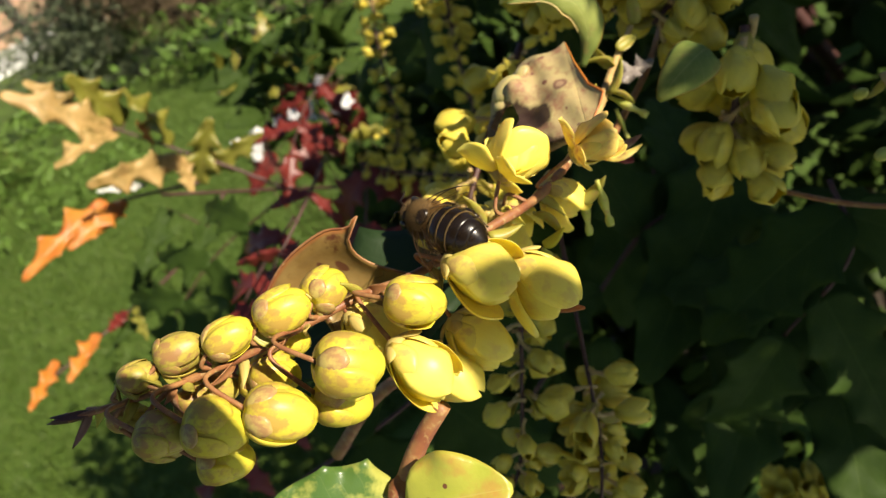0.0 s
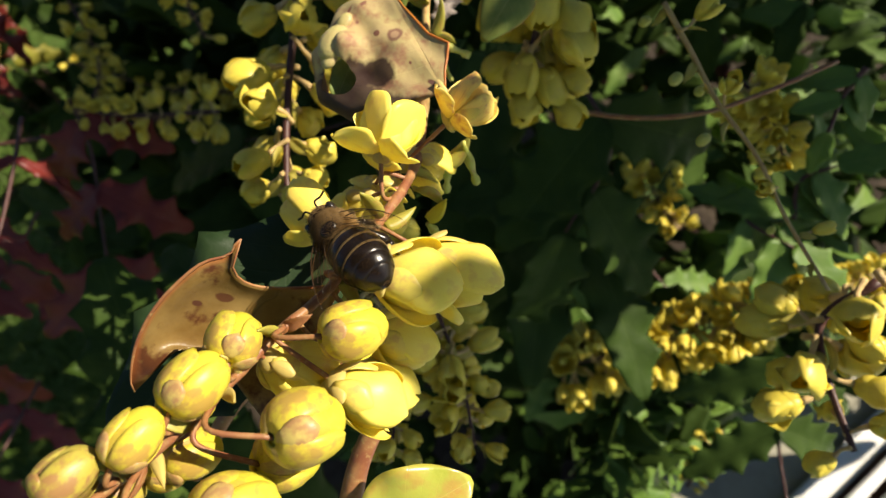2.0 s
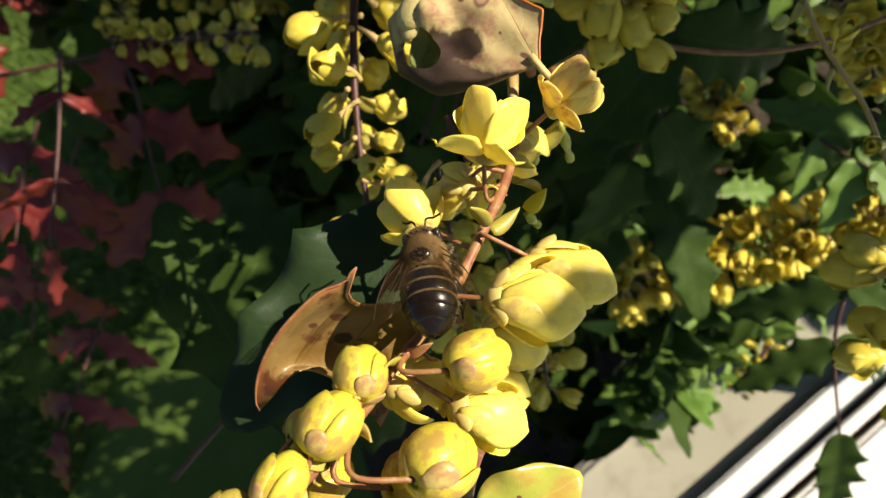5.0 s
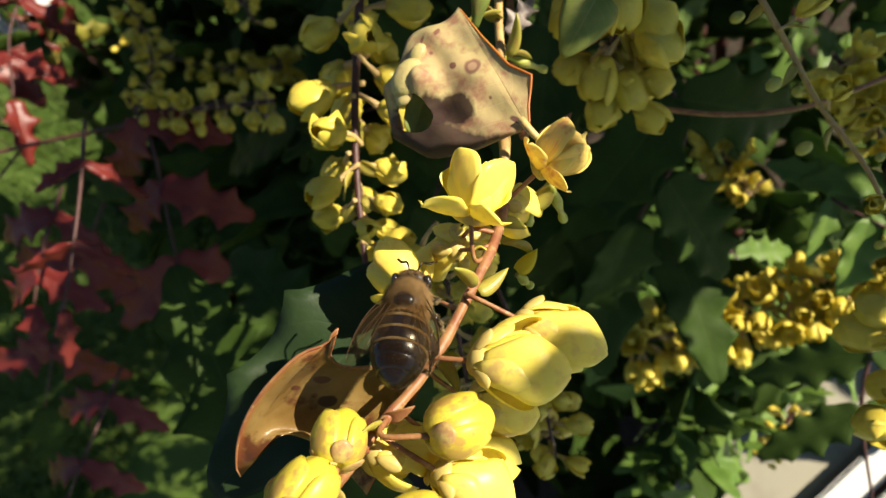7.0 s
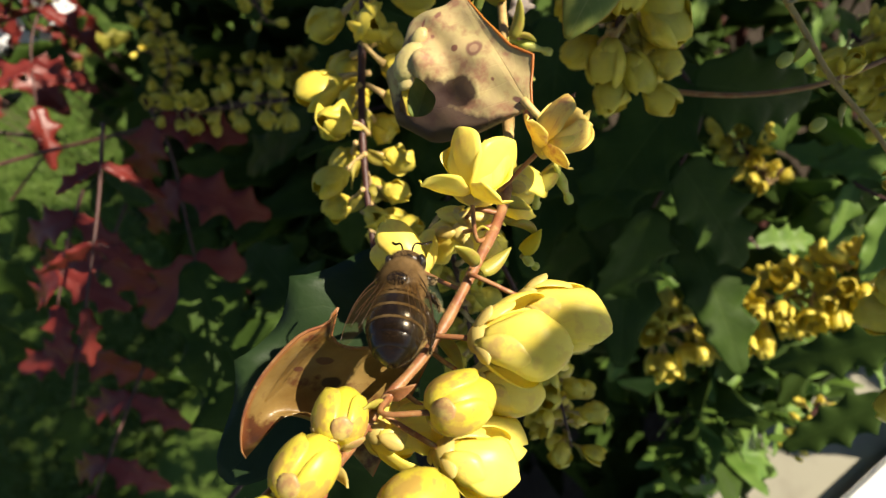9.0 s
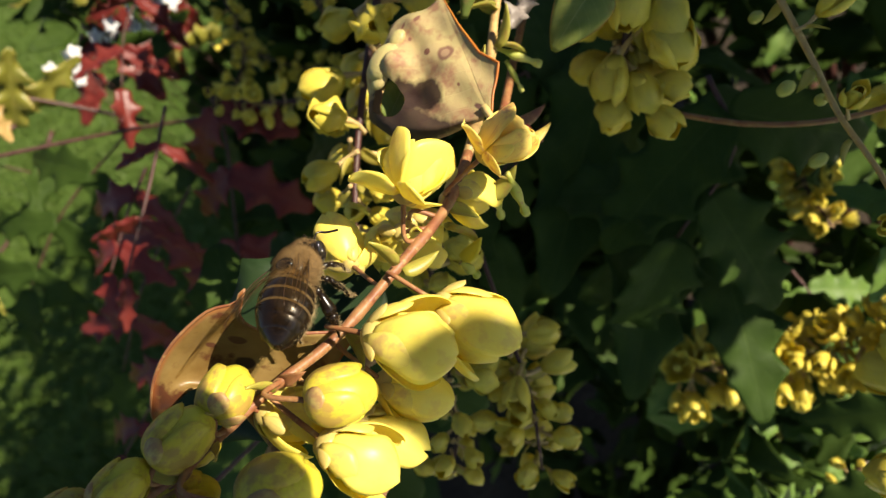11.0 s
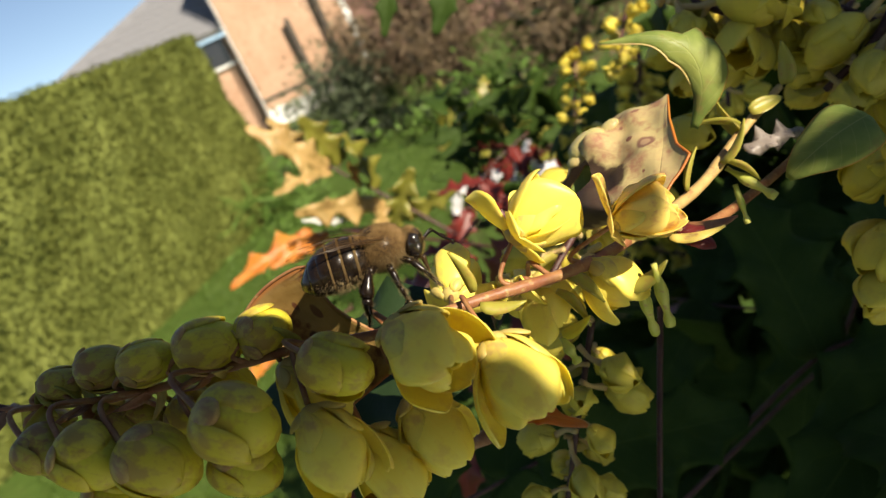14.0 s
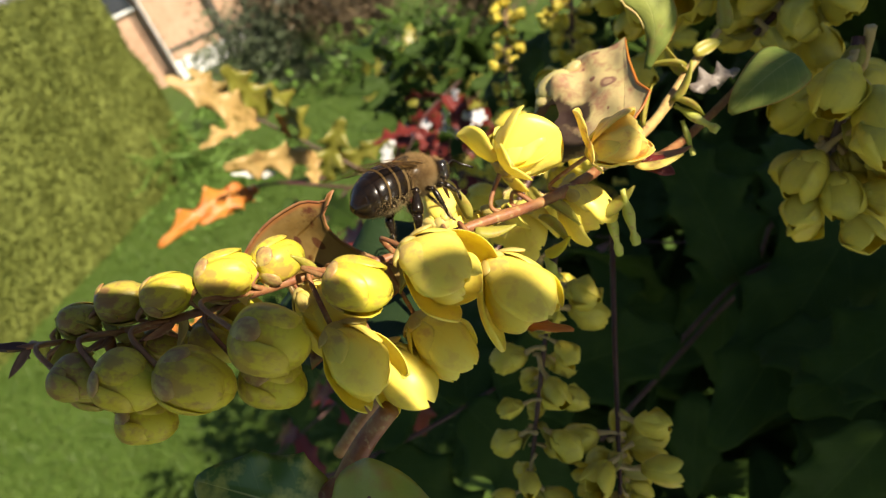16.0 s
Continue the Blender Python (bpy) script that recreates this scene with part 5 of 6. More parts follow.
spray([(-0.3286, 0.3163, 1.0780), (-0.3473, 0.2991, 1.0875), (-0.3659, 0.2798, 1.0973), (-0.3736, 0.2704, 1.1002)], [
    ((-0.3668, 0.2718, 1.1018), (-0.3865, 0.1996, 1.1034), 0.034, LEAF_ORANGE), ((-0.3559, 0.2685, 1.1003), (-0.3610, 0.2230, 1.1007), 0.026, LEAF_ORANGE), ((-0.3597, 0.2791, 1.0965), (-0.3586, 0.2438, 1.0957), 0.022, LEAF_ORANGE)], "bright orange spiny leaf in the sun", "dry leaves", 82)
spray([(-0.3170, 0.3213, 1.0632), (-0.3457, 0.2744, 1.0409), (-0.3749, 0.2269, 1.0362), (-0.4053, 0.1642, 1.0357)], [
    ((-0.3957, 0.1812, 1.0435), (-0.3870, 0.1420, 1.0409), 0.020, LEAF_ORANGE), ((-0.3735, 0.2021, 1.0434), (-0.3681, 0.1625, 1.0430), 0.022, LEAF_ORANGE), ((-0.3593, 0.2257, 1.0414), (-0.3405, 0.2044, 1.0301), 0.016, LEAF_OLIVE),
    ((-0.3629, 0.2214, 1.0435), (-0.3541, 0.1971, 1.0486), 0.018, LEAF_RED), ((-0.3598, 0.2644, 1.0411), (-0.3711, 0.1928, 1.0287), 0.022, LEAF_DARK), ((-0.3510, 0.2963, 1.0743), (-0.3580, 0.2356, 1.0513), 0.034, LEAF_DARK),
    ((-0.3289, 0.3126, 1.0562), (-0.3388, 0.2480, 1.0301), 0.032, LEAF_DARK), ((-0.3638, 0.2708, 1.0592), (-0.3583, 0.2252, 1.0388), 0.028, LEAF_DARK)], "spiny leaf from dark green to orange and red over the lawn", "dry leaves", 83)
compound_leaf([(-0.2949, 0.5241, 1.0515), (-0.3226, 0.4879, 1.0366), (-0.3567, 0.4437, 1.0271)], (0.2, 0.5, 0.8), 0.055, 0.034, LEAF_RED, "dark red spiny leaf beside white blossom", 94, teeth=3, depth=0.4, group="red leaves", facing=(0.5, -0.5, 0.7))
for foot, tip, wide in (((-0.1253, 0.1949, 1.2396), (-0.1308, 0.1778, 1.2157), 0.011), ((-0.1075, 0.2083, 1.2300), (-0.1170, 0.1889, 1.2091), 0.015), ((-0.1000, 0.2132, 1.2239), (-0.1046, 0.1982, 1.2143), 0.011)):
    leaf(foot, tip, (0.6, -0.6, 0.4), wide, LEAF_DARK, "dark green spiny leaf hanging over the lawn", teeth=3, per=8, depth=0.45, rib=STEM_DARK, group="leaves of the shrub", bend=0.3)
compound_leaf([(-0.2027, 0.2394, 1.0922), (-0.2419, 0.2105, 1.0822), (-0.2699, 0.1821, 1.0653)], (0.3, 0.6, 0.9), 0.045, 0.026, LEAF_DARK, "dark green spiny leaf against the lawn", 59, teeth=3, depth=0.5, facing=(0.2, -0.7, 0.6))
compound_leaf([(-0.1664, 0.2050, 1.0767), (-0.2013, 0.1714, 1.0578), (-0.2255, 0.1402, 1.0348)], (0.3, 0.7), 0.04, 0.024, [LEAF_RED, LEAF_DARK], "dark red and green spiny leaf", 60, teeth=3, depth=0.5, facing=(0.2, -0.7, 0.6))


def blossom(place, size, material, label, count, seed, name="blossom"):
    """A loose head of small five-petalled flowers."""
    rng = random.Random(seed)
    top = thing(name, place, label, "blossom", "small blossoms")
    for _ in range(count):
        p = Vector(place) + Vector([rng.uniform(-1, 1) * size * 2.2 for _ in range(3)])
        pieces = []
        for k in range(5):
            pieces.append(moved(sheet_arrays(blade_petal(size, size * 0.8, 0.3, 0.3, 5, 5), size * 0.05), Matrix.Rotation(radians(72 * k), 4, "Z") @ Matrix.Rotation(radians(-65), 4, "X")))
        if material is FLOWER_WHITE:
            under("stalk", tube("stalk", smooth_line([p, (p.x + 0.03, p.y + 0.02, p.z * 0.5), (p.x + 0.02, p.y + 0.05, 0.0)], 5), [0.0005, 0.0009], STEM_DARK, 5), top)
        under("floret", joined("floret", pieces, material), top, aim(p, (rng.uniform(-0.5, 0.9), -0.7, rng.uniform(0, 0.9)), rng.uniform(0, 360)))
    return top


for spot, size, material, label, count, seed in (
    ((0.0250, 0.1404, 1.0578), 0.0035, FLOWER_PINK, "tiny pink blossoms in shade", 7, 5), ((-0.2987, 0.4829, 1.0470), 0.009, FLOWER_WHITE, "white blossoms bright in the sun", 8, 7), ((-0.3334, 0.4590, 1.0512), 0.007, FLOWER_WHITE, "white blossoms bright in the sun", 5, 8), ((-0.3620, 0.4330, 1.0470), 0.007, FLOWER_WHITE, "white blossoms bright in the sun", 5, 9), ((-0.1053, 0.2628, 1.0317), 0.005, FLOWER_PINK, "pale pink blossoms in shade", 8, 6),
):
    blossom(spot, size, material, label, count, seed)

# small leaves that fill the shrub, deep and in the shade
rng = random.Random(77)


def within(low, high, count):
    return [Vector([rng.uniform(l, h) for l, h in zip(low, high)]) for _ in range(count)]


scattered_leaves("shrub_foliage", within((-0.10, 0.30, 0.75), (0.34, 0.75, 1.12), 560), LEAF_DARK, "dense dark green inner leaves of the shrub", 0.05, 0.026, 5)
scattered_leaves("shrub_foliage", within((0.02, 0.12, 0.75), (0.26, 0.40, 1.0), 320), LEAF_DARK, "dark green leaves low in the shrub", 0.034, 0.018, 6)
scattered_leaves("shrub_foliage", within((-0.12, 0.12, 0.72), (0.30, 0.55, 1.0), 300), LEAF_MID, "small leaves low in the shrub, green brightened for sun", 0.026, 0.014, 7)
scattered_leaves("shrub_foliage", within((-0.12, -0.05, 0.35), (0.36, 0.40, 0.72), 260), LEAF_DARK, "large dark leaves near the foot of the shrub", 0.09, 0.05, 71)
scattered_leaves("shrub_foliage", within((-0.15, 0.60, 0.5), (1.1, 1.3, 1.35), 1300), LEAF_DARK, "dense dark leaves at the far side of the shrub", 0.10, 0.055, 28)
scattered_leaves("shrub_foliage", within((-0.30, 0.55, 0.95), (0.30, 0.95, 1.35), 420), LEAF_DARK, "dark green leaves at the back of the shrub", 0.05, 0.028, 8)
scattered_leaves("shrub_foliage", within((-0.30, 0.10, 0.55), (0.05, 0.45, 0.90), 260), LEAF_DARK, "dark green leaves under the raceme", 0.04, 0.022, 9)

corner = Vector((-0.4115, 0.5427, 1.1624))
edge_a, edge_b = Vector((-0.2386, 0.5392, 1.1109)) - corner, Vector((-0.4310, 0.4488, 1.0568)) - corner
spray = [corner + edge_a * rng.random() + edge_b * rng.random() + Vector((-0.10, 0.12, -0.08)) * rng.random() for _ in range(110)]
scattered_leaves("shrub_foliage", spray[:80], LEAF_DARK, "dark green leaves behind the red one", 0.05, 0.024, 73)
scattered_leaves("shrub_foliage", spray[80:], LEAF_OLIVE, "olive leaves behind the red one", 0.036, 0.017, 74, teeth=3, depth=0.45)
corner = Vector((-0.3623, 0.4044, 1.1740))
edge_a, edge_b = Vector((-0.2210, 0.4599, 1.1449)) - corner, Vector((-0.3652, 0.3426, 1.0692)) - corner
spray = [corner + edge_a * rng.random() + edge_b * rng.random() ** 1.3 + Vector((-0.12, 0.12, -0.08)) * rng.random() for _ in range(80)]
scattered_leaves("shrub_foliage", spray[:50], LEAF_DARK, "dark green leaves beside the red one", 0.045, 0.022, 63)
scattered_leaves("shrub_foliage", spray[50:], LEAF_OLIVE, "olive and bronze leaves in broken sun", 0.036, 0.017, 64, teeth=3, depth=0.45)
corner = Vector((0.0373, 0.1191, 1.0522))
edge_a, edge_b = Vector((0.1476, 0.0860, 1.0262)) - corner, Vector((0.0002, 0.0397, 0.9675)) - corner
away = (Vector((0.1142, 0.0963, 0.8798)) - Vector((0.0750, 0.0638, 1.0033))) 
pairs = [(a, b) for a, b in ((rng.random(), rng.random()) for _ in range(700)) if 580 * a + 520 * b < 570]
near = [corner + edge_a * a + edge_b * b + away * rng.random() for a, b in pairs]
corner = Vector((0.1425, 0.2379, 1.0404))
edge_a, edge_b = Vector((0.2467, 0.2067, 1.0158)) - corner, Vector((0.0898, 0.1197, 0.9671)) - corner
high = [corner + edge_a * rng.random() + edge_b * rng.random() + away * rng.uniform(-0.3, 1.2) for _ in range(260)]
scattered_leaves("shrub_foliage", high[:130], LEAF_MID, "green leaves amid thin twigs", 0.030, 0.014, 67)
scattered_leaves("shrub_foliage", high[130:], LEAF_DARK, "dark green leaves amid thin twigs", 0.040, 0.020, 68)
scattered_leaves("shrub_foliage", near[:230], LEAF_MID, "small green leaves in broken sun", 0.020, 0.011, 61)
scattered_leaves("shrub_foliage", near[230:], LEAF_DARK, "small dark green leaves in broken sun", 0.026, 0.015, 62)
corner = Vector((-0.1913, 0.4778, 1.0661))
edge_a, edge_b = Vector((-0.0490, 0.4351, 1.0325)) - corner, Vector((-0.3375, 0.1499, 0.8629)) - corner
deep = [corner + edge_a * rng.random() + edge_b * rng.random() + Vector((-0.25, 0.32, -0.20)) * rng.uniform(-0.25, 0.6) for _ in range(620)]
corner = Vector((-0.1080, 0.3310, 1.1710))
edge_a, edge_b = Vector((0.0423, 0.3638, 1.1154)) - corner, Vector((-0.1246, 0.1536, 0.9249)) - corner
deep += [corner + edge_a * rng.random() + edge_b * rng.random() + Vector((-0.12, 0.22, -0.12)) * rng.uniform(-0.3, 0.8) for _ in range(420)]
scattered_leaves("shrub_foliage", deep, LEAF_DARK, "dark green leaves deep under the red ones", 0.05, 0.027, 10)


# leaves added out of view, above and beside the lens, to shade the leaves behind
SHADED = [((0.03, 0.085, 0.95), (0.15, 0.30, 1.19)), ((0.0, 0.30, 0.95), (0.20, 0.50, 1.25)), ((-0.16, 0.10, 0.90), (0.03, 0.34, 1.13)), ((-0.15, 0.10, 0.98), (-0.03, 0.28, 1.15)), ((-0.06, 0.09, 1.00), (0.10, 0.24, 1.16)), ((-0.40, 0.12, 0.75), (-0.02, 0.50, 1.08))]


SUNLIT = [Vector((0.0958, 0.0800, 1.0484)), Vector((0.0443, 0.0806, 1.0154)), Vector((0.1355, 0.1490, 1.0551)), Vector((0.1342, 0.1142, 1.0804)), *axis_line[::6], Vector((0.0035, 0.0644, 1.1972)), Vector((-0.006, 0.067, 1.198)), Vector((0.003, 0.071, 1.2005)), Vector((-0.006, 0.066, 1.19)), Vector((-0.02, 0.028, 1.197)), Vector((-0.03, 0.02, 1.18)), Vector((-0.01, 0.0, 1.17)), Vector((0.004, 0.08, 1.207)), Vector((0.084, 0.143, 1.039)), Vector((0.0418, 0.0947, 0.9596)), Vector((0.018, 0.067, 1.191)), Vector((0.081, 0.087, 1.130)), Vector((0.094, 0.081, 1.136)), Vector((0.092, 0.083, 1.095)), Vector((0.058, 0.030, 1.138)), Vector((0.055, 0.020, 1.134))]


def shading(count, seed, boxes=SHADED, clear=0.034, near=0.32, far=0.80):
    r = random.Random(seed)
    spots = []
    while len(spots) < count:
        low, high = r.choice(boxes)
        target = Vector([r.uniform(l, h) for l, h in zip(low, high)])
        p = target + SUN * r.uniform(near, far)
        if target.x > 0.10 and r.random() < 0.65:
            continue
        if any((p - q - SUN * (p - q).dot(SUN)).length < clear for q in SUNLIT) or p.x < 0.16:
            continue
        spots.append(p)
    return spots


scattered_leaves("shrub_foliage", shading(480, 4), LEAF_DARK, "unseen leaves added above the flowers to shade the background", 0.06, 0.034, 12, spread=0.5)
# more added leaves out of view, whose shadows fall across the sill
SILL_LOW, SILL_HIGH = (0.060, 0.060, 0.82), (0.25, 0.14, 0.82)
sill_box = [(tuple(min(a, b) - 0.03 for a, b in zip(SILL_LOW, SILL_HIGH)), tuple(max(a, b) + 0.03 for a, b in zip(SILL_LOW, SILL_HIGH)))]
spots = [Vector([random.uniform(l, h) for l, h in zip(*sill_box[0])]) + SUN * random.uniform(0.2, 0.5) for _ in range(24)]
scattered_leaves("shrub_foliage", spots, LEAF_DARK, "unseen leaves added to cast shade on the sill", 0.06, 0.030, 66, spread=0.6)
# small added blockers, out of view, that darken the hollows near the raceme
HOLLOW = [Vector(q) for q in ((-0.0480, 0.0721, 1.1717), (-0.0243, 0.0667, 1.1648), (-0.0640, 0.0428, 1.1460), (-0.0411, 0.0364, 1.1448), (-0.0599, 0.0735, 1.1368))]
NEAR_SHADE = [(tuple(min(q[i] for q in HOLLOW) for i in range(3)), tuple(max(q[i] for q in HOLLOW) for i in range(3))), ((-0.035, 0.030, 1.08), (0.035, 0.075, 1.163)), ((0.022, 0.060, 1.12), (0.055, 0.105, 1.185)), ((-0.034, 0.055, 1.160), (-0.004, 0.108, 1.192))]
scattered_leaves("shrub_foliage", shading(560, 14, NEAR_SHADE, 0.021, 0.22, 0.34), LEAF_DARK, "small unseen leaves added to shade the hollows behind", 0.028, 0.016, 13, spread=0.5)

# tiny added blockers for the hanging raceme, kept off the sunlit buds and flowers
BEHIND = [((-0.022, 0.082, 1.172), (-0.004, 0.110, 1.200)), ((-0.034, 0.046, 1.155), (-0.020, 0.072, 1.176)), ((-0.030, 0.064, 1.162), (-0.008, 0.096, 1.188))]
KEPT_LIT = [Vector(row[0]) for row in BUDS + FLOWERS] + SUNLIT
spots = []
r = random.Random(15)
for _ in range(6000):
    low, high = r.choice(BEHIND)
    q = Vector([r.uniform(l, h) for l, h in zip(low, high)]) + SUN * r.uniform(0.20, 0.30)
    if all((q - k - SUN * (q - k).dot(SUN)).length > 0.0115 for k in KEPT_LIT) and len(spots) < 360:
        spots.append(q)
scattered_leaves("shrub_foliage", spots, LEAF_DARK, "small unseen leaves added to shade the raceme behind", 0.012, 0.007, 16, spread=0.5)

# the woody canes of the shrub, from the bed up into its foliage
for k in range(9):
    r = random.Random(300 + k)
    foot = Vector((r.uniform(0.25, 0.6), r.uniform(0.45, 0.75), 0.0))
    head = Vector((r.uniform(-0.05, 0.45), r.uniform(0.42, 0.9), r.uniform(0.95, 1.35)))
    cane = thing("cane", foot, "upright brown woody cane of the shrub", "stem", "canes of the shrub")
    under("bark", tube("bark", smooth_line([foot, foot.lerp(head, 0.4) + Vector((0.03, 0.02, 0.05)), head], 8), [0.012, 0.009, 0.005], STEM_DARK, 8), cane)

# ---- ground, hedge, house ----
def slab(name, low, high, material, label="", kind="structure", parent=None, bevel=0.0, m=None):
    bm = bmesh.new()
    bmesh.ops.create_cube(bm, size=1.0)
    for v in bm.verts:
        v.co = Vector([l + (h - l) * (c + 0.5) for l, h, c in zip(low, high, v.co)])
    if bevel:
        bmesh.ops.bevel(bm, geom=bm.edges[:], offset=bevel, segments=2, affect="EDGES")
    me = bpy.data.meshes.new(name)
    bm.to_mesh(me)
    bm.free()
    me.materials.append(material)
    return under(name, me, parent, m, label, kind)


slab("ground", (-400, -400, -0.4), (400, 400, 0.0), LAWN, "mown green lawn reaching away from the shrub")

# soil bed under the shrub
bed = bmesh.new()
bmesh.ops.create_circle(bed, cap_ends=True, segments=48, radius=1.0)
for v in bed.verts:
    a = math.atan2(v.co.y, v.co.x)
    v.co *= 1 + 0.08 * math.sin(3 * a) + 0.05 * math.sin(7 * a + 1)
ret = bmesh.ops.extrude_face_region(bed, geom=bed.faces[:])
for v in [g for g in ret["geom"] if isinstance(g, bmesh.types.BMVert)]:
    v.co.z += 0.03
bed_mesh = bpy.data.meshes.new("flower_bed")
bed.to_mesh(bed_mesh)
bed.free()
bed_mesh.materials.append(SOIL)
under("flower_bed", bed_mesh, None, Matrix.Translation((0.45, 0.55, 0.0)), "bare dark soil under the shrub", "structure")


def grass(count, seed):
    r = np.random.RandomState(seed)
    verts, faces = [], []
    for _ in range(count):
        d = 1.2 + 5.0 * r.rand() ** 1.3
        a = math.radians(118 + 56 * r.rand())
        x, y = d * math.cos(a), d * math.sin(a)
        if x > 1.2:
            continue
        h, lean, turn = 0.02 + 0.03 * r.rand(), 0.03 * r.randn(2), r.rand() * 6.28
        w = 0.0035
        k = len(verts)
        dx, dy = w * math.cos(turn), w * math.sin(turn)
        verts += [(x - dx, y - dy, 0.0), (x + dx, y + dy, 0.0), (x + lean[0] * 0.5 + dx * 0.6, y + lean[1] * 0.5 + dy * 0.6, h * 0.6), (x + lean[0] * 0.5 - dx * 0.6, y + lean[1] * 0.5 - dy * 0.6, h * 0.6), (x + lean[0], y + lean[1], h)]
        faces += [(k, k + 1, k + 2, k + 3), (k + 3, k + 2, k + 4)]
    return under("grass", mesh_of("grass", verts, faces, BLADE), None, None, "short mown grass of the lawn", "stuff")


grass(26000, 3)

# the hedge: from near the lens's left away along the lawn
HEDGE_FAR, HEDGE_NEAR = Vector((-5.56, 3.81, 0)), Vector((-2.7, -1.9, 0))
along_hedge = (HEDGE_FAR - HEDGE_NEAR).normalized()
back_hedge = Vector((-along_hedge.y, along_hedge.x, 0))
hedge = thing("clipped_hedge", (HEDGE_FAR + HEDGE_NEAR) / 2, "tall clipped olive-green hedge along the lawn", "hedge")


def hedge_body():
    nl, nh = 90, 30
    length = (HEDGE_FAR - HEDGE_NEAR).length
    pieces = []

    def at(s, depth, z):
        p = HEDGE_NEAR + along_hedge * s * length + back_hedge * depth + Vector((0, 0, z * (0.84 + 0.17 * s)))
        n = noise.noise(p * 2.3) * 0.05 + noise.noise(p * 9.0) * 0.03
        return p + back_hedge * n + Vector((0, 0, n * 0.6 if z > 1.6 else 0))
    grids = []
    grids.append([[at(i / nl, 0.10 * (j / nh), 1.80 * j / nh) for j in range(nh + 1)] for i in range(nl + 1)])
    grids.append([[at(i / nl, 0.10 + 0.9 * j / 10, 1.80) for j in range(11)] for i in range(nl + 1)])
    grids.append([[at(1.0 - 0.04 * j / nh, 0.10 * j / nh + i / 10, 1.80 * j / nh) for j in range(nh + 1)] for i in range(11)])
    grids.append([[at(i / nl, 1.0, 1.80 * (1 - j / nh)) for j in range(nh + 1)] for i in range(nl + 1)])
    grids.append([[at(0.0, 0.10 * j / nh + i / 10, 1.80 * j / nh) for j in range(nh + 1)] for i in range(11)])
    for g in grids:
        rows, cols = len(g), len(g[0])
        verts = [v for row in g for v in row]
        faces = [(i * cols + j, (i + 1) * cols + j, (i + 1) * cols + j + 1, i * cols + j + 1) for i in range(rows - 1) for j in range(cols - 1)]
        pieces.append((verts, faces))
    return pieces


hedge_pieces = hedge_body()
under("core", joined("core", hedge_pieces, HEDGE), hedge)
r = random.Random(9)
tufts = []
for piece in hedge_pieces:
    for f in piece[1]:
        c = sum((Vector(piece[0][i]) for i in f), Vector()) / 4
        for _ in range(12 if c.y > -0.6 else 1):
            tufts.append(c + Vector([r.uniform(-0.03, 0.03) for _ in range(3)]) - back_hedge * 0.012)
scattered_leaves("foliage", tufts, HEDGE_LEAF, "", 0.032, 0.018, 15, teeth=1, kind="stuff", parent=hedge, depth=0.0, spread=0.5)

# low plants along the foot of the hedge
r = random.Random(21)
spots = [Vector((-5.15 + r.gauss(0, 0.28), 3.3 + r.gauss(0, 0.25), r.uniform(0.0, 0.40))) for _ in range(260)]
scattered_leaves("border_plants", spots, LEAF_MID, "strappy grey-green border plants at the hedge foot", 0.24, 0.022, 18, teeth=1, depth=0.0)
spots = [Vector((-3.9 + r.gauss(0, 0.35), 2.85 + r.gauss(0, 0.30), r.uniform(0.0, 0.16))) for _ in range(420)]
scattered_leaves("border_plants", spots, LEAF_MID, "bright green tufts at the edge of the lawn", 0.09, 0.02, 19, teeth=1, depth=0.0)
spots = [HEDGE_FAR + along_hedge * r.uniform(-0.3, 1.6) - back_hedge * r.uniform(-0.2, 0.7) + Vector((0, 0, r.uniform(0.0, 0.45))) for _ in range(180)]
scattered_leaves("border_plants", spots, LEAF_MID, "strappy green border plants at the hedge end", 0.20, 0.03, 16, teeth=1, depth=0.0)
spots = [Vector((r.uniform(-5.2, -3.4), r.uniform(4.6, 6.4), r.uniform(0.0, 0.30))) for _ in range(220)]
scattered_leaves("border_plants", spots, LEAF_MID, "bright green low border plants in the sun", 0.10, 0.05, 17, teeth=1, depth=0.0)


def mound(name, centre, size, count, material, label, seed, long, wide):
    """A shrub of many narrow upright leaves on thin branches."""
    r = random.Random(seed)
    top = thing(name, centre, label, "shrub")
    spots, twigs = [], []
    for k in range(26):
        a, s = r.uniform(0, 6.28), r.uniform(0.2, 1.0)
        end = Vector(centre) + Vector((math.cos(a) * size[0] * s, math.sin(a) * size[1] * s, size[2] * (1.05 - 0.45 * s) * r.uniform(0.8, 1.1)))
        twigs.append(tube_arrays(smooth_line([centre, (Vector(centre) + end) / 2 + Vector((0, 0, 0.15)), end], 4), [0.02, 0.006], 5))
        for _ in range(count // 26):
            q = Vector(centre).lerp(end, r.uniform(0.25, 1.05)) + Vector([r.gauss(0, 0.13) for _ in range(3)])
            spots.append(Vector((q.x, q.y, max(0.02, q.z))))
    under("branch", joined("branch", twigs, DARKWOOD), top, None, "", "stuff")
    scattered_leaves("foliage", spots, material, "", long, wide, seed, teeth=1, kind="stuff", parent=top, depth=0.0)


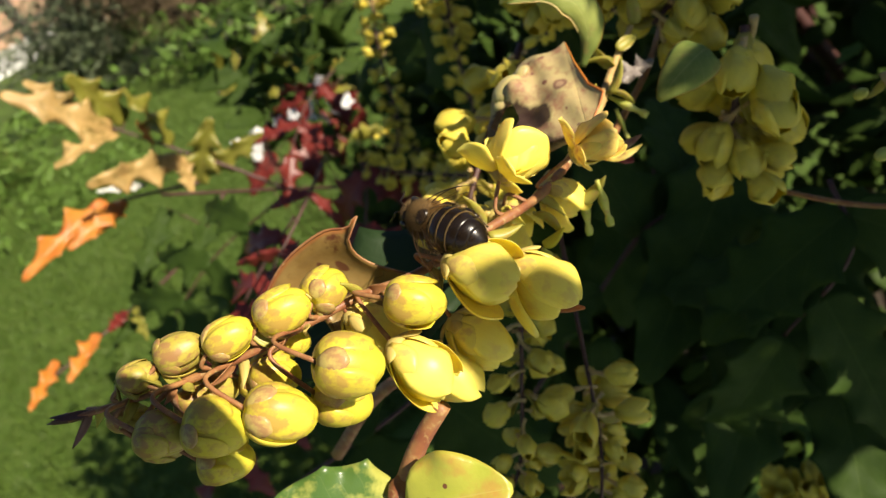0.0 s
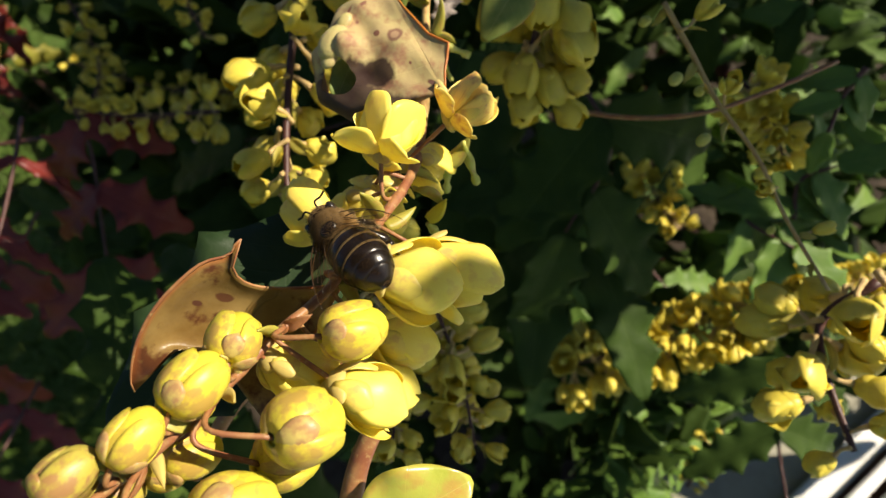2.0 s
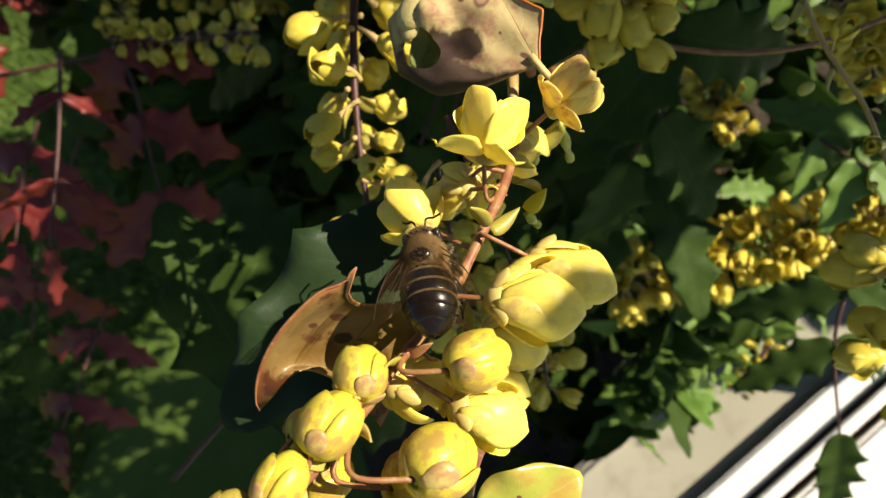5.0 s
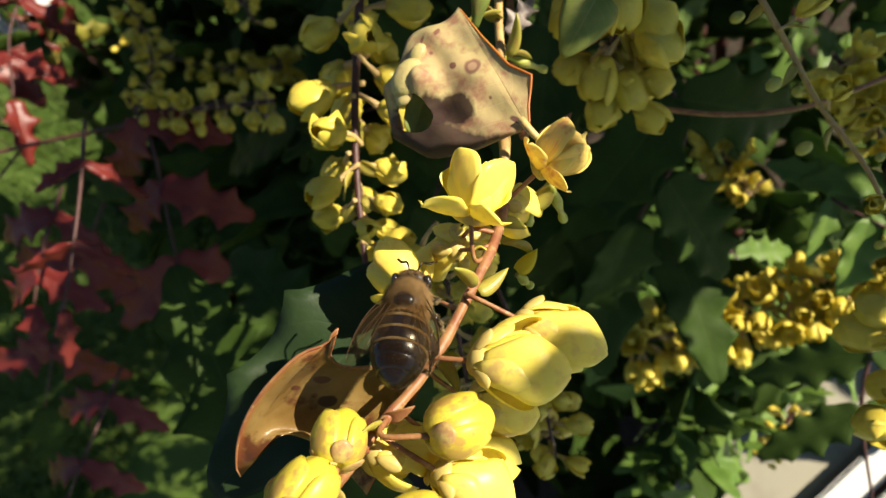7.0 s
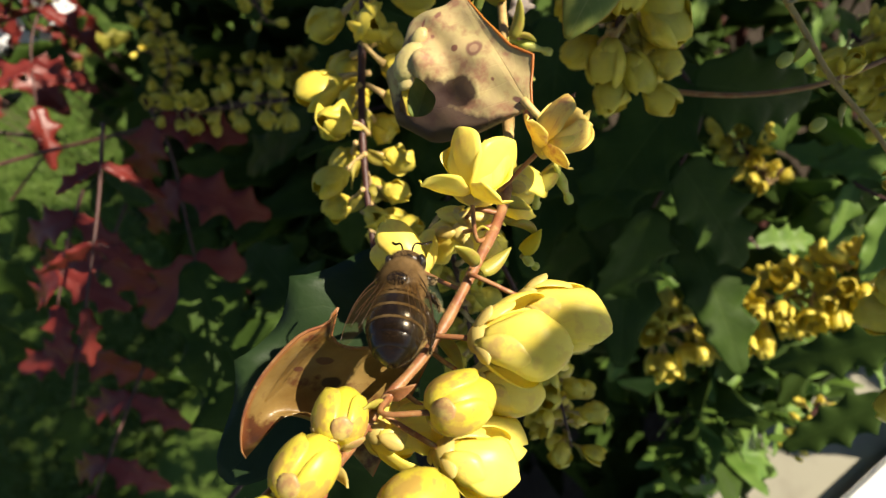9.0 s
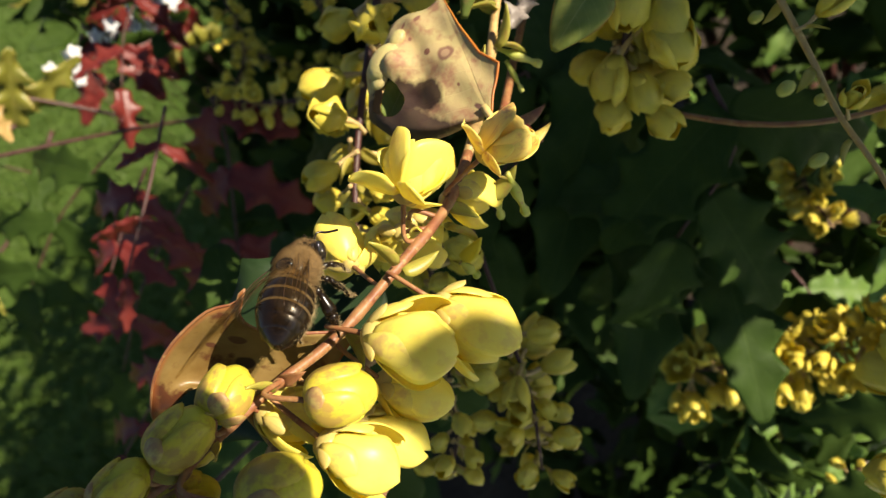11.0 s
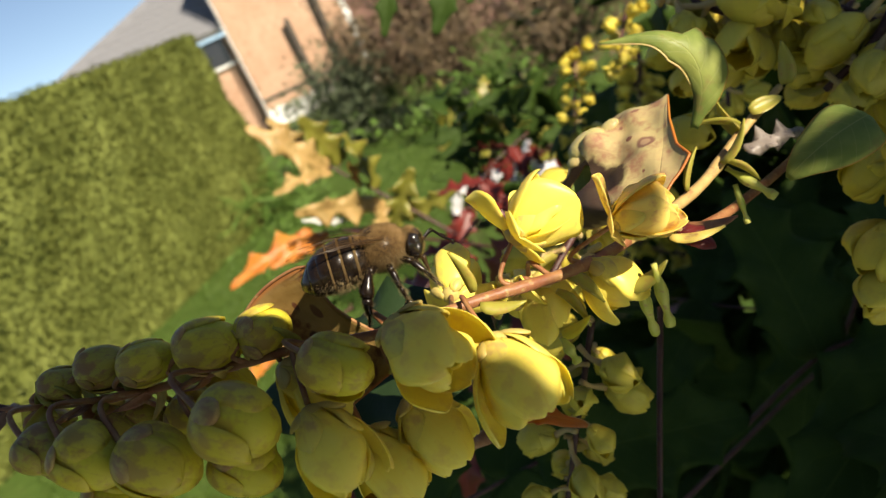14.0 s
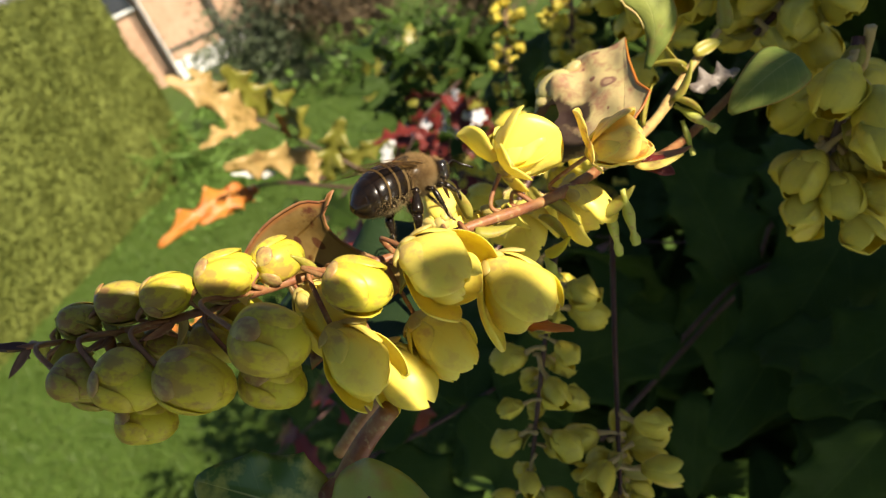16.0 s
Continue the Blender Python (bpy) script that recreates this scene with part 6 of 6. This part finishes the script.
mound("grey_shrub", (-5.75, 5.45, 0), (0.85, 0.85, 1.2), 4200, SHRUB_GREY, "grey-green shrub before the house", 41, 0.13, 0.022)
mound("brown_shrub", (-4.65, 5.95, 0), (1.25, 1.2, 2.1), 7000, SHRUB_BROWN, "brownish twiggy shrub before the house", 42, 0.13, 0.018)
mound("far_shrub", (-3.0, 5.6, 0), (1.0, 0.9, 1.5), 3000, SHRUB_BROWN, "brownish shrub at the far edge of the lawn", 43, 0.12, 0.02)
mound("green_shrub", (-3.5, 4.9, 0), (0.7, 0.6, 0.45), 1200, LEAF_MID, "low bright green plant by the lawn", 44, 0.09, 0.03)

# the house behind the hedge
house = thing("house", (-12.9, 9.4, 0.0), "pinkish brick house with a slate roof behind the hedge", "house")
wall_dir = Vector((0.64, 0.77, 0)).normalized()
wall_out = Vector((0.77, -0.64, 0)).normalized()
house_m = Matrix((wall_dir, -wall_out, Vector((0, 0, 1)))).transposed().to_4x4()
house_m = Matrix.Translation((-12.88, 9.44, 0)) @ house_m


def house_part(name, low, high, material, label="", parent=house, bevel=0.0):
    return slab(name, low, high, material, label, "", parent, bevel, house_m)


house_part("wall", (0.0, 0.0, 0.0), (2.6, 5.0, 4.4), BRICK, "sunlit pinkish brick wall")
house_part("plinth", (-0.02, -0.05, 0.0), (2.62, 0.0, 0.42), WHITE, "pale plinth")
house_part("ledge", (-0.02, -0.04, 0.62), (2.62, 0.0, 0.70), DARKWOOD, "dark string course")
house_part("drainpipe", (-0.06, -0.08, 0.0), (0.0, -0.02, 4.4), WHITE, "white drainpipe", bevel=0.03)
house_part("corner_trim", (2.60, -0.04, 0.0), (2.74, 0.10, 4.4), WHITE, "white corner trim")
house_part("post", (1.25, -0.25, 0.3), (1.37, -0.13, 2.1), DARKWOOD, "dark wooden post", bevel=0.02)
house_part("post", (2.05, -0.25, 0.5), (2.15, -0.13, 2.5), DARKWOOD, "dark wooden post", bevel=0.02)
house_part("wall", (2.74, 0.6, 0.0), (9.0, 5.0, 4.6), BRICK_DARK, "brick wall with its shade put into a darker colour")
house_part("wall", (-3.7, 0.5, 0.0), (-0.10, 5.0, 2.35), BRICK, "lower pinkish wall")
window = house_part("window", (-0.92, 0.42, 1.75), (-0.22, 0.50, 2.35), DARKGLASS, "dark window under the eaves")
house_part("window_frame", (-0.98, 0.40, 1.69), (-0.16, 0.46, 1.75), WHITE, "white window sill", parent=window)
roof_m = house_m @ Matrix.Translation((0, 0, 2.40)) @ Matrix.Rotation(radians(34), 4, "X")


def hip(x):
    """How far up the slope the roof reaches at x: its hip rises towards the taller wall."""
    return 0.96 + 0.74 * (x + 4.13)


outline = [(-5.0, 0.2), (-0.1, 0.2), (-0.1, hip(-0.1)), (-5.0, hip(-5.0))]
roof = under("roof", mesh_of("roof", [(x, y, z) for z in (-0.12, 0.0) for x, y in outline], [(3, 2, 1, 0), (4, 5, 6, 7)] + [(k, (k + 1) % 4, (k + 1) % 4 + 4, k + 4) for k in range(4)], SLATE, smooth=False), house, roof_m, "grey slate roof")
slate_piece = mesh_of("slate", [(0, 0, 0.016), (0.29, 0, 0.016), (0.29, 0.36, 0.004), (0, 0.36, 0.004), (0, 0, 0.004), (0.29, 0, 0.004)], [(0, 1, 2, 3), (4, 5, 1, 0), (0, 3, 4), (5, 2, 1)], SLATE, smooth=False)
for i in range(12):
    for j in range(17):
        x0, y0 = -5.0 + 0.30 * (j + 0.5 * (i % 2)), 0.2 + 0.32 * i
        if y0 + 0.30 < hip(x0) and x0 < -0.38:
            under("slate", slate_piece, roof, roof_m @ Matrix.Translation((x0, y0, 0.004)))

# white window frame and cream sill low beside the shrub
frame_m = leaf_pose((0.038, 0.081, 0.82), (0.291, 0.193, 0.82), (0, 0, 1))
sill = thing("window_sill", frame_m.translation, "cream window sill with a white framed pane beside the shrub", "window")
slab("board", (0.0, -0.30, -0.02), (0.0575, 1.0, 0.0), CREAM, "cream painted sill board, dimmed in colour for part shade", "", sill, 0.003, frame_m)
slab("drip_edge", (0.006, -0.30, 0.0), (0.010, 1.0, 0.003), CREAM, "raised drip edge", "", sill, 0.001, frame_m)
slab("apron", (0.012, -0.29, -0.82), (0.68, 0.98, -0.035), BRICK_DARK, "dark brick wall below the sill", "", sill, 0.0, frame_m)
slab("frame_bar", (0.0585, -0.30, -0.015), (0.074, 1.0, 0.012), WHITE, "white frame bar", "", sill, 0.002, frame_m)
slab("frame_bar", (0.0775, -0.30, -0.015), (0.084, 1.0, 0.020), WHITE, "white frame bar", "", sill, 0.001, frame_m)
slab("frame_bar", (0.090, -0.30, -0.02), (0.118, 1.0, 0.012), WHITE, "white frame bar", "", sill, 0.003, frame_m)
slab("pane", (0.119, -0.30, -0.03), (0.70, 1.0, -0.008), PANE, "pale reflecting pane", "", sill, 0.0, frame_m)

# ---- the bee ----
BEE_ROWS = [
    (0, (-0.0113, 0.0328, 1.2012), (0.0000, 0.0251, 1.1999), (0.04, -0.62, 0.78)),
    (0.5, (-0.0103, 0.0341, 1.2008), (-0.0022, 0.0245, 1.2003), (0.04, -0.62, 0.78)),
    (1, (-0.0100, 0.0336, 1.1997), (-0.0023, 0.0238, 1.2007), (0.04, -0.62, 0.78)),
    (1.5, (-0.0094, 0.0339, 1.2001), (-0.0040, 0.0226, 1.2002), (0.04, -0.62, 0.78)),
    (2, (-0.0094, 0.0339, 1.2000), (-0.0041, 0.0227, 1.2009), (0.04, -0.62, 0.78)),
    (2.5, (-0.0107, 0.0340, 1.1986), (-0.0035, 0.0244, 1.2006), (0.04, -0.62, 0.78)),
    (3, (-0.0118, 0.0352, 1.1983), (-0.0054, 0.0258, 1.2026), (0.04, -0.62, 0.78)),
    (3.5, (-0.0119, 0.0338, 1.1978), (-0.0038, 0.0260, 1.2025), (0.04, -0.62, 0.78)),
    (4, (-0.0119, 0.0344, 1.1980), (-0.0071, 0.0238, 1.2017), (0.04, -0.62, 0.78)),
    (6.5, (-0.0091, 0.0350, 1.2009), (-0.0115, 0.0236, 1.2043), (0.05, -0.50, 0.86)),
    (7, (-0.0086, 0.0352, 1.2011), (-0.0116, 0.0238, 1.2041), (0.05, -0.50, 0.86)),
    (7.5, (-0.0094, 0.0346, 1.2003), (-0.0116, 0.0233, 1.2042), (0.05, -0.50, 0.86)),
    (8, (-0.0092, 0.0352, 1.2012), (-0.0118, 0.0237, 1.2041), (0.05, -0.50, 0.86)),
    (10.5, (-0.0095, 0.0352, 1.2011), (-0.0119, 0.0236, 1.2042), (0.00, -0.40, 0.90)),
    (11, (-0.0104, 0.0355, 1.2015), (-0.0116, 0.0237, 1.2044), (-0.04, -0.29, 0.93)),
    (11.5, (-0.0101, 0.0355, 1.2018), (-0.0118, 0.0237, 1.2043), (-0.07, -0.18, 0.95)),
    (12, (-0.0098, 0.0353, 1.2015), (-0.0118, 0.0237, 1.2047), (-0.11, -0.06, 0.97)),
    (12.5, (-0.0097, 0.0351, 1.2015), (-0.0121, 0.0237, 1.2052), (-0.15, 0.05, 1.00)),
    (13, (-0.0085, 0.0349, 1.2011), (-0.0126, 0.0240, 1.2048), (-0.15, 0.05, 1.00)),
    (13.5, (-0.0082, 0.0351, 1.2013), (-0.0127, 0.0244, 1.2054), (-0.15, 0.05, 1.00)),
    (14, (-0.0064, 0.0345, 1.2021), (-0.0142, 0.0252, 1.2044), (-0.15, 0.05, 1.00)),
    (14.5, (-0.0052, 0.0351, 1.2014), (-0.0134, 0.0261, 1.2042), (-0.15, 0.05, 1.00)),
    (15, (-0.0050, 0.0357, 1.2017), (-0.0131, 0.0265, 1.2046), (-0.15, 0.05, 1.00)),
    (15.5, (-0.0052, 0.0363, 1.2011), (-0.0115, 0.0264, 1.2042), (-0.15, 0.05, 1.00)),
    (16, (-0.0061, 0.0372, 1.2007), (-0.0095, 0.0261, 1.2044), (-0.15, 0.05, 1.00)),
]

bee = thing("honey_bee", (0, 0, 0), "dark honey bee with tawny fur and pale banded abdomen", "bee")
WORLD_OF[bee.name] = Matrix()


def ring_body(profile, material_sides=20, squash=0.9):
    """A body of revolution along -y from (y, radius, drop) rows."""
    verts, faces = [], []
    for y, rr, drop in profile:
        for k in range(material_sides):
            a = 2 * math.pi * k / material_sides
            verts.append((rr * math.cos(a), y, drop + rr * squash * math.sin(a)))
    n = material_sides
    for i in range(len(profile) - 1):
        for k in range(n):
            a, b = i * n + k, i * n + (k + 1) % n
            faces.append((a, a + n, b + n, b))
    faces += [tuple(range(n)), tuple(range((len(profile) - 1) * n + n - 1, (len(profile) - 1) * n - 1, -1))]
    return verts, faces


def hairs(name, centre, radii, count, long, material, parent, seed, hollow=None):
    """Fine tapering hairs standing on an ellipsoid."""
    r = random.Random(seed)
    pieces = []
    for _ in range(count):
        d = Vector([r.gauss(0, 1) for _ in range(3)]).normalized()
        if hollow and hollow(d):
            continue
        p = Vector(centre) + Vector([d[i] * radii[i] for i in range(3)])
        n = Vector([d[i] / radii[i] for i in range(3)]).normalized()
        way = (n + Vector([r.uniform(-0.6, 0.6) for _ in range(3)]) + Vector((0, -0.35, 0))).normalized() * long * r.uniform(0.6, 1.25)
        side = way.orthogonal().normalized() * 0.017 * MM
        other = way.cross(side).normalized() * 0.015 * MM
        pieces.append(([p - n * 0.0001 + side, p - n * 0.0001 - side * 0.5 + other, p - n * 0.0001 - side * 0.5 - other, p + way], [(0, 1, 3), (1, 2, 3), (2, 0, 3)]))
    return under(name, joined(name, pieces, material), parent, None, "", "stuff")


# thorax about the origin, head ahead in +y, abdomen behind, back to +z
thorax = under("thorax", joined("thorax", [moved(ball_arrays(2.0 * MM, 2.25 * MM, 1.95 * MM, 14, 18), Matrix())], CHITIN_BROWN), bee)
under("shield", joined("shield", [moved(ball_arrays(1.0 * MM, 0.75 * MM, 0.35 * MM, 8, 14), Matrix.Translation((0, -0.9 * MM, 1.78 * MM)) @ Matrix.Rotation(radians(22), 4, "X"))], CHITIN), thorax, None, "bare glossy shield on the back")
hairs("fur", (0, 0, 0), (2.0 * MM, 2.25 * MM, 1.95 * MM), 15000, 0.62 * MM, FUZZ, thorax, 1)
hairs("fur", (0, 0.2 * MM, -0.3 * MM), (1.8 * MM, 1.9 * MM, 1.7 * MM), 3000, 0.95 * MM, FUZZ_PALE, thorax, 2, lambda d: d.z > -0.1)
head = under("head", joined("head", [moved(ball_arrays(1.75 * MM, 1.05 * MM, 1.65 * MM, 12, 16), Matrix.Translation((0, 2.95 * MM, -0.55 * MM)) @ Matrix.Rotation(radians(-14), 4, "X"))], CHITIN), bee)
for s in (1, -1):
    under("eye", joined("eye", [moved(ball_arrays(0.55 * MM, 0.80 * MM, 1.2 * MM, 10, 14), Matrix.Translation((s * 1.42 * MM, 2.95 * MM, -0.45 * MM)) @ Matrix.Rotation(radians(s * 12), 4, "Y"))], EYE), head, None, "black compound eye")
    line = smooth_line([(s * 0.3 * MM, 3.9 * MM, -0.4 * MM), (s * 0.7 * MM, 5.0 * MM, 0.3 * MM), (s * 1.4 * MM, 5.6 * MM, -0.3 * MM), (s * 2.0 * MM, 6.6 * MM, -1.0 * MM)], 5)
    under("antenna", tube("antenna", line, [0.10 * MM, 0.10 * MM, 0.13 * MM, 0.13 * MM], CHITIN, 7), head)
hairs("fur", (0, 2.9 * MM, -0.4 * MM), (1.6 * MM, 1.0 * MM, 1.6 * MM), 2200, 0.42 * MM, FUZZ, head, 3, lambda d: abs(d.x) > 0.75)
mouth = smooth_line([(0, 3.6 * MM, -1.9 * MM), (0, 3.7 * MM, -2.7 * MM), (0, 3.9 * MM, -3.6 * MM)], 4)
under("tongue", tube("tongue", mouth, [0.3 * MM, 0.22 * MM, 0.08 * MM], CHITIN_BROWN, 7), head)

# abdomen of overlapping plates, each with a pale hind band
edges = [-1.5, -2.7, -4.0, -5.2, -6.3, -7.3, -8.2]
width = [1.65, 2.30, 2.52, 2.48, 2.22, 1.66, 0.45]
abdomen = under("abdomen", joined("abdomen", [ring_body([(y * MM, w * 0.93 * MM, (-0.25 - 0.05 * (y + 1.5) ** 2 * 0.55) * MM) for y, w in zip(edges, width)])], CHITIN_BROWN), bee)
for i in range(6):
    y0, y1 = edges[i] + (0.15 if i else 0), edges[i + 1]
    w0, w1 = width[i], width[i + 1]
    rows_ = []
    for k in range(6):
        t = k / 5
        y = y0 + (y1 - y0) * t
        w = w0 + (w1 - w0) * t + 0.13 * math.sin(math.pi * min(1, t * 0.9 + 0.1)) + 0.05
        rows_.append((y * MM, w * MM, (-0.25 - 0.05 * (y + 1.5) ** 2 * 0.55) * MM))
    plate = under("plate", joined("plate", [ring_body(rows_, 24)], CHITIN), abdomen)
    if i < 3:
        band = [(y1 * MM + d * MM, (w1 + 0.20 + (0.10 * d if i < 4 else 0.30 * d)) * MM, (-0.25 - 0.05 * (y1 + 1.5) ** 2 * 0.55) * MM) for d in (0.20 - 0.04 * i, 0.07, -0.02, -0.07)]
        under("hair_band", joined("hair_band", [ring_body(band, 24)], BAND), abdomen, None, "pale band of short hair")
hairs("fur", (0, -4.5 * MM, -0.8 * MM), (2.55 * MM, 3.5 * MM, 2.3 * MM), 2600, 0.50 * MM, FUZZ_PALE, abdomen, 4, lambda d: d.z > -0.25)
hairs("fur", (0, -2.2 * MM, -0.3 * MM), (2.1 * MM, 0.95 * MM, 2.0 * MM), 1800, 0.6 * MM, FUZZ, abdomen, 5)


def wing(side, length, width_, sweep, lift, root):
    """A clear wing with raised veins."""
    nu, nv = 15, 7
    s, v = np.meshgrid(np.linspace(0, 1, nu), np.linspace(0, 1, nv), indexing="ij")
    chord = width_ * (0.16 + 0.84 * np.sin(np.pi * np.clip(s * 0.72 + 0.10, 0, 1)) ** 0.9) * np.sqrt(np.clip(1 - s ** 7, 0.02, 1))
    x, y = -length * s, chord * (0.28 - v)
    z = 0.05 * length * np.sin(np.pi * s) + 0.04 * width_ * np.sin(v * 9 + s * 5)
    pts = np.stack([y * side, x, z], -1)
    spread, folded = (Matrix.Translation(root) @ Matrix.Rotation(radians(side * turn), 4, "Z") @ Matrix.Rotation(radians(lift), 4, "X") @ Matrix.Rotation(radians(side * tip), 4, "Y") for turn, tip in zip(sweep, (4, 18)))
    m = spread
    ob = under("wing", sheet("wing", pts, 0.02 * MM, WING), bee, m, "smoky translucent wing")
    for col, r_ in ((0, 0.07), (2, 0.035), (4, 0.028)):
        line = [Vector(p) for p in pts[: nu - (1 if col == 0 else 3), col]]
        under("vein", tube("vein", line, [r_ * MM, 0.03 * MM], CHITIN_BROWN, 5), ob, m)
    return ob, spread, folded


WINGS = []
for s in (1, -1):
    WINGS.append(wing(s, 9.2 * MM, 3.0 * MM, (26, 15), -4, (s * 1.35 * MM, 0.3 * MM, 1.05 * MM)))
    WINGS.append(wing(s, 6.4 * MM, 2.1 * MM, (34, 20), -8, (s * 1.45 * MM, -0.4 * MM, 0.8 * MM)))


def bee_leg(points, radii, hairy):
    pieces = []
    for (a, b), (r0, r1) in zip(zip(points, points[1:]), radii):
        a, b = Vector(a) * MM, Vector(b) * MM
        line = [a.lerp(b, k / 5) for k in range(6)]
        pieces.append(tube_arrays(line, [r0 * 0.7 * MM, r0 * MM, (r0 + r1) / 2 * MM, r1 * MM, r1 * 0.85 * MM], 7))
    leg_ob = under("leg", joined("leg", pieces, CHITIN), bee)
    if hairy:
        r = random.Random(8)
        tiny = []
        for (a, b), (r0, r1) in list(zip(zip(points, points[1:]), radii))[:4]:
            a, b = Vector(a) * MM, Vector(b) * MM
            for _ in range(110):
                p = a.lerp(b, r.random())
                d = Vector([r.gauss(0, 1) for _ in range(3)]).normalized()
                q = p + d * r0 * 0.8 * MM
                o = d.orthogonal().normalized() * 0.02 * MM
                tiny.append(([q + o, q - o, q + d * 0.35 * MM], [(0, 1, 2)]))
        under("fur", joined("fur", tiny, FUZZ_PALE), leg_ob, None, "", "stuff")


for s in (1, -1):
    bee_leg([(s * 0.8, 1.3, -1.3), (s * 1.9, 2.2, -1.7), (s * 2.5, 3.2, -2.9), (s * 2.0, 3.9, -4.2), (s * 1.9, 4.5, -4.9)], [(0.30, 0.34), (0.34, 0.26), (0.22, 0.16), (0.12, 0.09)], True)
    bee_leg([(s * 0.9, 0.1, -1.5), (s * 2.5, 0.2, -1.9), (s * 3.0, 0.5, -3.6), (s * 2.9, 0.9, -5.0), (s * 3.1, 1.4, -5.6)], [(0.32, 0.36), (0.34, 0.28), (0.22, 0.16), (0.12, 0.09)], True)
    bee_leg([(s * 0.9, -0.9, -1.4), (s * 2.3, -1.9, -1.6), (s * 2.7, -2.7, -3.7), (s * 2.4, -2.9, -5.4), (s * 2.2, -3.2, -6.6)], [(0.36, 0.48), (0.44, 0.72), (0.58, 0.34), (0.16, 0.12)], True)


# the hand-held compact camera that films, behind its own lens: its shade falls on the buds
gadget = thing("compact_camera", (0, 0, 0), "dark grey compact camera held close to the flowers", "camera")
WORLD_OF[gadget.name] = Matrix()
body_outline = [(-0.075, -0.032), (0.041, -0.032), (0.041, 0.018), (0.024, 0.0355), (-0.075, 0.0355)]
body_shape = bmesh.new()
bottom = body_shape.faces.new([body_shape.verts.new((x, y, 0.002)) for x, y in body_outline])
risen = bmesh.ops.extrude_face_region(body_shape, geom=[bottom])["geom"]
bmesh.ops.translate(body_shape, vec=(0, 0, 0.026), verts=[v for v in risen if isinstance(v, bmesh.types.BMVert)])
bmesh.ops.recalc_face_normals(body_shape, faces=body_shape.faces[:])
bmesh.ops.bevel(body_shape, geom=body_shape.edges[:], offset=0.002, segments=2, affect="EDGES")
body_mesh = bpy.data.meshes.new("body")
body_shape.to_mesh(body_mesh)
body_shape.free()
body_mesh.materials.append(DARKWOOD)
under("body", body_mesh, gadget)
slab("grip", (0.010, -0.030, 0.028), (0.024, 0.022, 0.033), CHITIN, "", "", gadget, 0.002)


def bee_pose(front, tail, up):
    """The bee's pose from the places of its face and of its abdomen's tip."""
    front, tail = Vector(front), Vector(tail)
    y = (front - tail).normalized()
    z = (Vector(up) - y * Vector(up).dot(y)).normalized()
    x = y.cross(z)
    return Matrix.Translation(tail.lerp(front, 0.685)) @ Matrix((x, y, z)).transposed().to_4x4()


def motions():
    walk(bee, [(t, bee_pose(front, tail, up)) for t, front, tail, up in BEE_ROWS])
    for ob, spread, folded in WINGS:
        walk(ob, [(0, spread), (4.4, spread), (5.8, folded), (16, folded)])
    back = Matrix.Translation((0, 0, 0.009))
    walk(gadget, [(t, look(eye, target, roll) @ back) for t, eye, target, roll in PATH])


motions()
